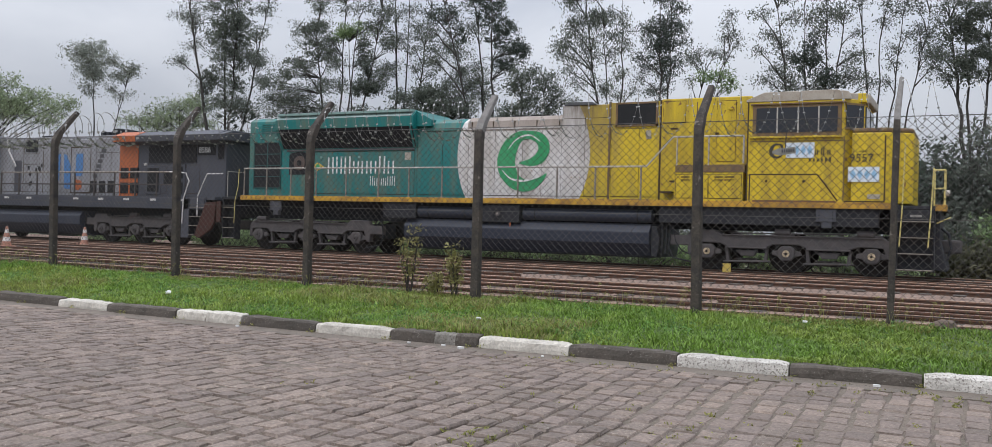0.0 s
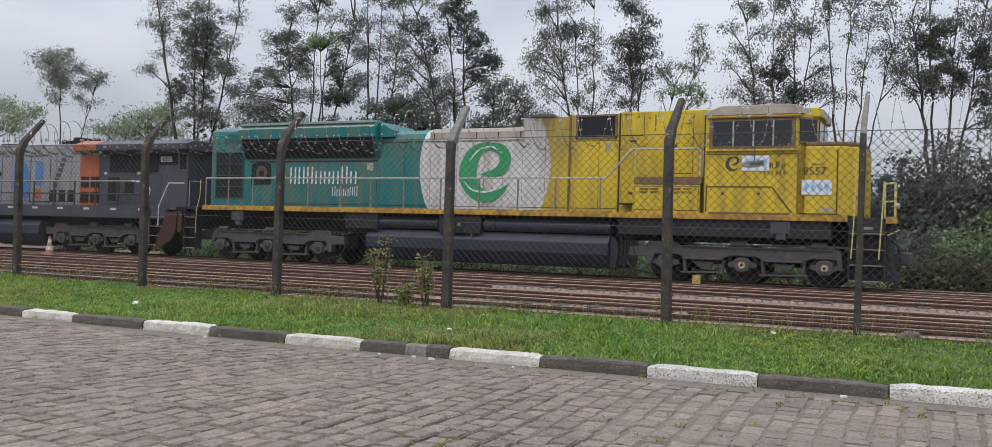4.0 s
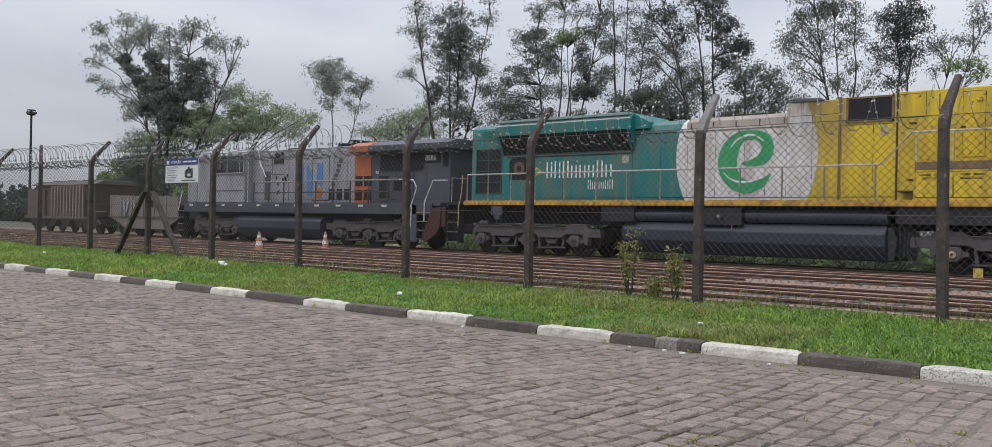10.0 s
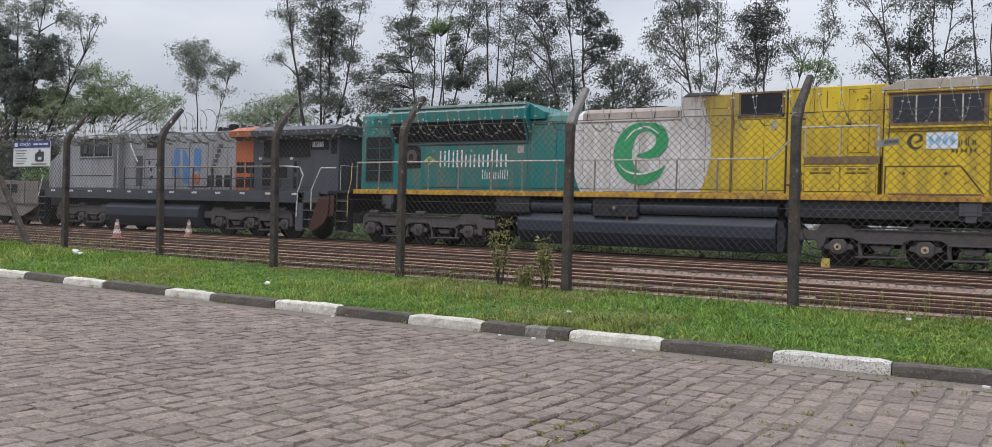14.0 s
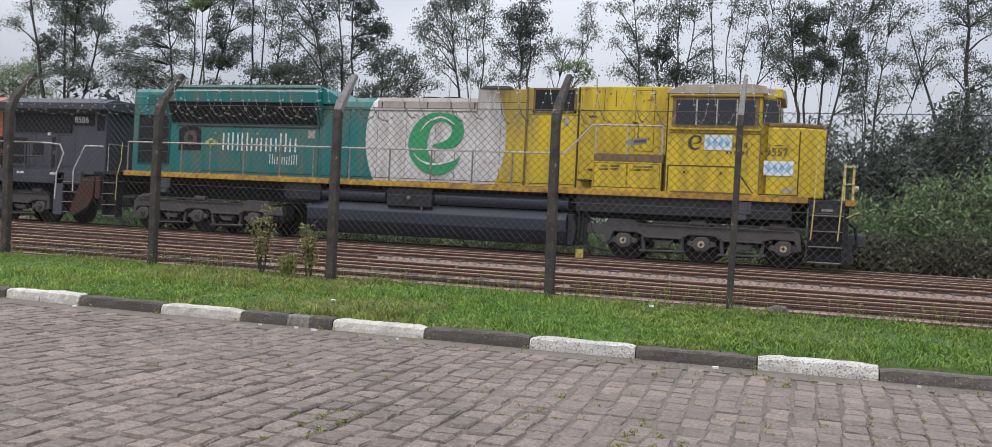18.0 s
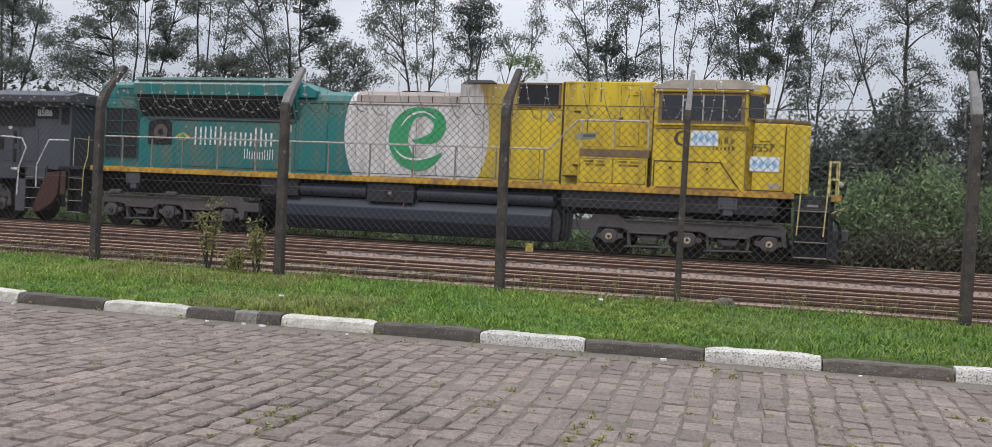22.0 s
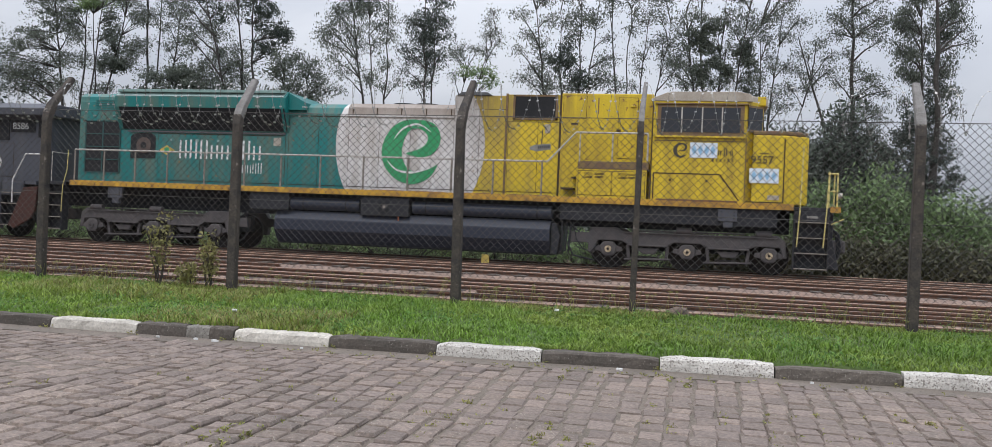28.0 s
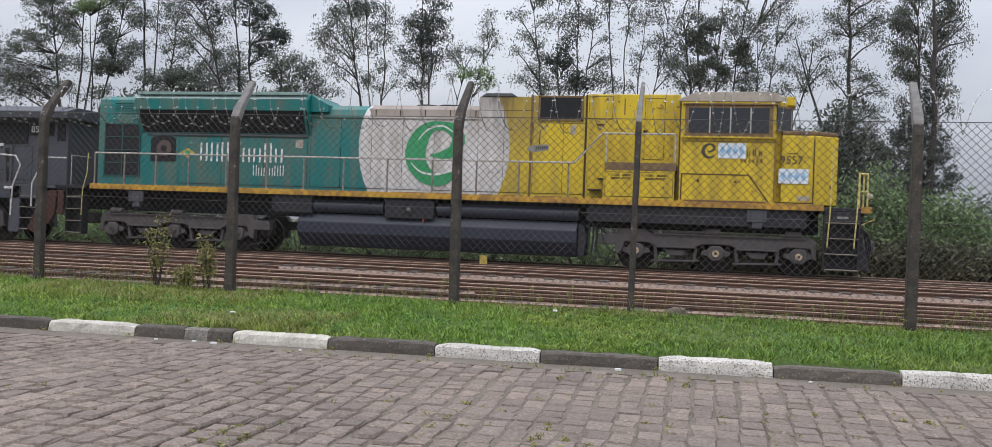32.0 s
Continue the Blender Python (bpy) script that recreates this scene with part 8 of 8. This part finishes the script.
for k, (a, b_, c, d) in enumerate(((-18.72, -18.62, 2.12, 2.27), (-18.66, -18.46, 2.2, 2.3), (-18.48, -18.4, 2.12, 2.31), (-18.6, -18.52, 2.27, 2.35), (-18.68, -18.42, 2.1, 2.14))):
    part("picture_shape", box(a, b_, 11.031, 11.035, c, d), INKD, sg)
part("text_bar", box(-18.85, -18.3, 11.031, 11.035, 2.04, 2.06), INKD, sg)

# little plate wired to the mesh
tg = thing("fence_tag", (-2.0, 11.055, 2.25), "small pale plate wired to the fence", "plate")
part("plate", prism([(-2.15, 2.18), (-2.09, 2.21), (-1.89, 2.23), (-1.88, 2.16), (-2.06, 2.13), (-2.14, 2.15)], "y", 11.050, 11.057), TAGGREY, tg)
for k in range(6):
    part("plate_bar", box(-2.04 + 0.025 * k, -2.024 + 0.025 * k, 11.043, 11.049, 2.165 + 0.002 * k, 2.2 + 0.002 * k), INKD, tg)
part("wire_tie", rod((-2.0, 11.055, 2.2), (-2.0, 11.09, 2.4), 0.006, 4), WIRE, tg)


def weed(x, y, h, seed, spread):
    """A sparse, straggling shrub with small pale leaves."""
    rnd = random.Random(seed)
    z0 = verge_z(x, y) - 0.02
    root = thing("weed_shrub", (x, y, z0), "straggly weed shrub with pale yellowish leaves by the fence", "shrub", group="weed shrubs")
    tv, tf, spots = [], [], []
    for k in range(9):
        tip = Vector((rnd.uniform(-spread, spread), rnd.uniform(-spread, spread), h * rnd.uniform(0.6, 1.05)))
        pts = bend(Vector((rnd.uniform(-0.05, 0.05), 0, 0)), tip, 0.06, rnd, 5, 0.08)
        tube(pts, [0.009 * (1 - 0.6 * i / 5) for i in range(6)], 4, tv, tf)
        for p in pts[2:]:
            spots.append((p[:], 0.09, rnd.randint(9, 18)))
    ob = new("twigwork", soup("twigwork", [tuple(v) for v in tv], tf, BARK))
    ob.parent = root
    tagged(ob, kind="stuff")
    lv, lf = leaf_cloud(spots, seed, 0.03, 0.1)
    cr = new("leaves", soup("leaves", lv, lf, WEED))
    cr.parent = root
    tagged(cr, kind="stuff")


WEED = leaf_material("weed_leaf", (0.25, 0.24, 0.09), (0.32, 0.28, 0.12))
weed(-7.05, 11.0, 0.95, 31, 0.13)
weed(-6.37, 11.08, 0.8, 32, 0.06)
weed(-6.7, 11.1, 0.3, 33, 0.1)

bm = bmesh.new()
bmesh.ops.create_icosphere(bm, subdivisions=3, radius=1)
for v in bm.verts:
    v.co *= 1 + 0.25 * noise.noise(v.co * 1.6) + 0.06 * noise.noise(v.co * 5)
    v.co.x *= 0.15
    v.co.y *= 0.13
    v.co.z *= 0.12
bm.transform(Matrix.Translation((-0.3, 11.25, 0.22)))
single("rock", bm, STONEB, "small brownish stone at the verge's edge", "rock", base=(-0.3, 11.25, 0.25), smooth=True)


def litter(x, y, s, seed, label="crumpled white litter lying in the grass"):
    rnd = random.Random(seed)
    bm = bmesh.new()
    bmesh.ops.create_icosphere(bm, subdivisions=2, radius=1)
    z = verge_z(x, y)
    for v in bm.verts:
        v.co = Vector((v.co.x * s, v.co.y * s * 0.7, v.co.z * s * 0.55)) * rnd.uniform(0.55, 1.15) + Vector((x, y, z + 0.08 + s * 0.3))
    single("litter", bm, PAPER, label, "litter", base=(x, y, z), group="litter")


litter(-9.3, 8.75, 0.05, 1)
litter(-15.9, 10.2, 0.09, 2)
litter(-15.6, 10.1, 0.06, 3)
litter(-4.75, 8.8, 0.03, 4)
litter(-1.6, 10.2, 0.03, 5)
litter(-22.4, 9.6, 0.06, 6)

# floodlight mast far off
MX, MY = -194.0, 80.0
mast = thing("floodlight_mast", (MX, MY, 0), "tall dark floodlight mast far beyond the yard", "mast")
part("pole", rod((MX, MY, -0.2), (MX, MY, 22.2), 0.3, 10, r2=0.2), BLACK, mast)
bm = bmesh.new()
for z in (21.4, 22.35):
    for k in range(8):
        a, b_ = k * math.pi / 4, (k + 1) * math.pi / 4
        rod((MX + 0.75 * math.cos(a), MY + 0.75 * math.sin(a), z), (MX + 0.75 * math.cos(b_), MY + 0.75 * math.sin(b_), z), 0.08, 4, bm)
for k in range(8):
    a = k * math.pi / 4
    rod((MX + 0.75 * math.cos(a), MY + 0.75 * math.sin(a), 21.4), (MX + 0.75 * math.cos(a), MY + 0.75 * math.sin(a), 22.35), 0.06, 4, bm)
part("crown_ring", bm, BLACK, mast)
for k in range(6):
    a = k * math.pi / 3
    part("floodlight", box(MX + 0.75 * math.cos(a) - 0.22, MX + 0.75 * math.cos(a) + 0.22, MY - 0.2 + 0.75 * math.sin(a), MY + 0.2 + 0.75 * math.sin(a), 21.6, 22.0), TRUCK, mast)

def scrap(x, y, s, seed):
    """A flat crumpled scrap on the road."""
    rnd = random.Random(seed)
    pts = [(x + s * math.cos(k * 1.05) * rnd.uniform(0.5, 1.2), y + s * 0.7 * math.sin(k * 1.05) * rnd.uniform(0.5, 1.2)) for k in range(6)]
    single("litter", prism(pts, "z", 0.006, 0.016 + 0.2 * s), PAPER, "small pale scrap lying in the gutter", "litter", base=(x, y, 0.0), group="litter")


for k, (x, d) in enumerate(((-5.1, 0.1), (-4.72, 0.07), (-4.5, 0.12), (-3.6, 0.16), (-7.4, 0.1), (-0.7, 0.1), (0.9, 0.12))):
    scrap(x, kerb_y(x) - d, 0.022 + 0.008 * (k % 3), 60 + k)

# ---- ballast stones, grass and setts ----
rng = np.random.default_rng(5)


def stones(count, x0, x1, y0, y1, z, size, name, label):
    base = np.array([(1, 0, 0), (-1, 0, 0), (0, 1, 0), (0, -1, 0), (0, 0, 0.45), (0, 0, -0.4)], float)
    tri = np.array([(0, 2, 4), (2, 1, 4), (1, 3, 4), (3, 0, 4)])
    p = np.stack([rng.uniform(x0, x1, count), rng.uniform(y0, y1, count), np.full(count, z)], 1)
    s = size * rng.uniform(0.5, 1.5, (count, 1, 1))
    v = base[None] * s * rng.uniform(0.6, 1.3, (count, 6, 1))
    a = rng.uniform(0, 6.28, count)
    c, sn = np.cos(a)[:, None], np.sin(a)[:, None]
    v = np.stack([v[..., 0] * c - v[..., 1] * sn, v[..., 0] * sn + v[..., 1] * c, v[..., 2]], 2) + p[:, None]
    f = (tri[None] + 6 * np.arange(count)[:, None, None]).reshape(-1, 3)
    ob = new(name, soup(name, v.reshape(-1, 3).tolist(), f.tolist(), STONE))
    return tagged(ob, label, "ballast", kind="stuff")


stones(15000, -34, 9, 11.9, 19.2, 0.128, 0.018, "ballast_stones", "loose grey-brown ballast stones")
stones(9000, -60, 14, 17.4, 19.8, 0.124, 0.028, "ballast_stones", "pale loose ballast between two tracks")


def grass(count, x0, x1, seed, name, hmin, hmax, width, mat=None, label="uneven green grass with yellowish patches", v0=0.0, v1=1.0):
    g = np.random.default_rng(seed)
    x = g.uniform(x0, x1, count)
    u = v0 + (v1 - v0) * g.random(count)
    ky = np.array([kerb_y(t) for t in x])
    y = ky + 0.125 + (11.35 - ky + 0.3 * np.sin(x * 1.3) + 0.2 * np.sin(x * 4.1)) * u
    z = np.array([verge_z(a, b_) for a, b_ in zip(x, y)])
    patch = 0.5 + 0.5 * np.sin(x * 0.9 + np.sin(y * 1.7) * 2) * np.cos(y * 1.3 + x * 0.4)
    h = (hmin + (hmax - hmin) * g.random(count) ** 1.5) * (0.5 + 0.8 * patch)
    h *= np.where(u > 0.75, 0.75, 1.0)
    tuft = np.sin(x * 8 + 3 * np.sin(y * 4.3)) * np.sin(y * 9.5 + 2.5 * np.sin(x * 3.7))
    h *= 0.85 + 0.45 * tuft
    a = g.uniform(0, 6.28, count)
    lean = g.uniform(0.3, 2.0, count) * h
    wd = width * g.uniform(0.7, 1.4, count)
    dx, dy = np.cos(a), np.sin(a)
    px, py = -dy * wd, dx * wd
    v = np.stack([np.stack([x - px, y - py, z - 0.01], 1), np.stack([x + px, y + py, z - 0.01], 1),
                  np.stack([x + dx * lean * 0.35 + px * 0.8, y + dy * lean * 0.35 + py * 0.8, z + h * 0.6], 1), np.stack([x + dx * lean * 0.35 - px * 0.8, y + dy * lean * 0.35 - py * 0.8, z + h * 0.6], 1),
                  np.stack([x + dx * lean, y + dy * lean, z + h], 1)], 1)
    n = 5 * np.arange(count)
    f = np.stack([n, n + 1, n + 2, n + 3], 1).tolist() + np.stack([n + 3, n + 2, n + 4], 1).tolist()
    ob = new(name, soup(name, v.reshape(-1, 3).tolist(), f, mat or GRASS))
    return tagged(ob, label, "grass", kind="stuff")


grass(80000, -14, -0.5, 1, "grass", 0.018, 0.078, 0.0064)
grass(48000, -1.5, 8, 4, "grass", 0.018, 0.078, 0.0064, GRASSR, "short dense green grass on the verge")
grass(44000, -34, -14, 2, "grass", 0.04, 0.12, 0.0095)
grass(26000, -90, -34, 3, "grass", 0.08, 0.2, 0.022)


# low broad-leaved weeds among the grass
CLOVER = leaf_material("verge_weed_leaf", (0.12, 0.25, 0.06), (0.19, 0.31, 0.085), 0.5)
rc = random.Random(77)
cspots = []
for k in range(1500):
    gx = rc.uniform(-16, 6)
    gu = rc.random() ** 1.4
    gy = kerb_y(gx) + 0.2 + (10.9 - kerb_y(gx)) * gu
    if noise.noise((gx * 0.8, gy * 1.1, 3)) > 0.02:
        cspots.append(((gx, gy, verge_z(gx, gy) + rc.uniform(0.025, 0.06)), rc.uniform(0.05, 0.14), rc.randint(8, 22)))
lv, lf = leaf_cloud(cspots, 19, 0.017, -0.3)
ob = new("verge_weeds", soup("verge_weeds", lv, lf, CLOVER))
tagged(ob, "low broad-leaved green weeds among the grass", "weeds", kind="stuff")

# worn, yellowing patches
WORN = leaf_material("worn_grass", (0.27, 0.25, 0.085), (0.2, 0.235, 0.06), 0.5)
for k, (xa, xb, num, va, vb) in enumerate(((-8.4, -5.2, 6500, 0.45, 1.0), (-5.6, -3.6, 3200, 0.0, 0.35), (-3.4, -0.4, 3000, 0.8, 1.0), (-12.6, -11.6, 1500, 0.0, 0.5), (-22.5, -20.0, 1800, 0.0, 0.5), (-14, -9, 3000, 0.85, 1.0))):
    grass(num, xa, xb, 30 + k, "worn_grass", 0.03, 0.11, 0.0048, WORN, "thin yellow-brown grass on worn patches", va, vb)


# taller dry stalks where the mower does not reach, along the fence
rs = random.Random(21)
dv, df, dspots = [], [], []
for k in range(1500):
    gx, gy = rs.uniform(-30, 6), 11.0 + rs.gauss(0.15, 0.28)
    gz = verge_z(gx, gy)
    hh = rs.uniform(0.06, 0.3)
    tip = Vector((gx + rs.gauss(0, 0.08), gy + rs.gauss(0, 0.05), gz + hh))
    tube(bend(Vector((gx, gy, gz - 0.02)), tip, 0.05, rs, 3), [0.0035, 0.003, 0.0025, 0.0015], 3, dv, df)
    if k % 2:
        dspots.append((tip[:], 0.035, rs.randint(3, 8)))
ob = new("dry_stalks", soup("dry_stalks", [tuple(v) for v in dv], df, DRY))
tagged(ob, "dry yellowish stalks along the fence foot", "grass", kind="stuff")
lv, lf = leaf_cloud(dspots, 9, 0.018, 0.0)
ob = new("stalk_heads", soup("stalk_heads", lv, lf, DRY))
tagged(ob, "small yellowish seed heads on dry stalks", "grass", kind="stuff")


def sett_block(lx, ly, seed):
    """A worn granite sett with a rounded top."""
    r = random.Random(seed)
    j = lambda s=0.014: r.uniform(-s, s)
    hx, hy = lx / 2, ly / 2
    ring0 = [(-hx + j(), -hy + j(), -0.06), (hx + j(), -hy + j(), -0.06), (hx + j(), hy + j(), -0.06), (-hx + j(), hy + j(), -0.06)]
    ring1 = [(x, y, -0.013 + j(0.003)) for x, y, _ in ring0]
    ring2 = [(x * 0.85 + j(0.007), y * 0.88 + j(0.009), 0.002 + j(0.004)) for x, y, _ in ring0]
    v = ring0 + ring1 + ring2 + [(j(0.02), j(0.02), 0.011 + j(0.004))]
    f = []
    for a, b_ in ((0, 4), (4, 8)):
        for k in range(4):
            f.append((a + k, a + (k + 1) % 4, b_ + (k + 1) % 4, b_ + k))
    for k in range(4):
        f.append((8 + k, 8 + (k + 1) % 4, 12))
    return v, f


COL = 0.157
kinds = [[sett_block(COL - 0.006, ly - 0.011, 10 * i + k) for k in range(6)] for i, ly in enumerate((0.185, 0.22, 0.265))]
meshes = [[soup("sett", *q, SETT) for q in row] for row in kinds]
setts = thing("sett_paving", (-3, 6, 0), "worn granite setts laid in columns across the street", "paving", kind="structure")
allv, allf, picked = [], [], 0
col = 0
x = -34.0
while x < 7.0:
    rr = random.Random(1000 + col)
    y = (1.8 if x < -9 else -2.6) + rr.uniform(0, 0.2)
    top = kerb_y(x) - 0.27
    wob = 0.09 * math.sin(x * 0.8)
    while y < top - 0.05:
        i, k = rr.randrange(3), rr.randrange(6)
        ly = (0.185, 0.22, 0.265)[i]
        sag = 0.012 * noise.noise((x * 0.5, y * 0.5, 9))
        at = (x + wob * math.sin(y) + rr.uniform(-0.008, 0.008), y + ly / 2, sag + rr.uniform(-0.005, 0.005))
        rot = rr.uniform(-0.04, 0.04)
        near = picked < 300 and -1.6 < x < 1.6 and 5.0 < y
        if near:
            ob = new("sett", meshes[i][k])
            ob.parent = setts
            ob.location = Vector(at) - BASE[setts.name]
            ob.rotation_euler = (rr.uniform(-0.02, 0.02), rr.uniform(-0.024, 0.024), rot)
            picked += 1
        elif x > -34:
            n0 = len(allv)
            c, s = math.cos(rot), math.sin(rot)
            worn = noise.noise((x * 0.35 + 4, y * 0.5, 2)) + (0.25 if x < -2.5 else -0.15)
            sc = 0.93 if worn > 0 else 0.985
            tx, ty = rr.uniform(-0.03, 0.03), rr.uniform(-0.026, 0.026)
            allv.extend((at[0] + 3 + sc * (px * c - py * s), at[1] - 6 + sc * (px * s + py * c), at[2] + pz + px * tx + py * ty) for px, py, pz in kinds[i][k][0])
            allf.extend(tuple(n0 + q for q in fc) for fc in kinds[i][k][1])
        y += ly
    x += COL * (0.97 + 0.12 * rr.random())
    col += 1
ob = new("more_setts", soup("more_setts", allv, allf, SETTS))
ob.parent = setts
tagged(ob, kind="stuff")
# tufts at the kerb joints and along the gutter
kv = []
for k in range(46):
    gx = -14.4 + 2.005 * (k % 11) + (0.967 if k % 2 else 0.0) + rng.normal(0, 0.05)
    kv.append(((gx, kerb_y(gx) - 0.02 + rng.normal(0, 0.015), 0.02), 0.045, 14))
for k in range(70):
    gx = rng.uniform(-4, 5)
    kv.append(((gx, kerb_y(gx) - rng.uniform(0.2, 0.32), 0.0), 0.05, 10))
lv, lf = leaf_cloud(kv, 78, 0.015, -0.4)
ob = new("gutter_weeds", soup("gutter_weeds", lv, lf, WORN))
tagged(ob, "small yellowish weeds along the gutter and kerb joints", "weeds", kind="stuff")
# moss and weeds in some joints
mv = []
for k in range(70):
    cxm = rng.uniform(-5, 3.5)
    cx_ = round(cxm / COL) * COL + COL / 2 - 34.0 % COL
    mv.append(((cx_, rng.uniform(5.0, 8.0), 0.0), 0.035, 10))
for cxm, cym, num in ((-0.75, 5.0, 26), (-1.55, 5.5, 22), (0.6, 5.6, 18), (-2.6, 4.7, 26), (1.5, 6.6, 14), (-0.1, 7.75, 12)):
    for k in range(num):
        mv.append(((cxm + COL * int(rng.integers(-1, 2)) + rng.normal(0, 0.012), cym + rng.normal(0, 0.3), 0.0), 0.03, 14))
lv, lf = leaf_cloud(mv, 77, 0.014, -0.5)
ob = new("joint_moss", soup("joint_moss", lv, lf, WORN))
tagged(ob, "little green weeds growing in the paving joints", "weeds", kind="stuff")

# ---- how the train moves ----


def motions():
    for ob in KEYED:
        p = ob.location.copy()
        walk(ob, [(t, pose(p.x + d, p.y, p.z)) for t, d in TRAIN])
    for ob, p, r in WHEELS:
        walk(ob, [(t, pose(p.x, p.y, p.z, 0, math.degrees(d / r), 0)) for t, d in TRAIN])


motions()
